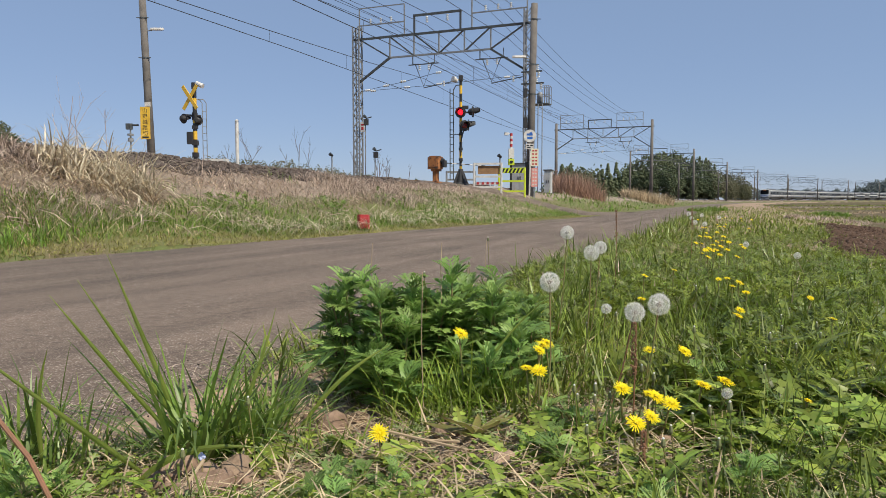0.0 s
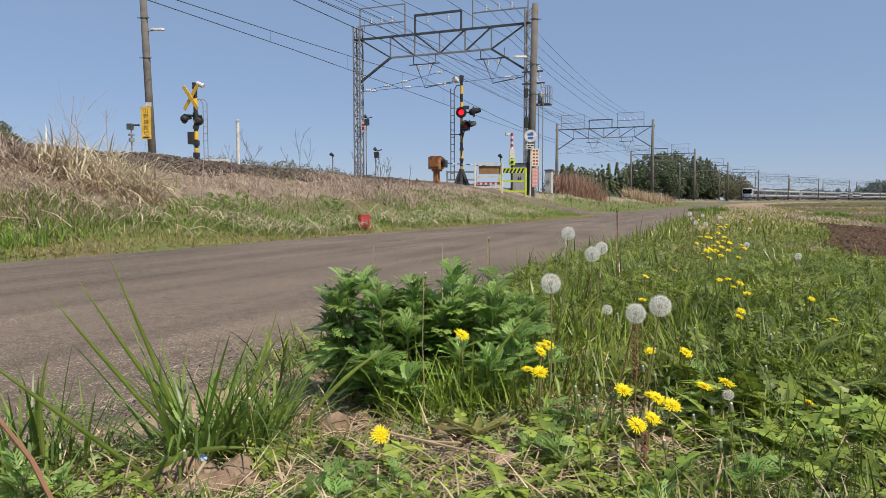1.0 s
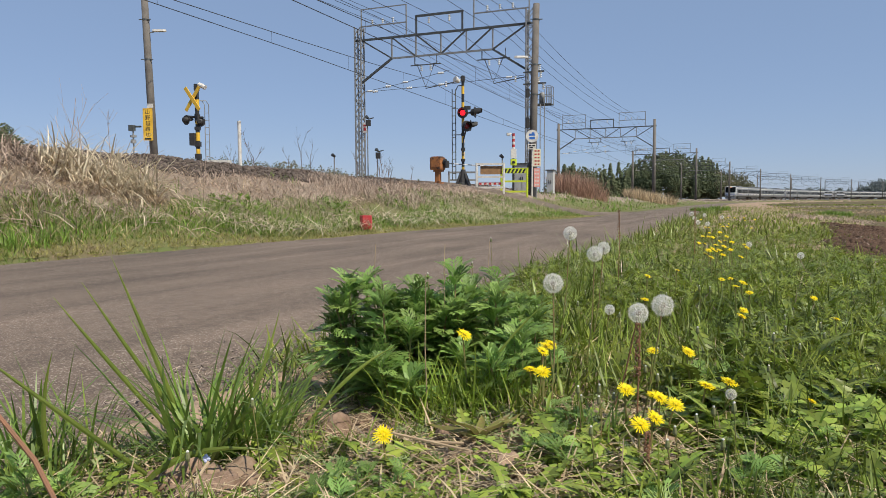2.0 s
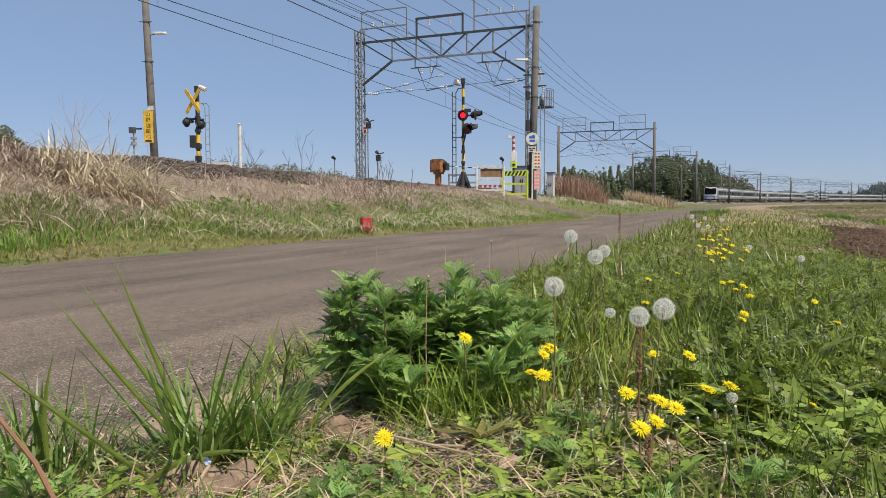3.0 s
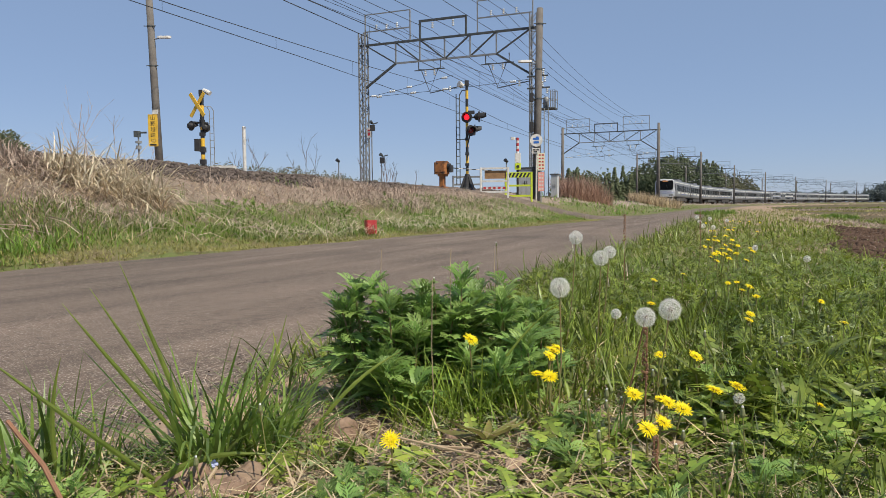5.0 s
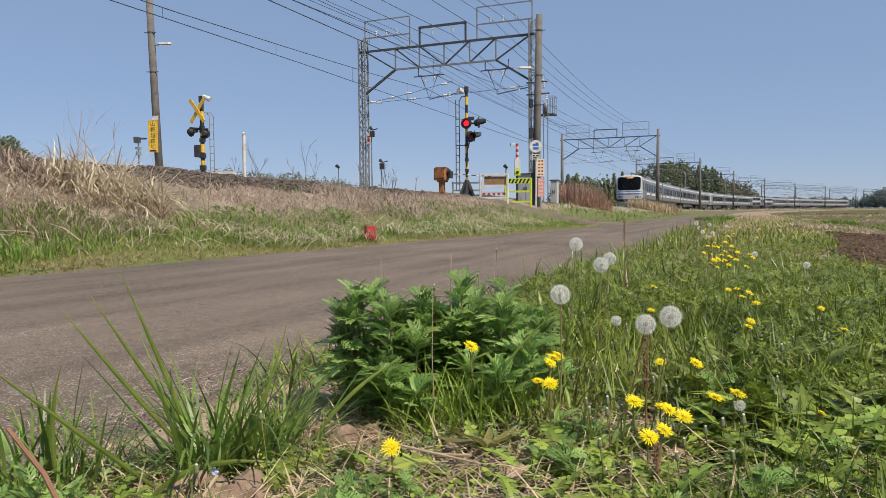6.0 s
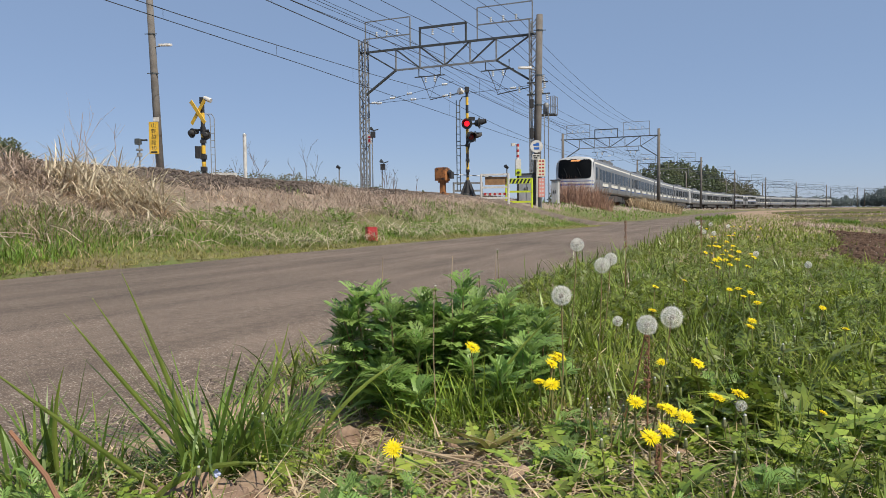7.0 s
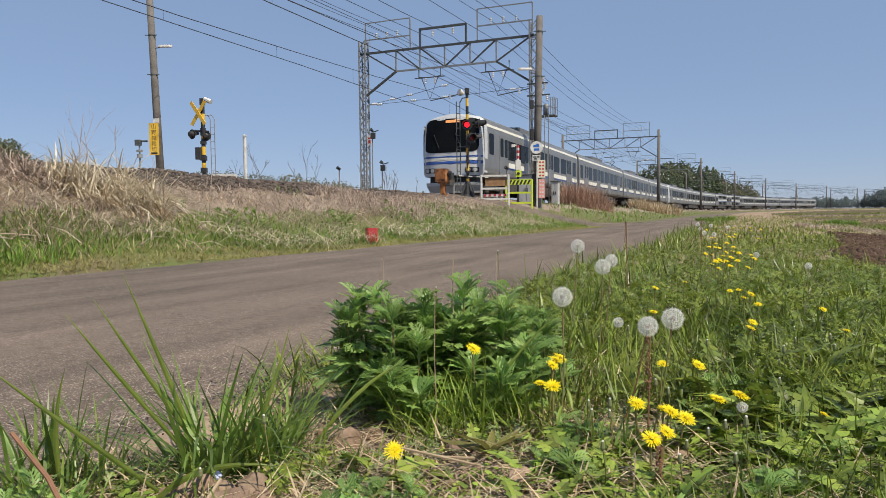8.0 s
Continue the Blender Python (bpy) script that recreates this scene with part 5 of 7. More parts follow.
BLADES = [blade_proto(b) for b in (0.25, 0.7, 1.25, 1.9)]
OVAL = oval_proto()
SMALL_CUT = pinnate_proto(3, 0.3, 0.45, 0.6, 0.055)
LANCE = (np.array([(0, -0.02, 0), (0, 0.02, 0), (0.3, -0.075, 0.05), (0.3, 0, 0.02), (0.3, 0.075, 0.05), (0.65, -0.07, 0.05), (0.65, 0, 0.02), (0.65, 0.07, 0.05), (1.0, 0, -0.1)]),
         [np.array([(0, 2, 3, 1), (2, 5, 6, 3), (3, 6, 7, 4)]), np.array([(1, 3, 4), (5, 8, 6), (6, 8, 7)])])
DANDY = pinnate_proto(5, 0.2, 0.75, -0.15, 0.07, 0.2)


def sample(rs, n, dmin, dmax, test, wide=0.74):
    """Points on the ground, ever sparser with distance, where test(x, y, s, q) holds."""
    d = np.exp(rs.uniform(math.log(dmin), math.log(dmax), n))
    x = d * rs.uniform(-wide, wide, n)
    s, q = plan(x, d)
    ok = test(x, d, s, q)
    x, d = x[ok], d[ok]
    return np.stack([x, d, height(x, d)], 1)


def grass(name, rs, p, h, w, mat, label, lean=(0.0, 0.5), bends=(0, 1, 2), yaw=None, kind="stuff", category="grass", sink=0.01):
    """Blades at points p; h and w give their spread of height and width."""
    n = len(p)
    pick = rs.choice(bends, n)
    hs, ws = rs.uniform(*h, n) * rs.uniform(0.7, 1.0, n), rs.uniform(*w, n)
    p = p - np.array([0, 0, sink])
    yaws = rs.uniform(0, 6.283, n) if yaw is None else rs.normal(yaw[0], yaw[1], n)
    vs, fs, base = [], [[], []], 0
    for b in bends:
        i = pick == b
        if not i.any():
            continue
        m = transforms(p[i], yaws[i], rs.uniform(*lean, i.sum()), rs.uniform(-0.25, 0.25, i.sum()), hs[i], ws[i], hs[i])
        pv, pf = BLADES[b]
        hom = np.concatenate([pv, np.ones((len(pv), 1))], 1)
        v = np.einsum("nij,kj->nki", m[:, :3, :], hom).reshape(-1, 3)
        off = (np.arange(len(m)) * len(pv))[:, None, None] + base
        for k, f in enumerate(pf):
            fs[k].append((f[None] + off).reshape(-1, f.shape[1]))
        vs.append(v)
        base += len(v)
    me = big_mesh(name, np.concatenate(vs), [np.concatenate(f) for f in fs], mat)
    return tagged(new(name, me), label, category, kind=kind)


def leaves(name, rs, p, proto, size, mat, label, pitch=(-0.7, 0.2), lift=(0.0, 0.03)):
    n = len(p)
    sz = rs.uniform(*size, n)
    p = p + np.stack([np.zeros(n), np.zeros(n), rs.uniform(*lift, n)], 1)
    m = transforms(p, rs.uniform(0, 6.283, n), rs.uniform(*pitch, n), rs.uniform(-0.45, 0.45, n), sz, sz * rs.uniform(0.8, 1.2, n), sz)
    return scatter(name, proto, m, mat, label, "weeds")


rs = np.random.RandomState(21)


def bare(x, y):
    """Where the verge's soil shows: near one, thinner cover."""
    out = np.zeros_like(x)
    for cx, cy, rx, ry in ((-0.42, 1.24, 0.21, 0.13), (-0.26, 1.60, 0.17, 0.2), (-0.02, 1.36, 0.15, 0.07), (0.15, 1.17, 0.11, 0.05), (0.36, 1.25, 0.08, 0.04), (0.42, 1.5, 0.07, 0.05)):
        out = np.maximum(out, np.exp(-((x - cx) / rx) ** 2 - ((y - cy) / ry) ** 2))
    return np.minimum(0.97, 1.6 * out)


def verge(lo=-1.22, hi=2.9, keep=1.0):
    def test(x, y, s, q):
        e = lo + 0.08 * np.sin(s * 5.3) + 0.06 * np.sin(s * 11.7)
        return (q > e) & (q < hi + 0.4 * np.sin(s * 1.1) + 0.3 * np.sin(s * 2.7 + 1) + 0.2 * np.sin(x * 7)) & (rs.uniform(size=len(x)) > keep * bare(x, y)) & ~tilled_strip(x, y)
    return test


def tilled_strip(x, y):
    return (x > 0.1 + 0.52 * y + 0.1 * np.sin(y * 2.3)) & (y > 5.7 + 0.2 * np.sin(x * 3)) & (y < 16.5)


# ---------------------------------------------------------------- the near verge
patchy = lambda lo, hi, k, t: (lambda x, y, s, q: verge(lo, hi)(x, y, s, q) & (smooth_noise(x, y, k, 5) > t))
leaves("clover_cover", rs, sample(rs, 34000, 0.8, 3.6, patchy(-1.15, 3, 7.0, -0.5)), OVAL, (0.009, 0.021), LIGHT_LEAF, "low small-leaved weeds covering the verge", pitch=(-0.5, 0.3), lift=(0.0, 0.03))
leaves("weed_cover", rs, sample(rs, 9000, 0.8, 3.6, patchy(-1.15, 3, 6.0, 0.1)), SMALL_CUT, (0.02, 0.042), GREY_LEAF, "grey-green finely cut weed leaves", pitch=(-0.6, 0.2), lift=(0.0, 0.03))
leaves("weed_cover", rs, sample(rs, 11000, 0.8, 4.0, patchy(-1.1, 3, 4.0, 0.0)), SMALL_CUT, (0.022, 0.05), GRASS, "green finely cut weed leaves", pitch=(-0.6, 0.2), lift=(0.0, 0.03))
leaves("dandelion_leaves", rs, sample(rs, 2600, 0.85, 4.0, patchy(-0.9, 3, 3.0, 0.0)), DANDY, (0.06, 0.12), LIGHT_LEAF, "long toothed dandelion leaves on the ground", pitch=(-0.9, -0.1), lift=(0.0, 0.02))
grass("verge_grass", rs, sample(rs, 13000, 0.8, 3.0, patchy(-1.15, 2.9, 5.0, 0.0)), (0.05, 0.16), (0.0025, 0.006), GRASS, "short green grass among weeds", lean=(0, 0.7))
grass("verge_grass", rs, sample(rs, 34000, 2.2, 9.0, verge(-1.3, 3.2)), (0.06, 0.22), (0.004, 0.010), GRASS, "lush green grass along the road verge", lean=(0, 1.1), bends=(0, 1, 2, 3))
leaves("weed_shoots", rs, sample(rs, 20000, 1.9, 9.0, patchy(-1.0, 3.2, 3.0, -0.1)), SMALL_CUT, (0.025, 0.055), GRASS, "leafy weed shoots on the verge", pitch=(-1.0, 0.1), lift=(0.0, 0.07))
leaves("weed_shoots", rs, sample(rs, 14000, 1.5, 8.0, patchy(-1.0, 3.2, 2.0, 0.15)), SMALL_CUT, (0.022, 0.05), GREY_LEAF, "grey-green leafy weed shoots on the verge", pitch=(-1.0, 0.1), lift=(0.0, 0.07))
leaves("broad_leaves", rs, sample(rs, 1300, 1.35, 3.4, lambda x, y, s, q: verge(-0.75, 2.4)(x, y, s, q) & (x > 0.1 * y)), LANCE, (0.035, 0.07), GRASS, "broad weed leaves on the verge", pitch=(-1.1, 0.0), lift=(0.0, 0.06))
grass("verge_grass", rs, sample(rs, 7000, 1.5, 3.2, lambda x, y, s, q: verge(-1.0, 2.4)(x, y, s, q) & (x > 0.08 * y)), (0.08, 0.22), (0.003, 0.007), GRASS, "taller green grass among dandelions", lean=(0, 0.8))
leaves("broad_leaves", rs, sample(rs, 5000, 1.0, 8.0, patchy(-0.9, 3.2, 2.6, 0.15)), LANCE, (0.04, 0.09), GRASS, "broad weed leaves on the verge", pitch=(-0.9, 0.0), lift=(0.0, 0.05))
leaves("weed_cover", rs, sample(rs, 24000, 2.6, 9.0, verge(-1.2, 3.0)), SMALL_CUT, (0.03, 0.065), GRASS, "green weeds along the road verge", pitch=(-0.9, 0.2), lift=(0.0, 0.08))
grass("verge_grass", rs, sample(rs, 70000, 8.0, 60.0, verge(-1.3, 3.0)), (0.06, 0.22), (0.008, 0.022), GRASS, "green grass along the road verge", lean=(0, 0.9), bends=(0, 1, 2, 3))
grass("dry_litter", rs, sample(rs, 13000, 0.8, 4.2, verge(-1.3, 2.8, 0.0)), (0.05, 0.15), (0.0018, 0.0045), STRAW, "dry straw litter on the soil", lean=(0.9, 1.65), bends=(0, 1, 2), sink=-0.02)
grass("dry_litter", rs, sample(rs, 3000, 0.8, 1.9, lambda x, y, s, q: (q > -1.4) & ((x > -0.30) | (y > 1.35)) & (rs.uniform(size=len(x)) < bare(x, y))), (0.04, 0.13), (0.0018, 0.0045), STRAW_GREY, "dry straw litter on bare soil", lean=(1.2, 1.65), bends=(0, 1), sink=-0.012)
grass("dry_litter", rs, sample(rs, 12000, 2.5, 14.0, verge(-1.3, 3.0, 0.0)), (0.1, 0.25), (0.003, 0.008), STRAW_GREY, "dry straw among the verge grass", lean=(0.5, 1.5), bends=(0, 1, 2))


leaves("dandelion_leaves", rs, sample(rs, 800, 0.95, 1.45, lambda x, y, s, q: (x > -0.12) & (x < 0.75) & (rs.uniform(size=len(x)) > bare(x, y)) & (smooth_noise(x, y, 9.0, 41) > 0.1)), DANDY, (0.04, 0.08), LIGHT_LEAF, "bright toothed dandelion leaves on the verge", pitch=(-1.25, -0.3), lift=(0.0, 0.02))
leaves("dandelion_leaves", rs, sample(rs, 900, 1.4, 2.6, lambda x, y, s, q: (q > -0.9) & (x > 0.1) & (smooth_noise(x, y, 7.0, 43) > 0.1)), DANDY, (0.06, 0.12), GRASS, "toothed dandelion leaves on the verge", pitch=(-1.2, -0.3), lift=(0.0, 0.03))


def disc(n, r0, r1, qlo, qhi):
    """Points all round the near verge, outside the strip planted above."""
    a, r = rs.uniform(0, 6.283, n), np.sqrt(rs.uniform(r0 ** 2, r1 ** 2, n))
    x, y = r * np.cos(a), r * np.sin(a)
    s, q = plan(x, y)
    ok = (q > qlo) & (q < qhi) & ((y < 0.85) | (np.abs(x) > 0.72 * y))
    return np.stack([x[ok], y[ok], height(x[ok], y[ok])], 1)


grass("verge_grass", rs, disc(70000, 0.3, 9.0, -1.25, 3.4), (0.05, 0.18), (0.004, 0.010), GRASS, "green grass along the road verge", lean=(0, 0.9))
leaves("weed_cover", rs, disc(40000, 0.3, 9.0, -1.2, 3.4), SMALL_CUT, (0.03, 0.07), GRASS, "green weeds along the road verge", pitch=(-0.7, 0.2))
grass("meadow_grass", rs, disc(50000, 2.0, 14.0, 3.0, 14.0), (0.06, 0.16), (0.006, 0.014), LIGHT_GRASS, "bright short grass beside the field", lean=(0, 0.8))
grass("dry_litter", rs, disc(14000, 0.3, 8.0, -1.4, 3.4), (0.05, 0.16), (0.003, 0.006), STRAW, "dry straw litter on the soil", lean=(0.9, 1.6), bends=(0, 1))
# grass beyond the verge to the right
grass("meadow_grass", rs, sample(rs, 16000, 2.5, 13.0, lambda x, y, s, q: (q > 0.8) & (q < 6) & ~tilled_strip(x, y)), (0.04, 0.12), (0.005, 0.013), GRASS, "short grass beside the tilled strip", lean=(0, 0.7))
grass("meadow_grass", rs, sample(rs, 30000, 9.0, 60.0, lambda x, y, s, q: (q > 2.5) & ~tilled_strip(x, y) & (smooth_noise(x, y, 0.25, 8) > 0.35)), (0.05, 0.14), (0.02, 0.05), GRASS, "green patches on the fallow field", lean=(0, 0.7))
grass("fallow_straw", rs, sample(rs, 9000, 11.0, 120.0, lambda x, y, s, q: (q > 3.8) & (smooth_noise(x, y, 0.25, 8) < 0.3)), (0.05, 0.16), (0.03, 0.08), STRAW_GREY, "dry stubble on the fallow field", lean=(0.4, 1.4))


def field_ridge(n, x0, x1, y0, slope, depth, h, w, mat, label, lean=(0.0, 0.9)):
    """A low grown-over ridge or strip across the fallow field."""
    x = rs.uniform(x0, x1, n)
    y = y0 + slope * (x - x0) + rs.normal(0, depth, n) + 0.4 * depth * np.sin(x * 0.7)
    grass("field_ridge", rs, np.stack([x, y, height(x, y)], 1), h, w, mat, label, lean=lean)


field_ridge(5000, 12.5, 32, 25.5, 0.05, 1.1, (0.08, 0.24), (0.02, 0.04), GRASS, "green grass strip across the field")
field_ridge(2500, 9.4, 11.6, 19.6, 0.1, 0.35, (0.15, 0.4), (0.012, 0.025), STRAW_GREY, "heap of raked dead grass in the field", (0.6, 1.5))
field_ridge(4000, 19, 60, 41, 0.03, 1.6, (0.1, 0.25), (0.03, 0.07), STRAW, "dry pale grass strip across the field", (0.3, 1.4))
field_ridge(4000, 27, 90, 58, 0.03, 1.8, (0.12, 0.3), (0.04, 0.09), DRY_GRASS, "olive grass ridge across the field")
field_ridge(4500, 32, 120, 72, 0.02, 2.0, (0.12, 0.35), (0.05, 0.1), STRAW_GREY, "brown dead grass ridge across the field", (0.2, 1.3))
field_ridge(4500, 42, 160, 95, 0.02, 3.0, (0.15, 0.4), (0.06, 0.12), GRASS, "far green grass ridge across the field")
n = 9000
pp = sample(rs, n * 6, 5.5, 17.0, lambda x, y, s, q: tilled_strip(x, y))[:n]
sz = rs.uniform(0.006, 0.022, len(pp)) * rs.uniform(1, 2.6, len(pp)) ** 1.2
scatter("soil_clods", rock_proto(3), transforms(pp, rs.uniform(0, 6.28, len(pp)), rs.uniform(-.4, .4, len(pp)), rs.uniform(-.4, .4, len(pp)), sz, sz, sz), TILLED, "dark clods of tilled soil", "soil")
grass("dry_litter", rs, sample(rs, 18000, 5.5, 17.0, lambda x, y, s, q: tilled_strip(x, y)), (0.05, 0.2), (0.004, 0.010), STRAW_GREY, "straw bits on the tilled soil", lean=(1.0, 1.6), bends=(0, 1))
grass("meadow_grass", rs, sample(rs, 6000, 5.5, 17.0, lambda x, y, s, q: tilled_strip(x, y) & (smooth_noise(x, y, 2.5, 31) > 0.35)), (0.05, 0.14), (0.005, 0.010), GRASS, "weeds growing on the tilled soil", lean=(0, 0.9))
# crumbs of soil near the eye
pp = sample(rs, 16000, 0.8, 2.4, lambda x, y, s, q: (q > -1.45) & (q < 1.4) & (rs.uniform(size=len(x)) < 0.12 + bare(x, y)))
sz = rs.uniform(0.003, 0.012, len(pp)) * rs.uniform(0.5, 1, len(pp))
scatter("soil_crumbs", rock_proto(4), transforms(pp, rs.uniform(0, 6.28, len(pp)), rs.uniform(-.4, .4, len(pp)), rs.uniform(-.4, .4, len(pp)), sz, sz, sz), CLOD_STUFF, "loose crumbs of dry reddish soil", "soil")
pp = sample(rs, 2600, 1.6, 9.0, lambda x, y, s, q: (q > -1.75) & (q < -1.05))
sz = rs.uniform(0.0015, 0.0045, len(pp))
scatter("road_grit", rock_proto(6), transforms(pp + np.array([0, 0, 0.03]), rs.uniform(0, 6.28, len(pp)), 0 * sz, 0 * sz, sz, sz, sz), STONE, "loose grit along the asphalt edge", "grit")


def edge_litter(n):
    """Dead bits strewn on the asphalt's crumbling near edge."""
    s = rs.uniform(0.4, 4.5, n)
    q = -1.35 - np.abs(rs.normal(0, 0.13, n))
    x, y = DX * s + DY * q, DY * s - DX * q
    grass("edge_litter", rs, np.stack([x, y, np.full(n, 0.0)], 1), (0.02, 0.09), (0.002, 0.005), STRAW_GREY, "dead grass bits on the asphalt edge", lean=(1.3, 1.6), bends=(0, 1), sink=-0.012)


edge_litter(1500)


def clod(x, y, r, seed):
    v, f = rock_proto(seed, 0.8)
    bm = bmesh.new()
    bmesh.ops.create_icosphere(bm, subdivisions=3, radius=r)
    for w in bm.verts:
        k = noise.noise(w.co / r * 1.3 + Vector((seed * 3.1, 0, 0))) * 0.35 + noise.noise(w.co / r * 4 + Vector((seed, 5, 0))) * 0.1
        w.co *= 1 + k
        w.co.z *= 0.75
    me = bpy.data.meshes.new("soil_clod")
    bm.to_mesh(me)
    bm.free()
    me.materials.append(CLOD)
    ob = tagged(new("soil_clod", me), "dry reddish clod of earth on the verge", "clod", "earth clods")
    ob.matrix_basis = pose(x, y, on_ground(x, y, r * 0.35), seed * 40, 0, seed * 77)


for k, (x, y, r) in enumerate(((-0.315, 1.085, 0.026), (-0.36, 1.07, 0.022), (-0.405, 1.08, 0.03), (-0.335, 1.02, 0.028), (-0.385, 1.015, 0.02), (-0.29, 1.04, 0.018), (-0.435, 1.05, 0.02), (-0.36, 0.97, 0.024), (0.01, 1.27, 0.02),
                               (0.1, 1.06, 0.02), (0.16, 1.02, 0.015), (-0.21, 1.36, 0.024), (-0.26, 1.44, 0.02), (-0.17, 1.42, 0.017), (-0.3, 1.36, 0.015), (0.36, 1.12, 0.014), (-0.02, 1.1, 0.013))):
    clod(x * 1.165, y * 1.165, r * 1.45, k + 1)


def tuft(rs, x, y, n, h, w, spread, mat, label, fan=0.75, bends=(0, 1, 2), yaw=None):
    """A tuft of long grass blades from one root; near ones have every blade as a part."""
    a, r = rs.uniform(0, 6.283, n), np.sqrt(rs.uniform(0, 1, n)) * spread
    p = np.stack([x + r * np.cos(a), y + r * np.sin(a), np.zeros(n)], 1)
    p[:, 2] = height(p[:, 0], p[:, 1])
    if y > 1.6:
        ob = grass("grass_tuft", rs, p, h, w, mat, label, lean=(0.02, fan), bends=bends, kind="thing", category="grass tuft", yaw=yaw)
        return tagged(ob, group="grass tufts on the verge", kind="thing")
    z = on_ground(x, y)
    t = thing("grass_tuft", label, "grass tuft", pose(x, y, z), "grass tufts on the verge")
    for k in range(n):
        hh = rs.uniform(*h) * rs.uniform(0.75, 1.0)
        face = math.degrees(rs.uniform(0, 6.283) if yaw is None else rs.normal(*yaw))
        out = math.degrees(a[k]) if yaw is None else face
        o = part("blade", BLADE_MESHES[rs.choice(BLADE_OF[rs.choice(bends)])], mat, t)
        turn = face if rs.uniform() < 0.4 else out + rs.uniform(-40, 40)
        o.matrix_basis = pose(p[k, 0] - x, p[k, 1] - y, p[k, 2] - z - 0.01, rs.uniform(-12, 12), math.degrees(rs.uniform(0.0, fan) * 0.75), turn) @ Matrix.Diagonal((hh, rs.uniform(*w), hh, 1))
    return t


BLADE_MESHES, BLADE_OF = [], {}
for b, bend in enumerate((0.3, 0.7, 1.2, 1.8)):
    BLADE_OF[b] = []
    for d in (0.85, 1.0, 1.2):
        BLADE_OF[b].append(len(BLADE_MESHES))
        BLADE_MESHES.append(big_mesh("blade", *blade_proto(bend * d, 7), BLADE_GREEN))
R = np.random.RandomState(5)
tuft(R, -0.49, 1.40, 130, (0.18, 0.40), (0.006, 0.011), 0.075, GRASS_DARK, "tall dark green grass tuft at the road's edge", fan=1.0, bends=(0, 1, 2, 3))
tuft(R, -0.40, 1.47, 80, (0.13, 0.30), (0.005, 0.010), 0.07, GRASS_DARK, "tall dark green grass tuft at the road's edge", fan=0.9)
tuft(R, -0.37, 1.58, 34, (0.11, 0.26), (0.005, 0.009), 0.06, GRASS_DARK, "dark green grass tuft at the road's edge", fan=0.9, yaw=(0.4, 0.7))
tuft(R, -0.80, 1.30, 60, (0.13, 0.32), (0.006, 0.010), 0.07, GRASS_DARK, "dark green grass tuft at the road's edge")
tuft(R, -0.70, 1.22, 36, (0.10, 0.24), (0.004, 0.008), 0.06, GRASS_DARK, "dark green grass tuft at the road's edge", fan=1.0)
tuft(R, -0.70, 1.36, 40, (0.12, 0.3), (0.004, 0.007), 0.05, GRASS_DARK, "dark green grass tuft at the road's edge", fan=0.6)
tuft(R, -0.64, 1.13, 40, (0.06, 0.17), (0.004, 0.008), 0.08, GRASS_DARK, "dark green grass tuft at the road's edge", fan=1.2)
tuft(R, 0.36, 2.45, 110, (0.14, 0.34), (0.004, 0.009), 0.13, GRASS_DARK, "dense dark grass tuft beside dandelion clocks", fan=0.8)
tuft(R, 0.22, 2.1, 90, (0.12, 0.3), (0.004, 0.008), 0.12, GRASS_DARK, "dense dark grass tuft beside dandelion clocks", fan=0.8)
tuft(R, 0.55, 3.1, 110, (0.14, 0.34), (0.005, 0.009), 0.18, GRASS_DARK, "dense dark grass tuft on the verge", fan=0.8)
tuft(R, 0.95, 4.0, 110, (0.14, 0.36), (0.006, 0.011), 0.22, GRASS_DARK, "dense dark grass tuft on the verge", fan=0.8)
tuft(R, 1.25, 4.6, 110, (0.14, 0.34), (0.006, 0.011), 0.22, GRASS_DARK, "dense dark grass tuft on the verge", fan=0.8)
tuft(R, 0.0, 1.68, 360, (0.10, 0.24), (0.003, 0.006), 0.14, FINE_GRASS, "fine bright grass tuft under the mugwort", fan=0.8)
tuft(R, 0.10, 1.64, 220, (0.08, 0.2), (0.003, 0.0055), 0.12, FINE_GRASS, "fine bright grass tuft under the mugwort", fan=0.9)
for k in range(26):
    x, y = R.uniform(0.25, 1.5), R.uniform(1.1, 3.0)
    if -0.3 < x / y < 0.66:
        tuft(R, x, y, 26, (0.05, 0.17), (0.003, 0.008), 0.05, GRASS_DARK if k % 2 else LIGHT_GRASS, "small grass tuft among low weeds", fan=1.1)
for k in range(18):
    y = 2.1 + 0.36 * k + R.uniform(-0.1, 0.1)
    q = -1.22 + R.uniform(-0.08, 0.12)
    tuft(R, (q + DX * y) / DY, y, 60, (0.12, 0.32), (0.005, 0.010), 0.12, GRASS_DARK, "dark grass tuft leaning over the asphalt edge", fan=1.0, bends=(1, 2, 3))
for k in range(24):
    y = R.uniform(2.2, 7.5)
    tuft(R, y * R.uniform(0.2, 0.6), y, 36, (0.08, 0.24), (0.005, 0.010), 0.10, GRASS_DARK, "dark grass tuft among verge weeds", fan=1.1, bends=(0, 1, 2))
for k in range(10):
    y = 6 + 2.2 * k
    tuft(R, 0.41 * y - 1.2 + R.uniform(-0.2, 0.3), y, 90, (0.2, 0.42), (0.008, 0.014), 0.3, GRASS_DARK, "dense grass tuft on the verge", fan=0.8)


EYE = 0.498


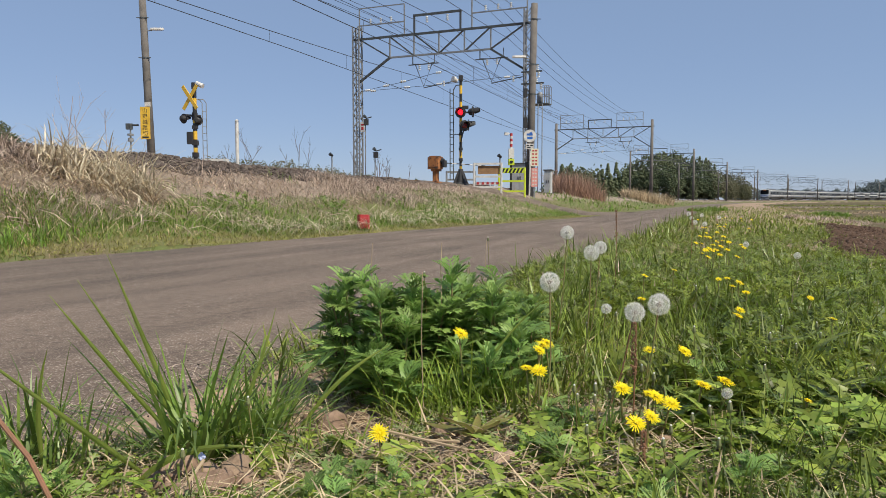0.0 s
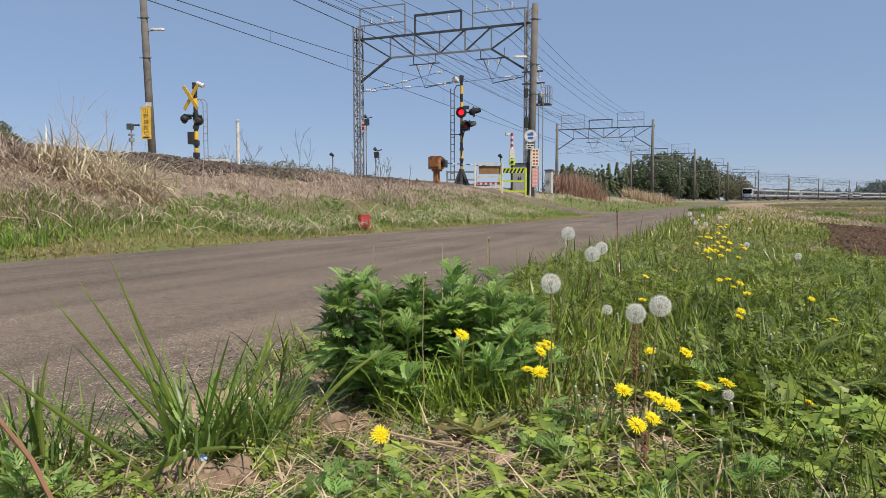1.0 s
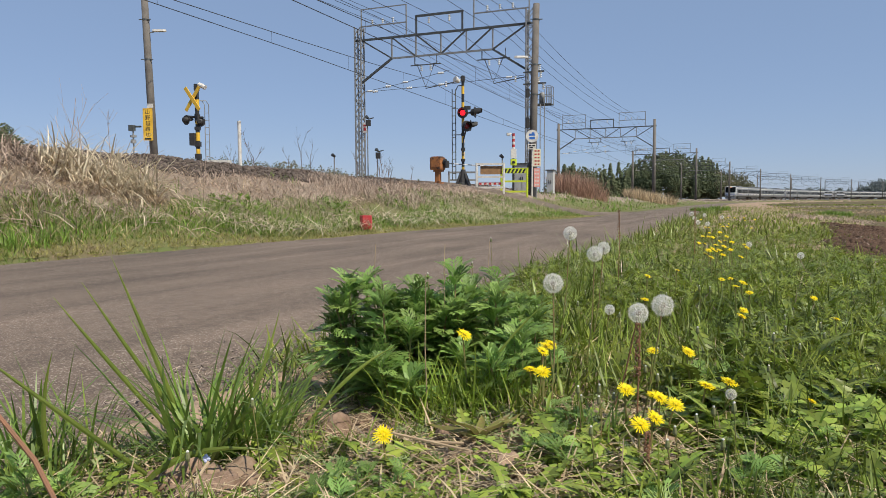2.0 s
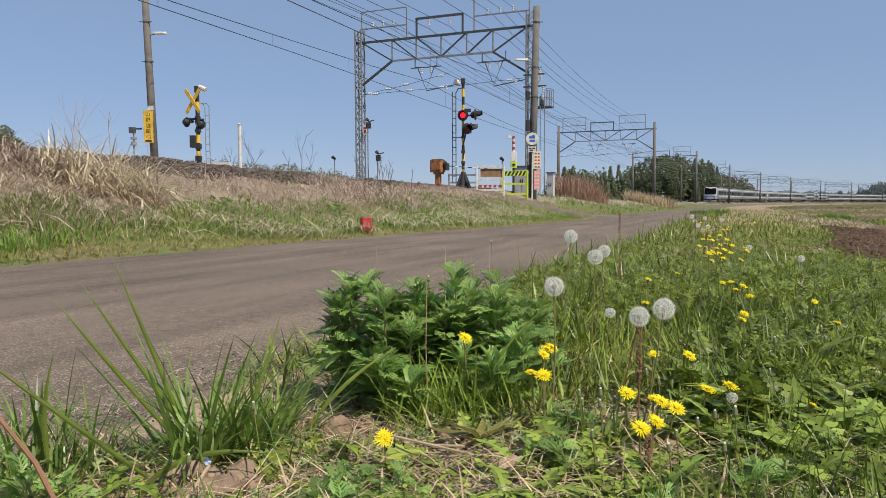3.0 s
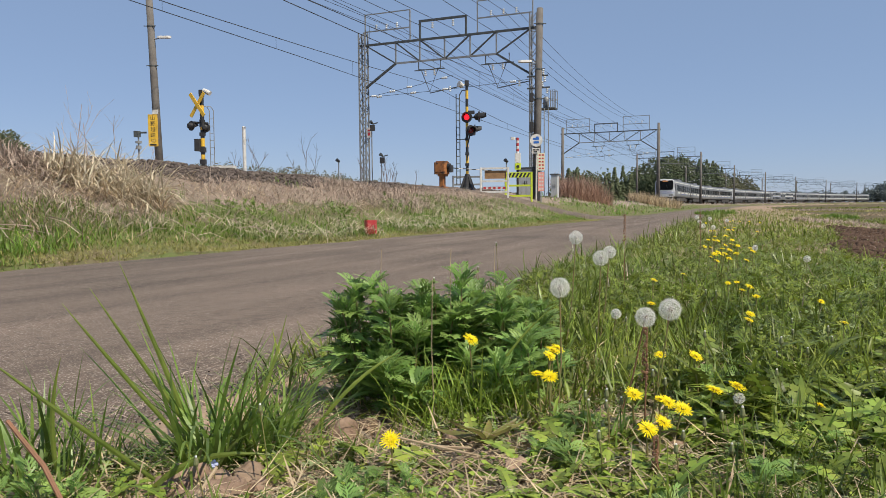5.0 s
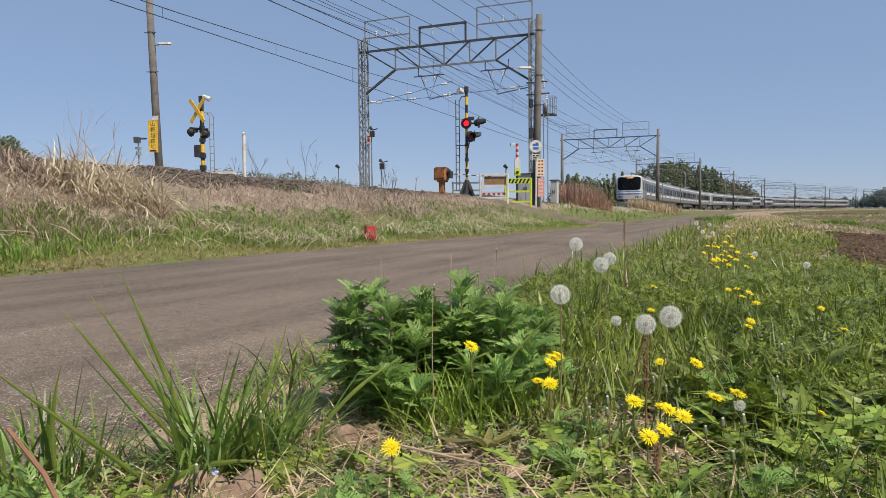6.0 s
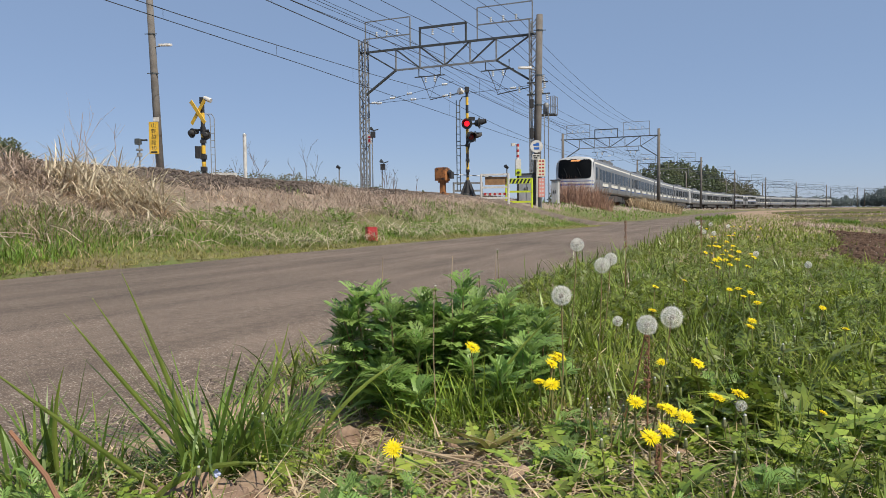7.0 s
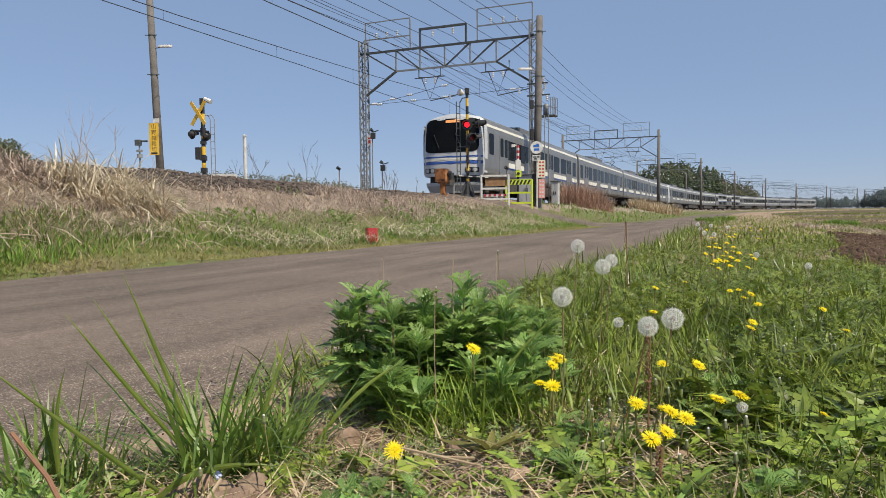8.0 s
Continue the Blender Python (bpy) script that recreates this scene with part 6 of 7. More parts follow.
def long_blade(points, w, mat=GRASS_DARK):
    """A single long arching blade."""
    g = Geo()
    pts = [Vector(p) for p in points]
    n = len(pts)
    side = Vector((pts[-1] - pts[0]).cross(Vector((0, 1, 0)))).normalized()
    for k, p in enumerate(pts):
        ww = w * math.sin(math.pi * (0.2 + 0.78 * k / (n - 1))) / 2
        g.v += [tuple(p - side * ww + Vector((0, 0.001, 0))), tuple(p), tuple(p + side * ww + Vector((0, 0.001, 0)))]
    for k in range(n - 1):
        g.f += [(3 * k, 3 * k + 1, 3 * k + 4, 3 * k + 3), (3 * k + 1, 3 * k + 2, 3 * k + 5, 3 * k + 4)]
    return single("tall_grass", g, mat, "single long arching green grass shoot", "grass", "long grass shoots")


def arch(p0, p1, p2, n=9):
    p0, p1, p2 = Vector(p0), Vector(p1), Vector(p2)
    return [p0 * (1 - u) ** 2 + p1 * 2 * u * (1 - u) + p2 * u * u for u in (k / (n - 1) for k in range(n))]


for a, b, c, w in (((-0.46, 1.26, 0.05), (-0.52, 1.28, 0.2), (-0.60, 1.27, 0.405), 0.010), ((-0.45, 1.25, 0.04), (-0.60, 1.24, 0.22), (-0.69, 1.24, 0.335), 0.009),
                   ((-0.44, 1.27, 0.04), (-0.56, 1.26, 0.22), (-0.65, 1.26, 0.36), 0.009), ((-0.44, 1.12, 0.03), (-0.6, 1.1, 0.16), (-0.76, 1.1, 0.285), 0.009),
                   ((-0.50, 1.10, 0.03), (-0.42, 1.08, 0.14), (-0.28, 1.12, 0.10), 0.011),
                   ((-0.40, 1.28, 0.03), (-0.33, 1.30, 0.2), (-0.31, 1.32, 0.30), 0.007), ((-0.66, 1.16, 0.03), (-0.68, 1.15, 0.15), (-0.64, 1.14, 0.26), 0.009),
                   ((-0.28, 1.38, 0.05), (-0.2, 1.38, 0.17), (-0.10, 1.42, 0.21), 0.008), ((0.05, 1.5, 0.05), (0.1, 1.5, 0.2), (0.24, 1.52, 0.30), 0.006)):
    long_blade([Vector((p.x * 1.1, p.y * 1.1, EYE - (EYE - p.z) * 1.1)) for p in arch(a, b, c)], w * 1.1)


# ---------------------------------------------------------------- mugwort clump
def mugwort(rs, x, y, stems, spread, h, label):
    z = on_ground(x, y)
    t = thing("mugwort_plant", label, "mugwort", pose(x, y, z), "mugwort plants")
    meshes = []
    for k in range(4):
        pv, pf = pinnate_proto(4, rs.uniform(0.40, 0.52), rs.uniform(0.3, 0.8), rs.uniform(0.8, 1.2), rs.uniform(0.038, 0.048), rs.uniform(0.0, 0.35))
        meshes.append(big_mesh("leaf", pv, pf, MUGWORT))
    for k in range(stems):
        a, r = rs.uniform(0, 6.283), spread * math.sqrt(rs.uniform(0, 1))
        hh = h * rs.uniform(0.62, 1.0) * (1.1 - 0.4 * r / spread)
        base = Vector((r * math.cos(a), r * math.sin(a) * 0.8, -0.01))
        tip = base + Vector((0.35 * r * math.cos(a) + rs.uniform(-0.03, 0.03), 0.3 * r * math.sin(a), hh))
        st = part("stem", Geo().tube([base, (base + tip) / 2 + Vector((0.01, 0, 0)), tip], [0.0035, 0.003, 0.002], 5), STEM, t)
        n = rs.randint(13, 17) if h > 0.12 else rs.randint(7, 10)
        for j in range(n):
            u = 0.12 + 0.88 * j / (n - 1)
            p = base.lerp(tip, u)
            size = (0.026 + 0.034 * math.sin(math.pi * (0.15 + 0.7 * u))) * rs.uniform(0.8, 1.25) * (1 if h > 0.12 else 0.55)
            lf = part("leaf", meshes[rs.randint(4)], MUGWORT, st)
            yaw = math.degrees(j * 2.4 + rs.uniform(-0.4, 0.4))
            lf.matrix_basis = pose(*p, rs.uniform(-30, 30), -rs.uniform(10, 62) - 12 * u ** 3, yaw) @ Matrix.Diagonal((size, size, size, 1))
        for j in range(6 if h > 0.12 else 0):
            size = rs.uniform(0.042, 0.062)
            lf = part("leaf", meshes[rs.randint(4)], MUGWORT, st)
            lf.matrix_basis = pose(*base.lerp(tip, rs.uniform(0.86, 1.0)), rs.uniform(-25, 25), -rs.uniform(48, 80), 60 * j + rs.uniform(-25, 25)) @ Matrix.Diagonal((size, size * 0.75, size, 1))


R = np.random.RandomState(9)
mugwort(R, -0.17, 1.86, 15, 0.11, 0.41, "leafy dark green mugwort clump at the road's edge")
mugwort(R, -0.02, 1.88, 15, 0.12, 0.37, "leafy dark green mugwort clump at the road's edge")
mugwort(R, 0.13, 1.95, 14, 0.13, 0.33, "leafy dark green mugwort clump at the road's edge")
mugwort(R, -0.08, 1.78, 5, 0.11, 0.2, "low mugwort clump at the road's edge")
mugwort(R, 0.14, 1.76, 5, 0.11, 0.18, "low mugwort clump at the road's edge")
mugwort(R, -0.66, 1.12, 5, 0.05, 0.11, "small mugwort seedling beside the grass")
for x, y in ((-0.17, 0.93), (-0.12, 1.10), (-0.20, 1.14), (0.20, 1.25), (0.24, 1.44), (0.30, 0.95), (0.55, 1.5), (0.7, 1.3), (0.5, 1.12), (0.85, 1.5), (0.65, 1.7)):
    mugwort(R, x, y, 4, 0.05, 0.07, "small mugwort seedling on the verge")


# ---------------------------------------------------------------- dandelions
def head_mesh(rs):
    v, f = [], []
    for ring, (n, r, lift) in enumerate(((22, 1.08, 0.06), (20, 0.86, 0.16), (15, 0.6, 0.26), (10, 0.36, 0.34))):
        for k in range(n):
            a = 6.283 * (k + rs.uniform(-0.3, 0.3)) / n
            rr = r * rs.uniform(0.78, 1.08)
            c, s = math.cos(a), math.sin(a)
            w = 0.062
            i = len(v)
            z = lift + rs.uniform(-0.05, 0.05)
            for u, ww, dz in ((0.12, 0.5, 0.0), (0.6, 1.0, z * 0.75), (1.0, 0.75, z)):
                v += [(c * rr * u - s * w * ww, s * rr * u + c * w * ww, dz), (c * rr * u + s * w * ww, s * rr * u - c * w * ww, dz)]
            f += [(i, i + 1, i + 3, i + 2), (i + 2, i + 3, i + 5, i + 4)]
    return big_mesh("petals", np.array(v), [np.array(f)], PETAL)


R = np.random.RandomState(31)
HEADS = [head_mesh(R) for _ in range(3)]
CUP = Geo().tube([(0, 0, -0.5), (0, 0, -0.35), (0, 0, 0.0), (0, 0, 0.1)], [0.12, 0.32, 0.36, 0.2], 10).mesh("cup", BUD)
CORE = Geo().ball((0, 0, 0.18), 0.2, 10, 0.5).mesh("core", PETAL_CORE)


def flower(x, y, z, r, face):
    g = on_ground(x, y)
    t = thing("dandelion", "yellow dandelion in full bloom on a thin stem", "dandelion", pose(x, y, g), "dandelion flowers")
    foot = Vector((R.uniform(-0.02, 0.02), R.uniform(0.0, 0.03), -0.01))
    top = Vector((0, 0, max(0.03, z - g)))
    d = Vector(face).normalized()
    part("stem", Geo().tube([foot, foot.lerp(top, 0.6) - d * 0.004, top - d * r * 0.5], [0.0022, 0.002, 0.0018], 6), STEM, t)
    m = Matrix.Translation(top) @ d.to_track_quat("Z", "Y").to_matrix().to_4x4() @ Matrix.Diagonal((r, r, r, 1))
    for name, me in (("petals", HEADS[R.randint(3)]), ("cup", CUP), ("core", CORE)):
        o = part(name, me, None, t)
        o.matrix_basis = m


def bloom(bearing, drop, y, r, face=None):
    """A flower seen at that bearing and drop below the eye, both as slopes, at depth y."""
    face = face or (R.uniform(-0.1, 0.5), R.uniform(-0.7, -0.1), 1.0)
    flower(bearing * y, y, EYE - drop * y, r, face)


bloom(-0.089, 0.332, 1.27, 0.0185, (0.15, -1.0, 0.75))
for b, d, y, r in ((0.027, 0.187, 1.66, 0.019), (0.137, 0.154, 2.1, 0.014), (0.143, 0.204, 1.58, 0.018), (0.150, 0.201, 1.62, 0.017), (0.139, 0.211, 1.56, 0.015), (0.121, 0.237, 1.48, 0.015), (0.139, 0.241, 1.46, 0.018),
                   (0.258, 0.267, 1.36, 0.0185), (0.280, 0.318, 1.20, 0.0185), (0.301, 0.308, 1.24, 0.017), (0.307, 0.279, 1.32, 0.018), (0.329, 0.289, 1.30, 0.018), (0.297, 0.275, 1.34, 0.013), (0.373, 0.262, 1.40, 0.0175),
                   (0.405, 0.257, 1.41, 0.0185), (0.345, 0.213, 1.58, 0.017), (0.295, 0.211, 1.62, 0.013), (0.523, 0.285, 1.33, 0.012), (0.418, 0.162, 2.0, 0.015), (0.421, 0.154, 2.05, 0.014), (0.552, 0.167, 2.0, 0.013),
                   (0.418, 0.115, 2.55, 0.016), (0.428, 0.129, 2.4, 0.014), (0.408, 0.120, 2.5, 0.013), (0.284, 0.105, 2.7, 0.014), (0.281, 0.138, 2.2, 0.014), (0.388, 0.110, 2.7, 0.013), (0.325, 0.097, 2.9, 0.013), (0.519, 0.137, 2.3, 0.012),
                   (0.40, 0.109, 2.8, 0.014), (0.372, 0.079, 3.4, 0.016), (0.378, 0.062, 4.0, 0.017), (0.383, 0.044, 5.0, 0.018), (0.392, 0.05, 4.6, 0.017), (0.386, 0.036, 5.6, 0.018), (0.40, 0.058, 4.2, 0.016), (0.373, 0.067, 3.8, 0.016)):
    bloom(b, d, y, r)
for _ in range(34):
    y = R.uniform(3.2, 11)
    bloom(R.normal(0.385, 0.018), (EYE - 0.2 - R.uniform(0, 0.06)) / y, y, R.uniform(0.014, 0.018))


def clock_mesh(rs, n=215):
    v, f = [], []
    for k in range(n):
        zz = 1 - 2 * (k + 0.5) / n
        a = k * 2.39996
        rr = math.sqrt(1 - zz * zz)
        d = Vector((rr * math.cos(a), rr * math.sin(a), zz))
        u = d.orthogonal().normalized()
        w = d.cross(u)
        i = len(v)
        v += [tuple(d * 0.2 - u * 0.008), tuple(d * 0.2 + u * 0.008), tuple(d * 0.78)]
        f.append((i, i + 1, i + 2))
        for j in range(9):
            b = 6.283 * j / 9 + rs.uniform(0, 0.5)
            o = u * math.cos(b) + w * math.sin(b)
            tt = d.cross(o)
            i = len(v)
            e = d * rs.uniform(0.90, 1.04) + o * rs.uniform(0.16, 0.24)
            v += [tuple(d * 0.75 - tt * 0.0115), tuple(d * 0.75 + tt * 0.0115), tuple(e)]
            f.append((i, i + 1, i + 2))
    return big_mesh("seed_fluff", np.array(v), [np.array(f)], PAPPUS)


CLOCK = clock_mesh(R)
SEEDS = Geo().ball((0, 0, 0), 0.27, 10).mesh("seed_core", SEED)


def clock(bearing, drop, y, r, stem=STEM):
    x, z = bearing * y, EYE - drop * y
    g = on_ground(x, y)
    t = thing("dandelion_clock", "round white dandelion seed head on a tall stem", "dandelion clock", pose(x, y, g), "dandelion seed heads")
    top = Vector((0, 0, max(0.05, z - g)))
    foot = Vector((R.uniform(-0.05, 0.02), R.uniform(-0.01, 0.04), -0.01))
    part("stem", Geo().tube([foot, foot.lerp(top, 0.5) + Vector((0.006, 0, 0)), top], [0.0019, 0.0016, 0.0015], 6), stem, t)
    m = Matrix.Translation(top) @ pose(0, 0, 0, R.uniform(0, 90), R.uniform(0, 90), 0) @ Matrix.Diagonal((r, r, r, 1))
    for name, me in (("seed_fluff", CLOCK), ("seed_core", SEEDS)):
        part(name, me, None, t).matrix_basis = m


for b, d, y, r, st in ((0.175, 0.044, 2.25, 0.0235, STEM), (0.210, 0.073, 1.95, 0.0235, STEM), (0.222, 0.065, 2.3, 0.0225, STEM), (0.153, 0.114, 1.52, 0.0235, STEM), (0.309, 0.146, 1.33, 0.0225, STEM), (0.274, 0.157, 1.45, 0.0225, STEM_RED),
                       (0.232, 0.152, 1.9, 0.015, STEM), (0.408, 0.274, 1.40, 0.012, STEM), (0.497, 0.077, 3.4, 0.018, STEM), (0.342, 0.018, 7.0, 0.022, STEM), (0.351, 0.03, 6.0, 0.022, STEM), (0.384, 0.023, 8.0, 0.022, STEM),
                       (0.424, 0.061, 4.0, 0.018, STEM), (0.36, 0.02, 7.5, 0.022, STEM), (0.346, 0.024, 6.4, 0.02, STEM), (0.365, 0.032, 5.6, 0.02, STEM)):
    clock(b, d, y, r, st)


def bud(bearing, drop, y, r=0.0042):
    x, z = bearing * y, EYE - drop * y
    g = on_ground(x, y)
    t = thing("dandelion_bud", "closed dandelion bud with a pale tip", "bud", pose(x, y, g), "closed buds")
    top = Vector((0, 0, max(0.03, z - g)))
    part("stem", Geo().tube([(0.01, 0.02, -0.01), (0.006, 0.006, top.z * 0.6), top], 0.0011, 5), STEM, t)
    part("bud", Geo().tube([top - Vector((0, 0, r)), top, top + Vector((0, 0, r * 1.6)), top + Vector((0, 0, r * 2.4))], [r * 0.6, r, r * 0.75, r * 0.45], 8), BUD, t)
    part("tip", Geo().ball(top + Vector((0, 0, r * 2.6)), r * 0.55, 6), PAPPUS, t)


for b, d, y in ((-0.276, 0.288, 1.2), (-0.371, 0.366, 1.05), (0.33, 0.33, 1.2), (0.36, 0.312, 1.25), (0.285, 0.24, 1.5), (0.21, 0.33, 1.15), (0.22, 0.285, 1.3), (0.40, 0.35, 1.1),
                (0.063, 0.054, 2.9), (0.037, 0.089, 2.3), (-0.025, 0.105, 1.9), (0.19, 0.27, 1.35), (0.46, 0.24, 1.5), (0.32, 0.35, 1.12)):
    bud(b, d, y)
for _ in range(34):
    y = R.uniform(1.1, 3.2)
    x = y * R.uniform(-0.02, 0.55)
    bud(x / y, (EYE - on_ground(x, y) - R.uniform(0.06, 0.15)) / y, y, R.uniform(0.0035, 0.005))


def dock(bearing, low, high, y, label):
    """A reddish seeding spike."""
    x = bearing * y
    g = on_ground(x, y)
    t = thing("dock_spike", label, "dock", pose(x, y, g), "dock spikes")
    z1 = EYE - high * y - g
    z0 = EYE - low * y - g
    part("stem", Geo().tube([(0, 0, -0.01), (0.004, 0, z1)], [0.002, 0.0014], 6), STEM_RED, t)
    gg = Geo()
    for k in range(60):
        u = R.uniform(0, 1)
        a = R.uniform(0, 6.28)
        rr = 0.0055 * (1.1 - 0.6 * u)
        gg.ball((math.cos(a) * rr, math.sin(a) * rr, z0 + (z1 - z0) * u), R.uniform(0.0016, 0.003), 5, 1.3)
    part("seed_spike", gg, STEM_RED, t, "reddish brown seeds")


dock(0.242, 0.052, 0.012, 3.3, "reddish brown dock spike on the verge")
dock(0.274, 0.255, 0.172, 1.40, "reddish brown dock spike below a seed head")
dock(0.291, 0.40, 0.33, 1.15, "reddish brown dock spike among dandelions")
dock(0.347, 0.035, 0.01, 5.0, "reddish brown dock spike on the verge")


def rosette(x, y, n, size, mat, label):
    """A ground rosette of long broad leaves."""
    t = thing("broadleaf_rosette", label, "weed", pose(x, y, on_ground(x, y)), "leaf rosettes")
    me = big_mesh("leaf", LANCE_FINE[0], LANCE_FINE[1], mat, smooth=True)
    for k in range(n):
        sz = 0.8 * size * R.uniform(0.6, 1.15)
        part("leaf", me, mat, t).matrix_basis = pose(0, 0, 0.005, R.uniform(-20, 20), -R.uniform(20, 60), 360 * k / n + R.uniform(-25, 25)) @ Matrix.Diagonal((sz, sz * R.uniform(0.7, 1.05), sz, 1))


LANCE_FINE = ([], [])
for k in range(8):
    u = k / 7
    wd = 0.012 + 0.10 * math.sin(math.pi * min(1, u * 0.95 + 0.02)) ** 0.8 * (1 if u < 0.98 else 0.1)
    zz = 0.06 * math.sin(6 * u) - 0.35 * u * u
    LANCE_FINE[0].extend([(u, -wd, zz + 0.03), (u, 0, zz), (u, wd, zz + 0.03)])
LANCE_FINE[1].append(np.array([(3 * k + j, 3 * k + 3 + j, 3 * k + 4 + j, 3 * k + 1 + j) for k in range(7) for j in (0, 1)]))
LANCE_FINE = (np.array(LANCE_FINE[0]), LANCE_FINE[1])
rosette(0.07, 1.40, 11, 0.13, DOCK_LEAF, "reddish green broad dock leaves on bare soil")
rosette(0.11, 1.2, 9, 0.10, LIGHT_LEAF1, "bright green broad weed leaves on the verge")
for x, y, z in ((0.36, 1.42, 0.09), (0.62, 1.25, 0.1), (0.47, 1.8, 0.12), (0.8, 2.0, 0.13), (-0.1, 1.3, 0.07), (0.26, 1.16, 0.09), (0.75, 1.55, 0.1), (1.05, 2.2, 0.14), (0.95, 1.75, 0.12), (0.40, 2.0, 0.12)):
    rosette(x, y, 7, z, LIGHT_LEAF1 if x > 0.5 else DOCK_LEAF, "green broad weed leaves on the verge")

# thin dry stalks standing by the mugwort
for b, lo, hi, y in ((-0.029, 0.30, 0.100, 1.62), (-0.002, 0.12, 0.058, 1.9), (0.060, 0.12, 0.054, 2.6), (0.035, 0.12, 0.088, 2.2), (-0.10, 0.12, 0.058, 2.1)):
    x = b * y
    single("dry_stalk", Geo().tube([(x + 0.005, y, on_ground(x, y)), (x, y, EYE - (lo + hi) / 2 * y), (x + 0.003, y, EYE - hi * y)], [0.0015, 0.0012, 0.0009], 5), STRAW, "thin dry flower stalk standing in weeds", "stalk", "dry stalks")
single("dead_stalk", Geo().tube([(-0.72, 1.12, 0.16), (-0.64, 1.08, 0.10), (-0.57, 1.03, 0.03)], [0.0035, 0.0042, 0.004], 7), STEM_RED, "thick brown dead stalk leaning on the grass", "stalk", "dry stalks")
x, y = -0.42, 1.22
t = thing("blue_wildflower", "tiny pale blue wildflower in the grass", "wildflower", pose(x, y, on_ground(x, y)))
part("stem", Geo().tube([(0, 0, 0), (0, 0, 0.06)], 0.0012, 5), STEM, t)
for k in range(4):
    a = k * 1.571
    part("petal", Geo().ball((math.cos(a) * 0.004, -0.002, 0.062 + math.sin(a) * 0.004), 0.0042, 6), PALE_BLUE, t)
for p, q in (((-0.10, 1.33, 0.06), (0.05, 1.27, 0.045)), ((-0.40, 1.06, 0.05), (-0.375, 1.1, 0.09)), ((-0.44, 1.02, 0.045), (-0.36, 1.0, 0.05)), ((-0.03, 1.31, 0.05), (0.035, 1.3, 0.05))):
    single("straw_stalk", Geo().tube([p, q], 0.0028, 6), STRAW, "pale straw stalk lying on soil", "straw", "straw stalks")


# ---------------------------------------------------------------- the bank by the railway
R = np.random.RandomState(77)
ramp_mid = lambda q: 25.0 + 4.5 * np.maximum(0, (q + 9.0) / 5.1) ** 1.6
off_ramp = lambda s, q: np.abs(s - ramp_mid(q)) > 1.15 + 1.5 * np.maximum(0, (q + 6.5) / 2.6)
bank = lambda lo, hi: (lambda x, y, s, q: (q < road_far_edge(s) - 0.12 + np.minimum(0, hi + 5.85) + 0.12 * np.sin(s * 3.1)) & (q > lo + 0.25 * np.sin(s * 1.9)) & off_ramp(s, q) & (s < 75))
grass("bank_grass", R, sample(R, 120000, 5.0, 45.0, lambda x, y, s, q: bank(-7.5, -6.2)(x, y, s, q) & (smooth_noise(x, y, 1.6, 12) > -0.25)), (0.07, 0.26), (0.006, 0.013), BANK_GREEN, "green spring grass at the foot of the bank", lean=(0, 0.6))
grass("bank_grass", R, sample(R, 60000, 5.0, 45.0, bank(-6.6, -5.8)), (0.03, 0.1), (0.006, 0.013), DRY_GRASS, "short yellowish grass along the road", lean=(0.2, 1.2))
grass("bank_straw", R, sample(R, 70000, 5.0, 45.0, lambda x, y, s, q: bank(-9.0, -7.1)(x, y, s, q) & off_ramp(s, q)), (0.10, 0.34), (0.005, 0.013), STRAW_GREY, "matted grey-brown dead grass on the bank", lean=(0.3, 1.45), bends=(1, 2, 3))
grass("bank_straw", R, sample(R, 60000, 5.0, 45.0, lambda x, y, s, q: bank(-8.9, -6.3)(x, y, s, q) & (smooth_noise(x, y, 1.3, 14) > -0.1)), (0.12, 0.42), (0.005, 0.014), STRAW, "pale dead grass on the bank", lean=(0.4, 1.5), bends=(0, 1, 2, 3))
grass("bank_weeds", R, sample(R, 60000, 5.0, 45.0, lambda x, y, s, q: bank(-8.9, -7.0)(x, y, s, q) & (smooth_noise(x, y, 2.2, 17) > 0.85)), (0.1, 0.34), (0.006, 0.014), BANK_GREEN, "green weeds pushing through dead grass", lean=(0, 0.7))
grass("bank_grass", R, sample(R, 26000, 26.0, 120.0, lambda x, y, s, q: (q < -4.8) & (q > -9.4) & (s > 31)), (0.1, 0.35), (0.02, 0.05), BANK_GREEN, "green grass beside the far track", lean=(0, 0.6))
grass("bank_straw", R, sample(R, 16000, 26.0, 160.0, lambda x, y, s, q: (q < -5.5) & (q > -10) & (s > 31)), (0.15, 0.45), (0.02, 0.05), STRAW_GREY, "dead grass beside the far track", lean=(0.2, 1.3), bends=(1, 2, 3))


def clump(name, cx, cy, rx, ry, n, h, w, mat, label, lean=(0.0, 0.6), bends=(0, 1, 2)):
    a, r = R.uniform(0, 6.283, n), np.sqrt(R.uniform(0, 1, n))
    p = np.stack([cx + rx * r * np.cos(a), cy + ry * r * np.sin(a), np.zeros(n)], 1)
    p[:, 2] = height(p[:, 0], p[:, 1])
    return grass(name, R, p, h, w, mat, label, lean=lean, bends=bends, category="dead weeds")


def band(n, s0, s1, d0, d1):
    """Points in a strip along the road's far edge, at d0 to d1 metres from it."""
    s = s0 + (s1 - s0) * R.uniform(0, 1, n) ** 1.5
    q = road_far_edge(s) - R.uniform(d0, d1, n)
    x, y = DX * s + DY * q, DY * s - DX * q
    ok = off_ramp(s, q)
    return np.stack([x, y, height(x, y)], 1)[ok]


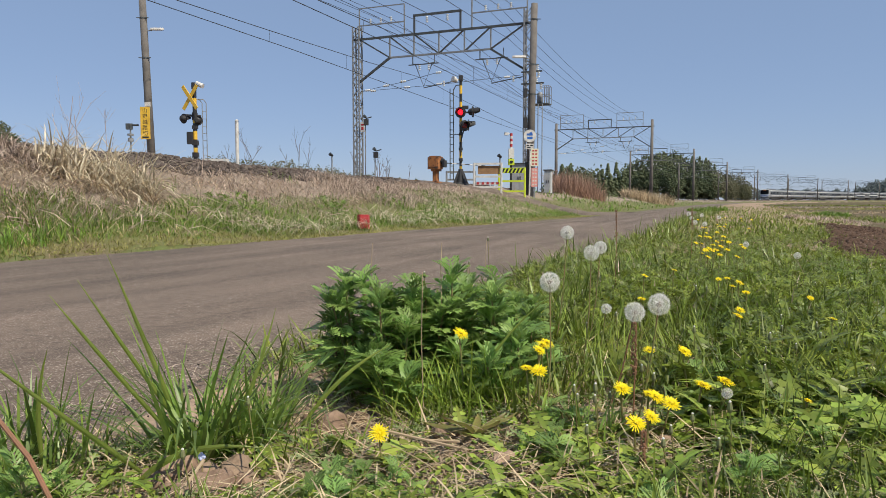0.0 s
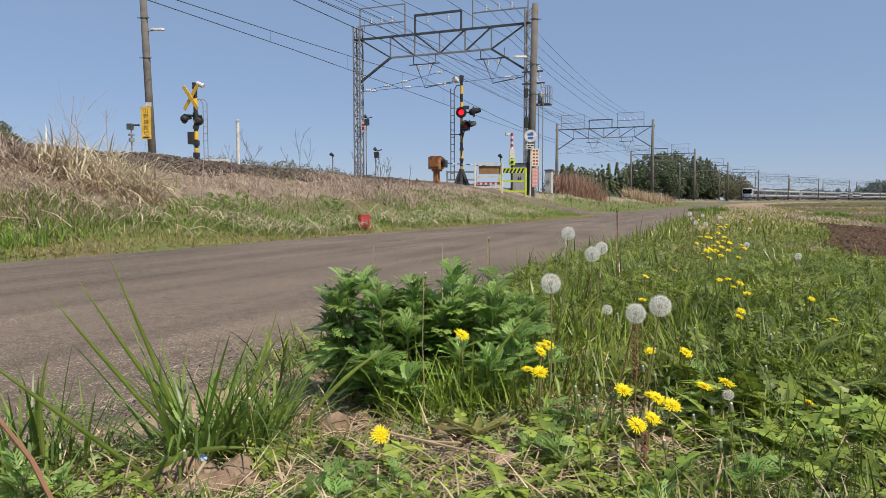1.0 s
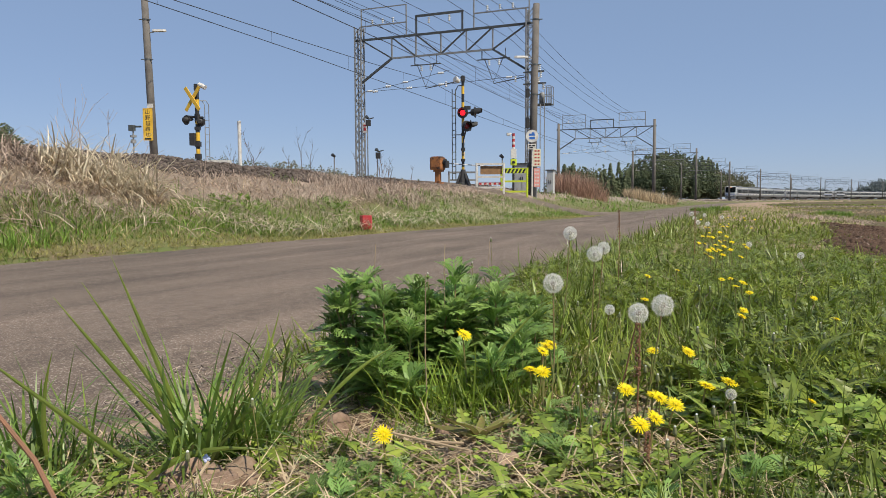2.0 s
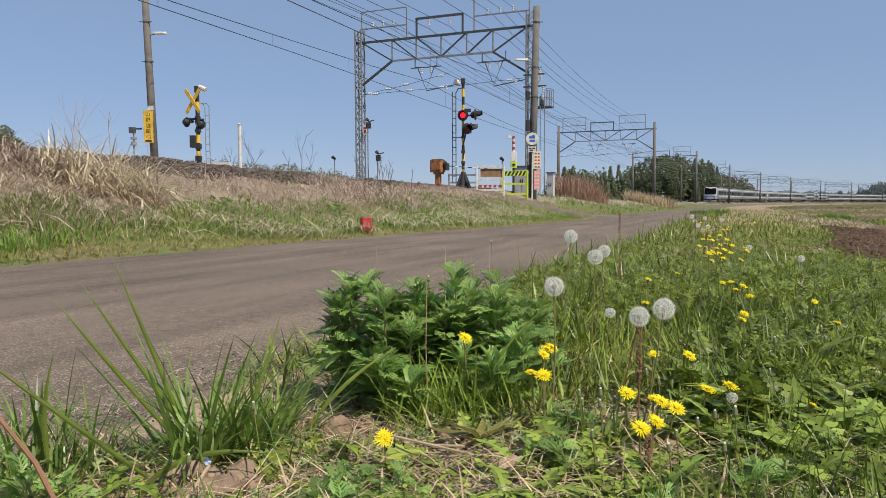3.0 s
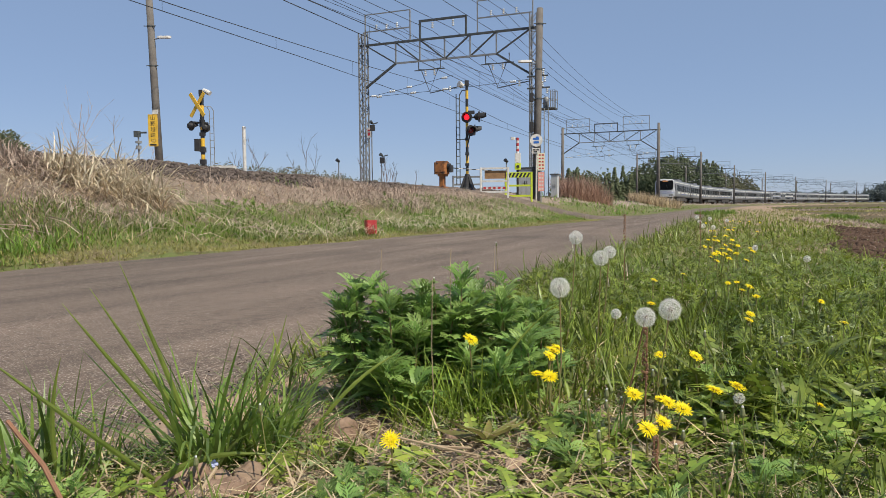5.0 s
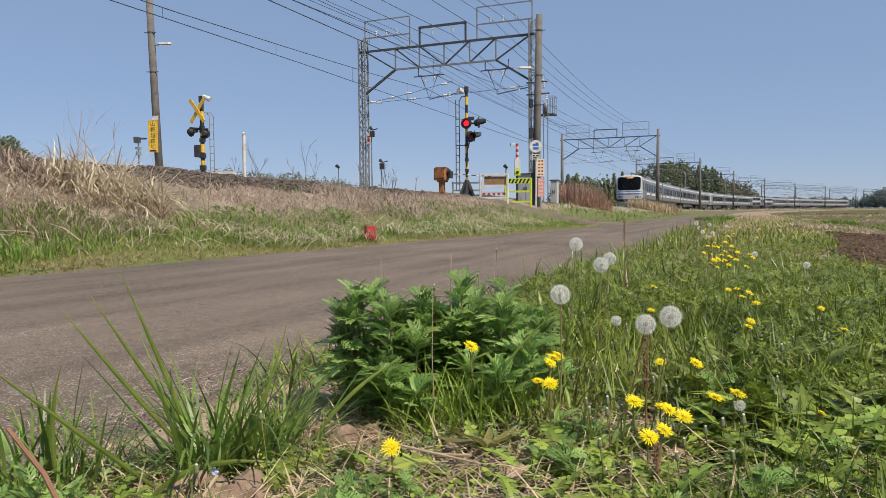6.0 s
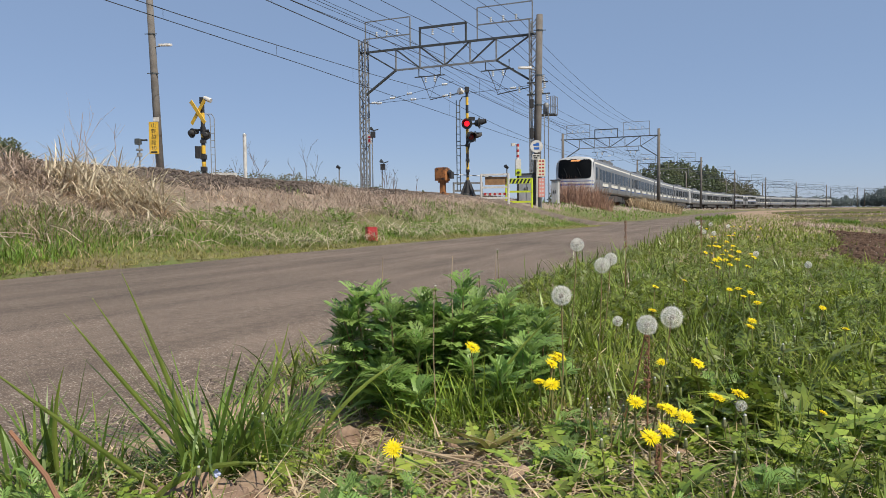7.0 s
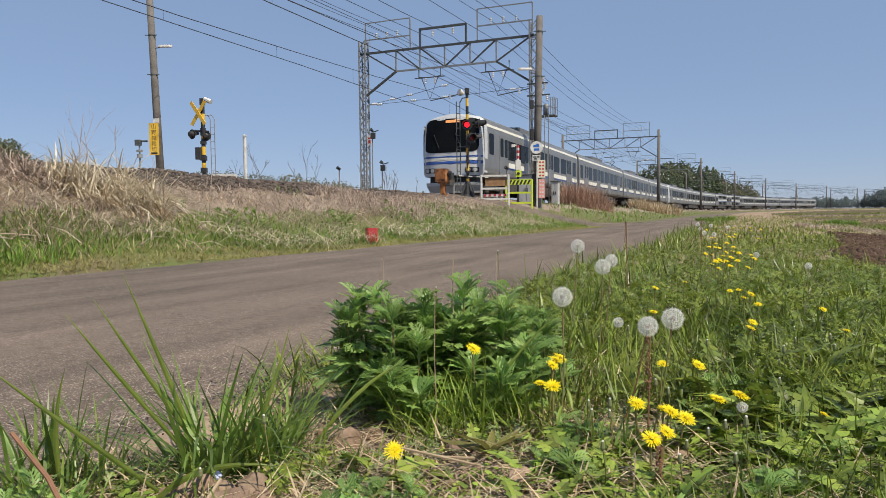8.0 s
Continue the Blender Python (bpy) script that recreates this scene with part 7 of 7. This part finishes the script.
grass("road_edge_grass", R, band(26000, 2.5, 25, 0.0, 0.75), (0.03, 0.09), (0.006, 0.013), DRY_GRASS, "short yellowish grass along the road", lean=(0.2, 1.3))
grass("road_edge_grass", R, band(9000, 2.5, 25, 0.5, 1.3), (0.05, 0.14), (0.006, 0.013), BANK_GREEN, "short green grass along the road", lean=(0.0, 0.9))
grass("road_edge_straw", R, band(18000, 2.5, 25, -0.04, 1.1), (0.05, 0.16), (0.004, 0.009), STRAW, "cut straw along the road", lean=(1.0, 1.6), bends=(0, 1))
grass("ramp_grass", R, band(1500, 17, 23.2, 2.2, 3.4), (0.08, 0.24), (0.008, 0.018), BANK_GREEN, "tall grass beside the crossing ramp", lean=(0.0, 0.7))
grass("ramp_straw", R, band(13000, 15, 23.4, 2.2, 4.6), (0.10, 0.30), (0.006, 0.014), STRAW_GREY, "dead grass beside the crossing ramp", lean=(0.2, 1.3), bends=(1, 2, 3))
grass("bank_straw", R, sample(R, 60000, 12.0, 30.0, lambda x, y, s, q: (q > -8.95) & (q < -7.2) & (s < 22.3), 0.5), (0.10, 0.34), (0.008, 0.018), STRAW_GREY, "matted grey-brown dead grass on the bank", lean=(0.2, 1.4), bends=(1, 2, 3))
grass("bank_grass", R, sample(R, 26000, 12.0, 32.0, lambda x, y, s, q: (q > -7.0) & (q < road_far_edge(s) - 0.4) & (s > 12) & off_ramp(s, q) & (smooth_noise(x, y, 1.2, 19) > 0.05), 0.5), (0.08, 0.28), (0.008, 0.018), BANK_GREEN, "green grass on the bank near the crossing", lean=(0, 0.6))
grass("bank_grass", R, band(26000, -16, 4.5, 0.0, 2.2), (0.05, 0.2), (0.006, 0.014), BANK_GREEN, "green grass at the foot of the bank", lean=(0, 0.9))
grass("bank_straw", R, band(22000, -16, 5.0, 1.4, 3.1), (0.1, 0.35), (0.006, 0.014), STRAW_GREY, "dead grass on the bank", lean=(0.2, 1.4), bends=(1, 2, 3))
clump("reed_clump", -4.85, 10.0, 0.8, 0.6, 900, (0.45, 1.1), (0.014, 0.030), PALE_STRAW, "tall tan dead reeds on the bank", lean=(-0.2, 1.2), bends=(2, 3))
clump("reed_clump", -4.75, 9.9, 0.9, 0.6, 600, (0.3, 0.9), (0.010, 0.022), STRAW, "tan dead reeds on the bank", lean=(0.2, 1.4), bends=(2, 3))
clump("reed_clump", -6.0, 9.6, 0.9, 0.7, 1300, (0.3, 0.6), (0.010, 0.024), STRAW_GREY, "grey dead reeds on the bank", lean=(0.0, 1.3), bends=(2, 3))
grass("bank_straw", R, sample(R, 60000, 6.0, 26.0, lambda x, y, s, q: (q > -8.6) & (q < -6.9 + 0.3 * np.sin(s * 1.3)) & (s < 23) & (smooth_noise(x, y, 0.9, 23) > -0.25), 0.7), (0.08, 0.3), (0.005, 0.012), STRAW_GREY, "matted straw over the bank grass", lean=(0.8, 1.5), bends=(0, 1, 2), sink=-0.09)
clump("reed_clump", -1.9, 16.2, 1.3, 1.0, 900, (0.25, 0.55), (0.006, 0.014), STRAW_GREY, "grey dead reeds on the bank", bends=(1, 2, 3))
clump("red_weeds", 7.4, 41.5, 1.4, 1.6, 2600, (0.7, 1.95), (0.012, 0.03), REED_RED, "reddish brown dead weed thicket beside the track", bends=(0, 1))
clump("red_weeds", 8.6, 42.5, 0.9, 1.2, 900, (0.5, 1.3), (0.012, 0.03), REED_RED, "reddish brown dead weed thicket beside the track", bends=(0, 1))
clump("pale_reeds", 18.6, 66.0, 2.3, 3.0, 2200, (0.7, 1.4), (0.02, 0.05), STRAW, "pale dead reeds beside the track", bends=(0, 1))
clump("green_bush", 12.3, 33.5, 0.9, 0.9, 900, (0.15, 0.4), (0.02, 0.045), BANK_GREEN, "low green grass mound on the verge")
clump("field_bush", 17.3, 32.0, 0.8, 0.5, 700, (0.15, 0.35), (0.015, 0.03), BANK_GREEN, "low green tussock in the field")


for x, y, w in ((-3.9, 9.0, 0.5), (-2.5, 10.4, 0.6), (-2.1, 10.8, 0.5), (-0.65, 14.0, 0.7), (-0.3, 14.6, 0.6), (-4.5, 8.4, 0.4), (-5.2, 8.6, 0.5), (0.6, 18.0, 0.8), (-1.6, 12.0, 0.5), (1.6, 19.5, 0.7), (-1.1, 13.6, 0.6), (0.2, 15.8, 0.7), (1.0, 17.0, 0.8), (0.9, 20.6, 0.9), (2.2, 21.0, 0.8), (-3.0, 9.9, 0.5), (-0.1, 16.8, 0.6)):
    a, r = R.uniform(0, 6.283, 110), np.sqrt(R.uniform(0, 1, 110))
    pp = np.stack([x + w * r * np.cos(a), y + 0.6 * w * r * np.sin(a), np.zeros(110)], 1)
    pp[:, 2] = height(pp[:, 0], pp[:, 1])
    grass("straw_pile", R, pp, (0.25, 0.7), (0.008, 0.016), PALE_STRAW, "bleached straw stalks lying on the bank", lean=(1.0, 1.6), bends=(0, 1, 2), sink=-0.12, category="straw")
for x, y, n in ((-3.35, 11.0, 40), (-3.1, 11.3, 30), (-2.0, 13.0, 70), (-1.2, 15.5, 50), (-0.2, 17.0, 40)):
    a, r = R.uniform(0, 6.283, n), 0.35 * np.sqrt(R.uniform(0, 1, n))
    pp = np.stack([x + r * np.cos(a), y + r * np.sin(a), np.zeros(n)], 1)
    pp[:, 2] = height(pp[:, 0], pp[:, 1])
    leaves("bank_shoots", R, pp, SMALL_CUT, (0.06, 0.12), BANK_GREEN, "leafy green shoots on the bank", pitch=(-1.3, -0.2), lift=(0.0, 0.28))


def weed_stalk(x, y, h, forks, mat, label, r=0.007):
    """A leafless branching stalk."""
    g = Geo()
    base = Vector((x, y, on_ground(x, y) - 0.02))

    def grow(p, d, length, rad, depth):
        q = p + d * length
        mid = p.lerp(q, 0.5) + Vector((R.uniform(-1, 1), R.uniform(-1, 1), 0)) * length * 0.04
        g.tube([p, mid, q], [rad, rad * 0.85, rad * 0.6], 5)
        if depth:
            for _ in range(R.randint(2, 4)):
                nd = (d + Vector((R.uniform(-0.7, 0.7), R.uniform(-0.7, 0.7), R.uniform(0, 0.35)))).normalized()
                grow(p.lerp(q, R.uniform(0.45, 1.0)), nd, length * R.uniform(0.4, 0.65), rad * 0.55, depth - 1)
    grow(base, Vector((R.uniform(-0.12, 0.12), R.uniform(-0.1, 0.1), 1)).normalized(), h * 0.6, r, forks)
    single("weed_stalk", g, mat, label, "dead stalk", "leafless stalks on the bank")


for x, y, h in ((-5.25, 10.0, 1.75), (-4.95, 9.8, 1.5), (-5.1, 9.6, 1.2), (-4.6, 9.9, 1.3), (-4.35, 10.2, 0.95), (-3.6, 10.6, 0.8)):
    weed_stalk(x, y, h, 2, STRAW_GREY, "tall thin dead weed stalk on the bank", 0.0055)
for x, y, h in ((-4.0, 19.5, 1.55), (-3.75, 19.7, 1.2), (-4.2, 19.2, 0.9), (-2.7, 21.5, 0.8), (-1.75, 19.0, 0.9), (-1.45, 18.0, 0.7), (-1.0, 20.0, 0.75)):
    weed_stalk(x, y, h, 2, TWIG, "leafless dark weed stalk on the bank", 0.008)
for x, y, h in ((-8.4, 31.5, 2.6), (-8.8, 32.0, 2.2), (-3.3, 38.0, 2.6), (-3.0, 37.6, 2.0), (-9.4, 31.0, 2.0)):
    weed_stalk(x, y, h, 3, TWIG, "bare shrub beside the railway", 0.02)

g = Geo()
for _ in range(260):
    s, q = R.uniform(0, 22), R.uniform(-8.0, -6.1)
    p = along(s, q)
    a, ln = R.uniform(0, 6.28), R.uniform(0.12, 0.5)
    e = p + Vector((math.cos(a), math.sin(a), 0)) * ln
    z0, z1 = on_ground(p.x, p.y, 0.06 + R.uniform(0, 0.12)), on_ground(e.x, e.y, 0.06 + R.uniform(0, 0.14))
    mid = (p + e) / 2
    g.tube([(p.x, p.y, z0), (mid.x, mid.y, (z0 + z1) / 2 + R.uniform(0.0, 0.08)), (e.x, e.y, z1)], R.uniform(0.003, 0.0055), 5)
single("fallen_canes", g, STRAW_GREY, "pale dead canes lying on the bank grass", "dead canes", kind="stuff")

pp = sample(R, 60000, 6.0, 36.0, lambda x, y, s, q: (q < -8.85 + 0.2 * np.sin(s * 2)) & (q > -11.2) & ~((s > 20.5) & (s < 26)))
sz = R.uniform(0.025, 0.06, len(pp)) * (1 + 0.3 * (pp[:, 1] > 15))
scatter("ballast_stones", rock_proto(2), transforms(pp + np.array([0, 0, 0.01]), R.uniform(0, 6.28, len(pp)), R.uniform(-.5, .5, len(pp)), R.uniform(-.5, .5, len(pp)), sz, sz, sz), STONE, "grey-brown crushed stone ballast", "ballast")


motions()
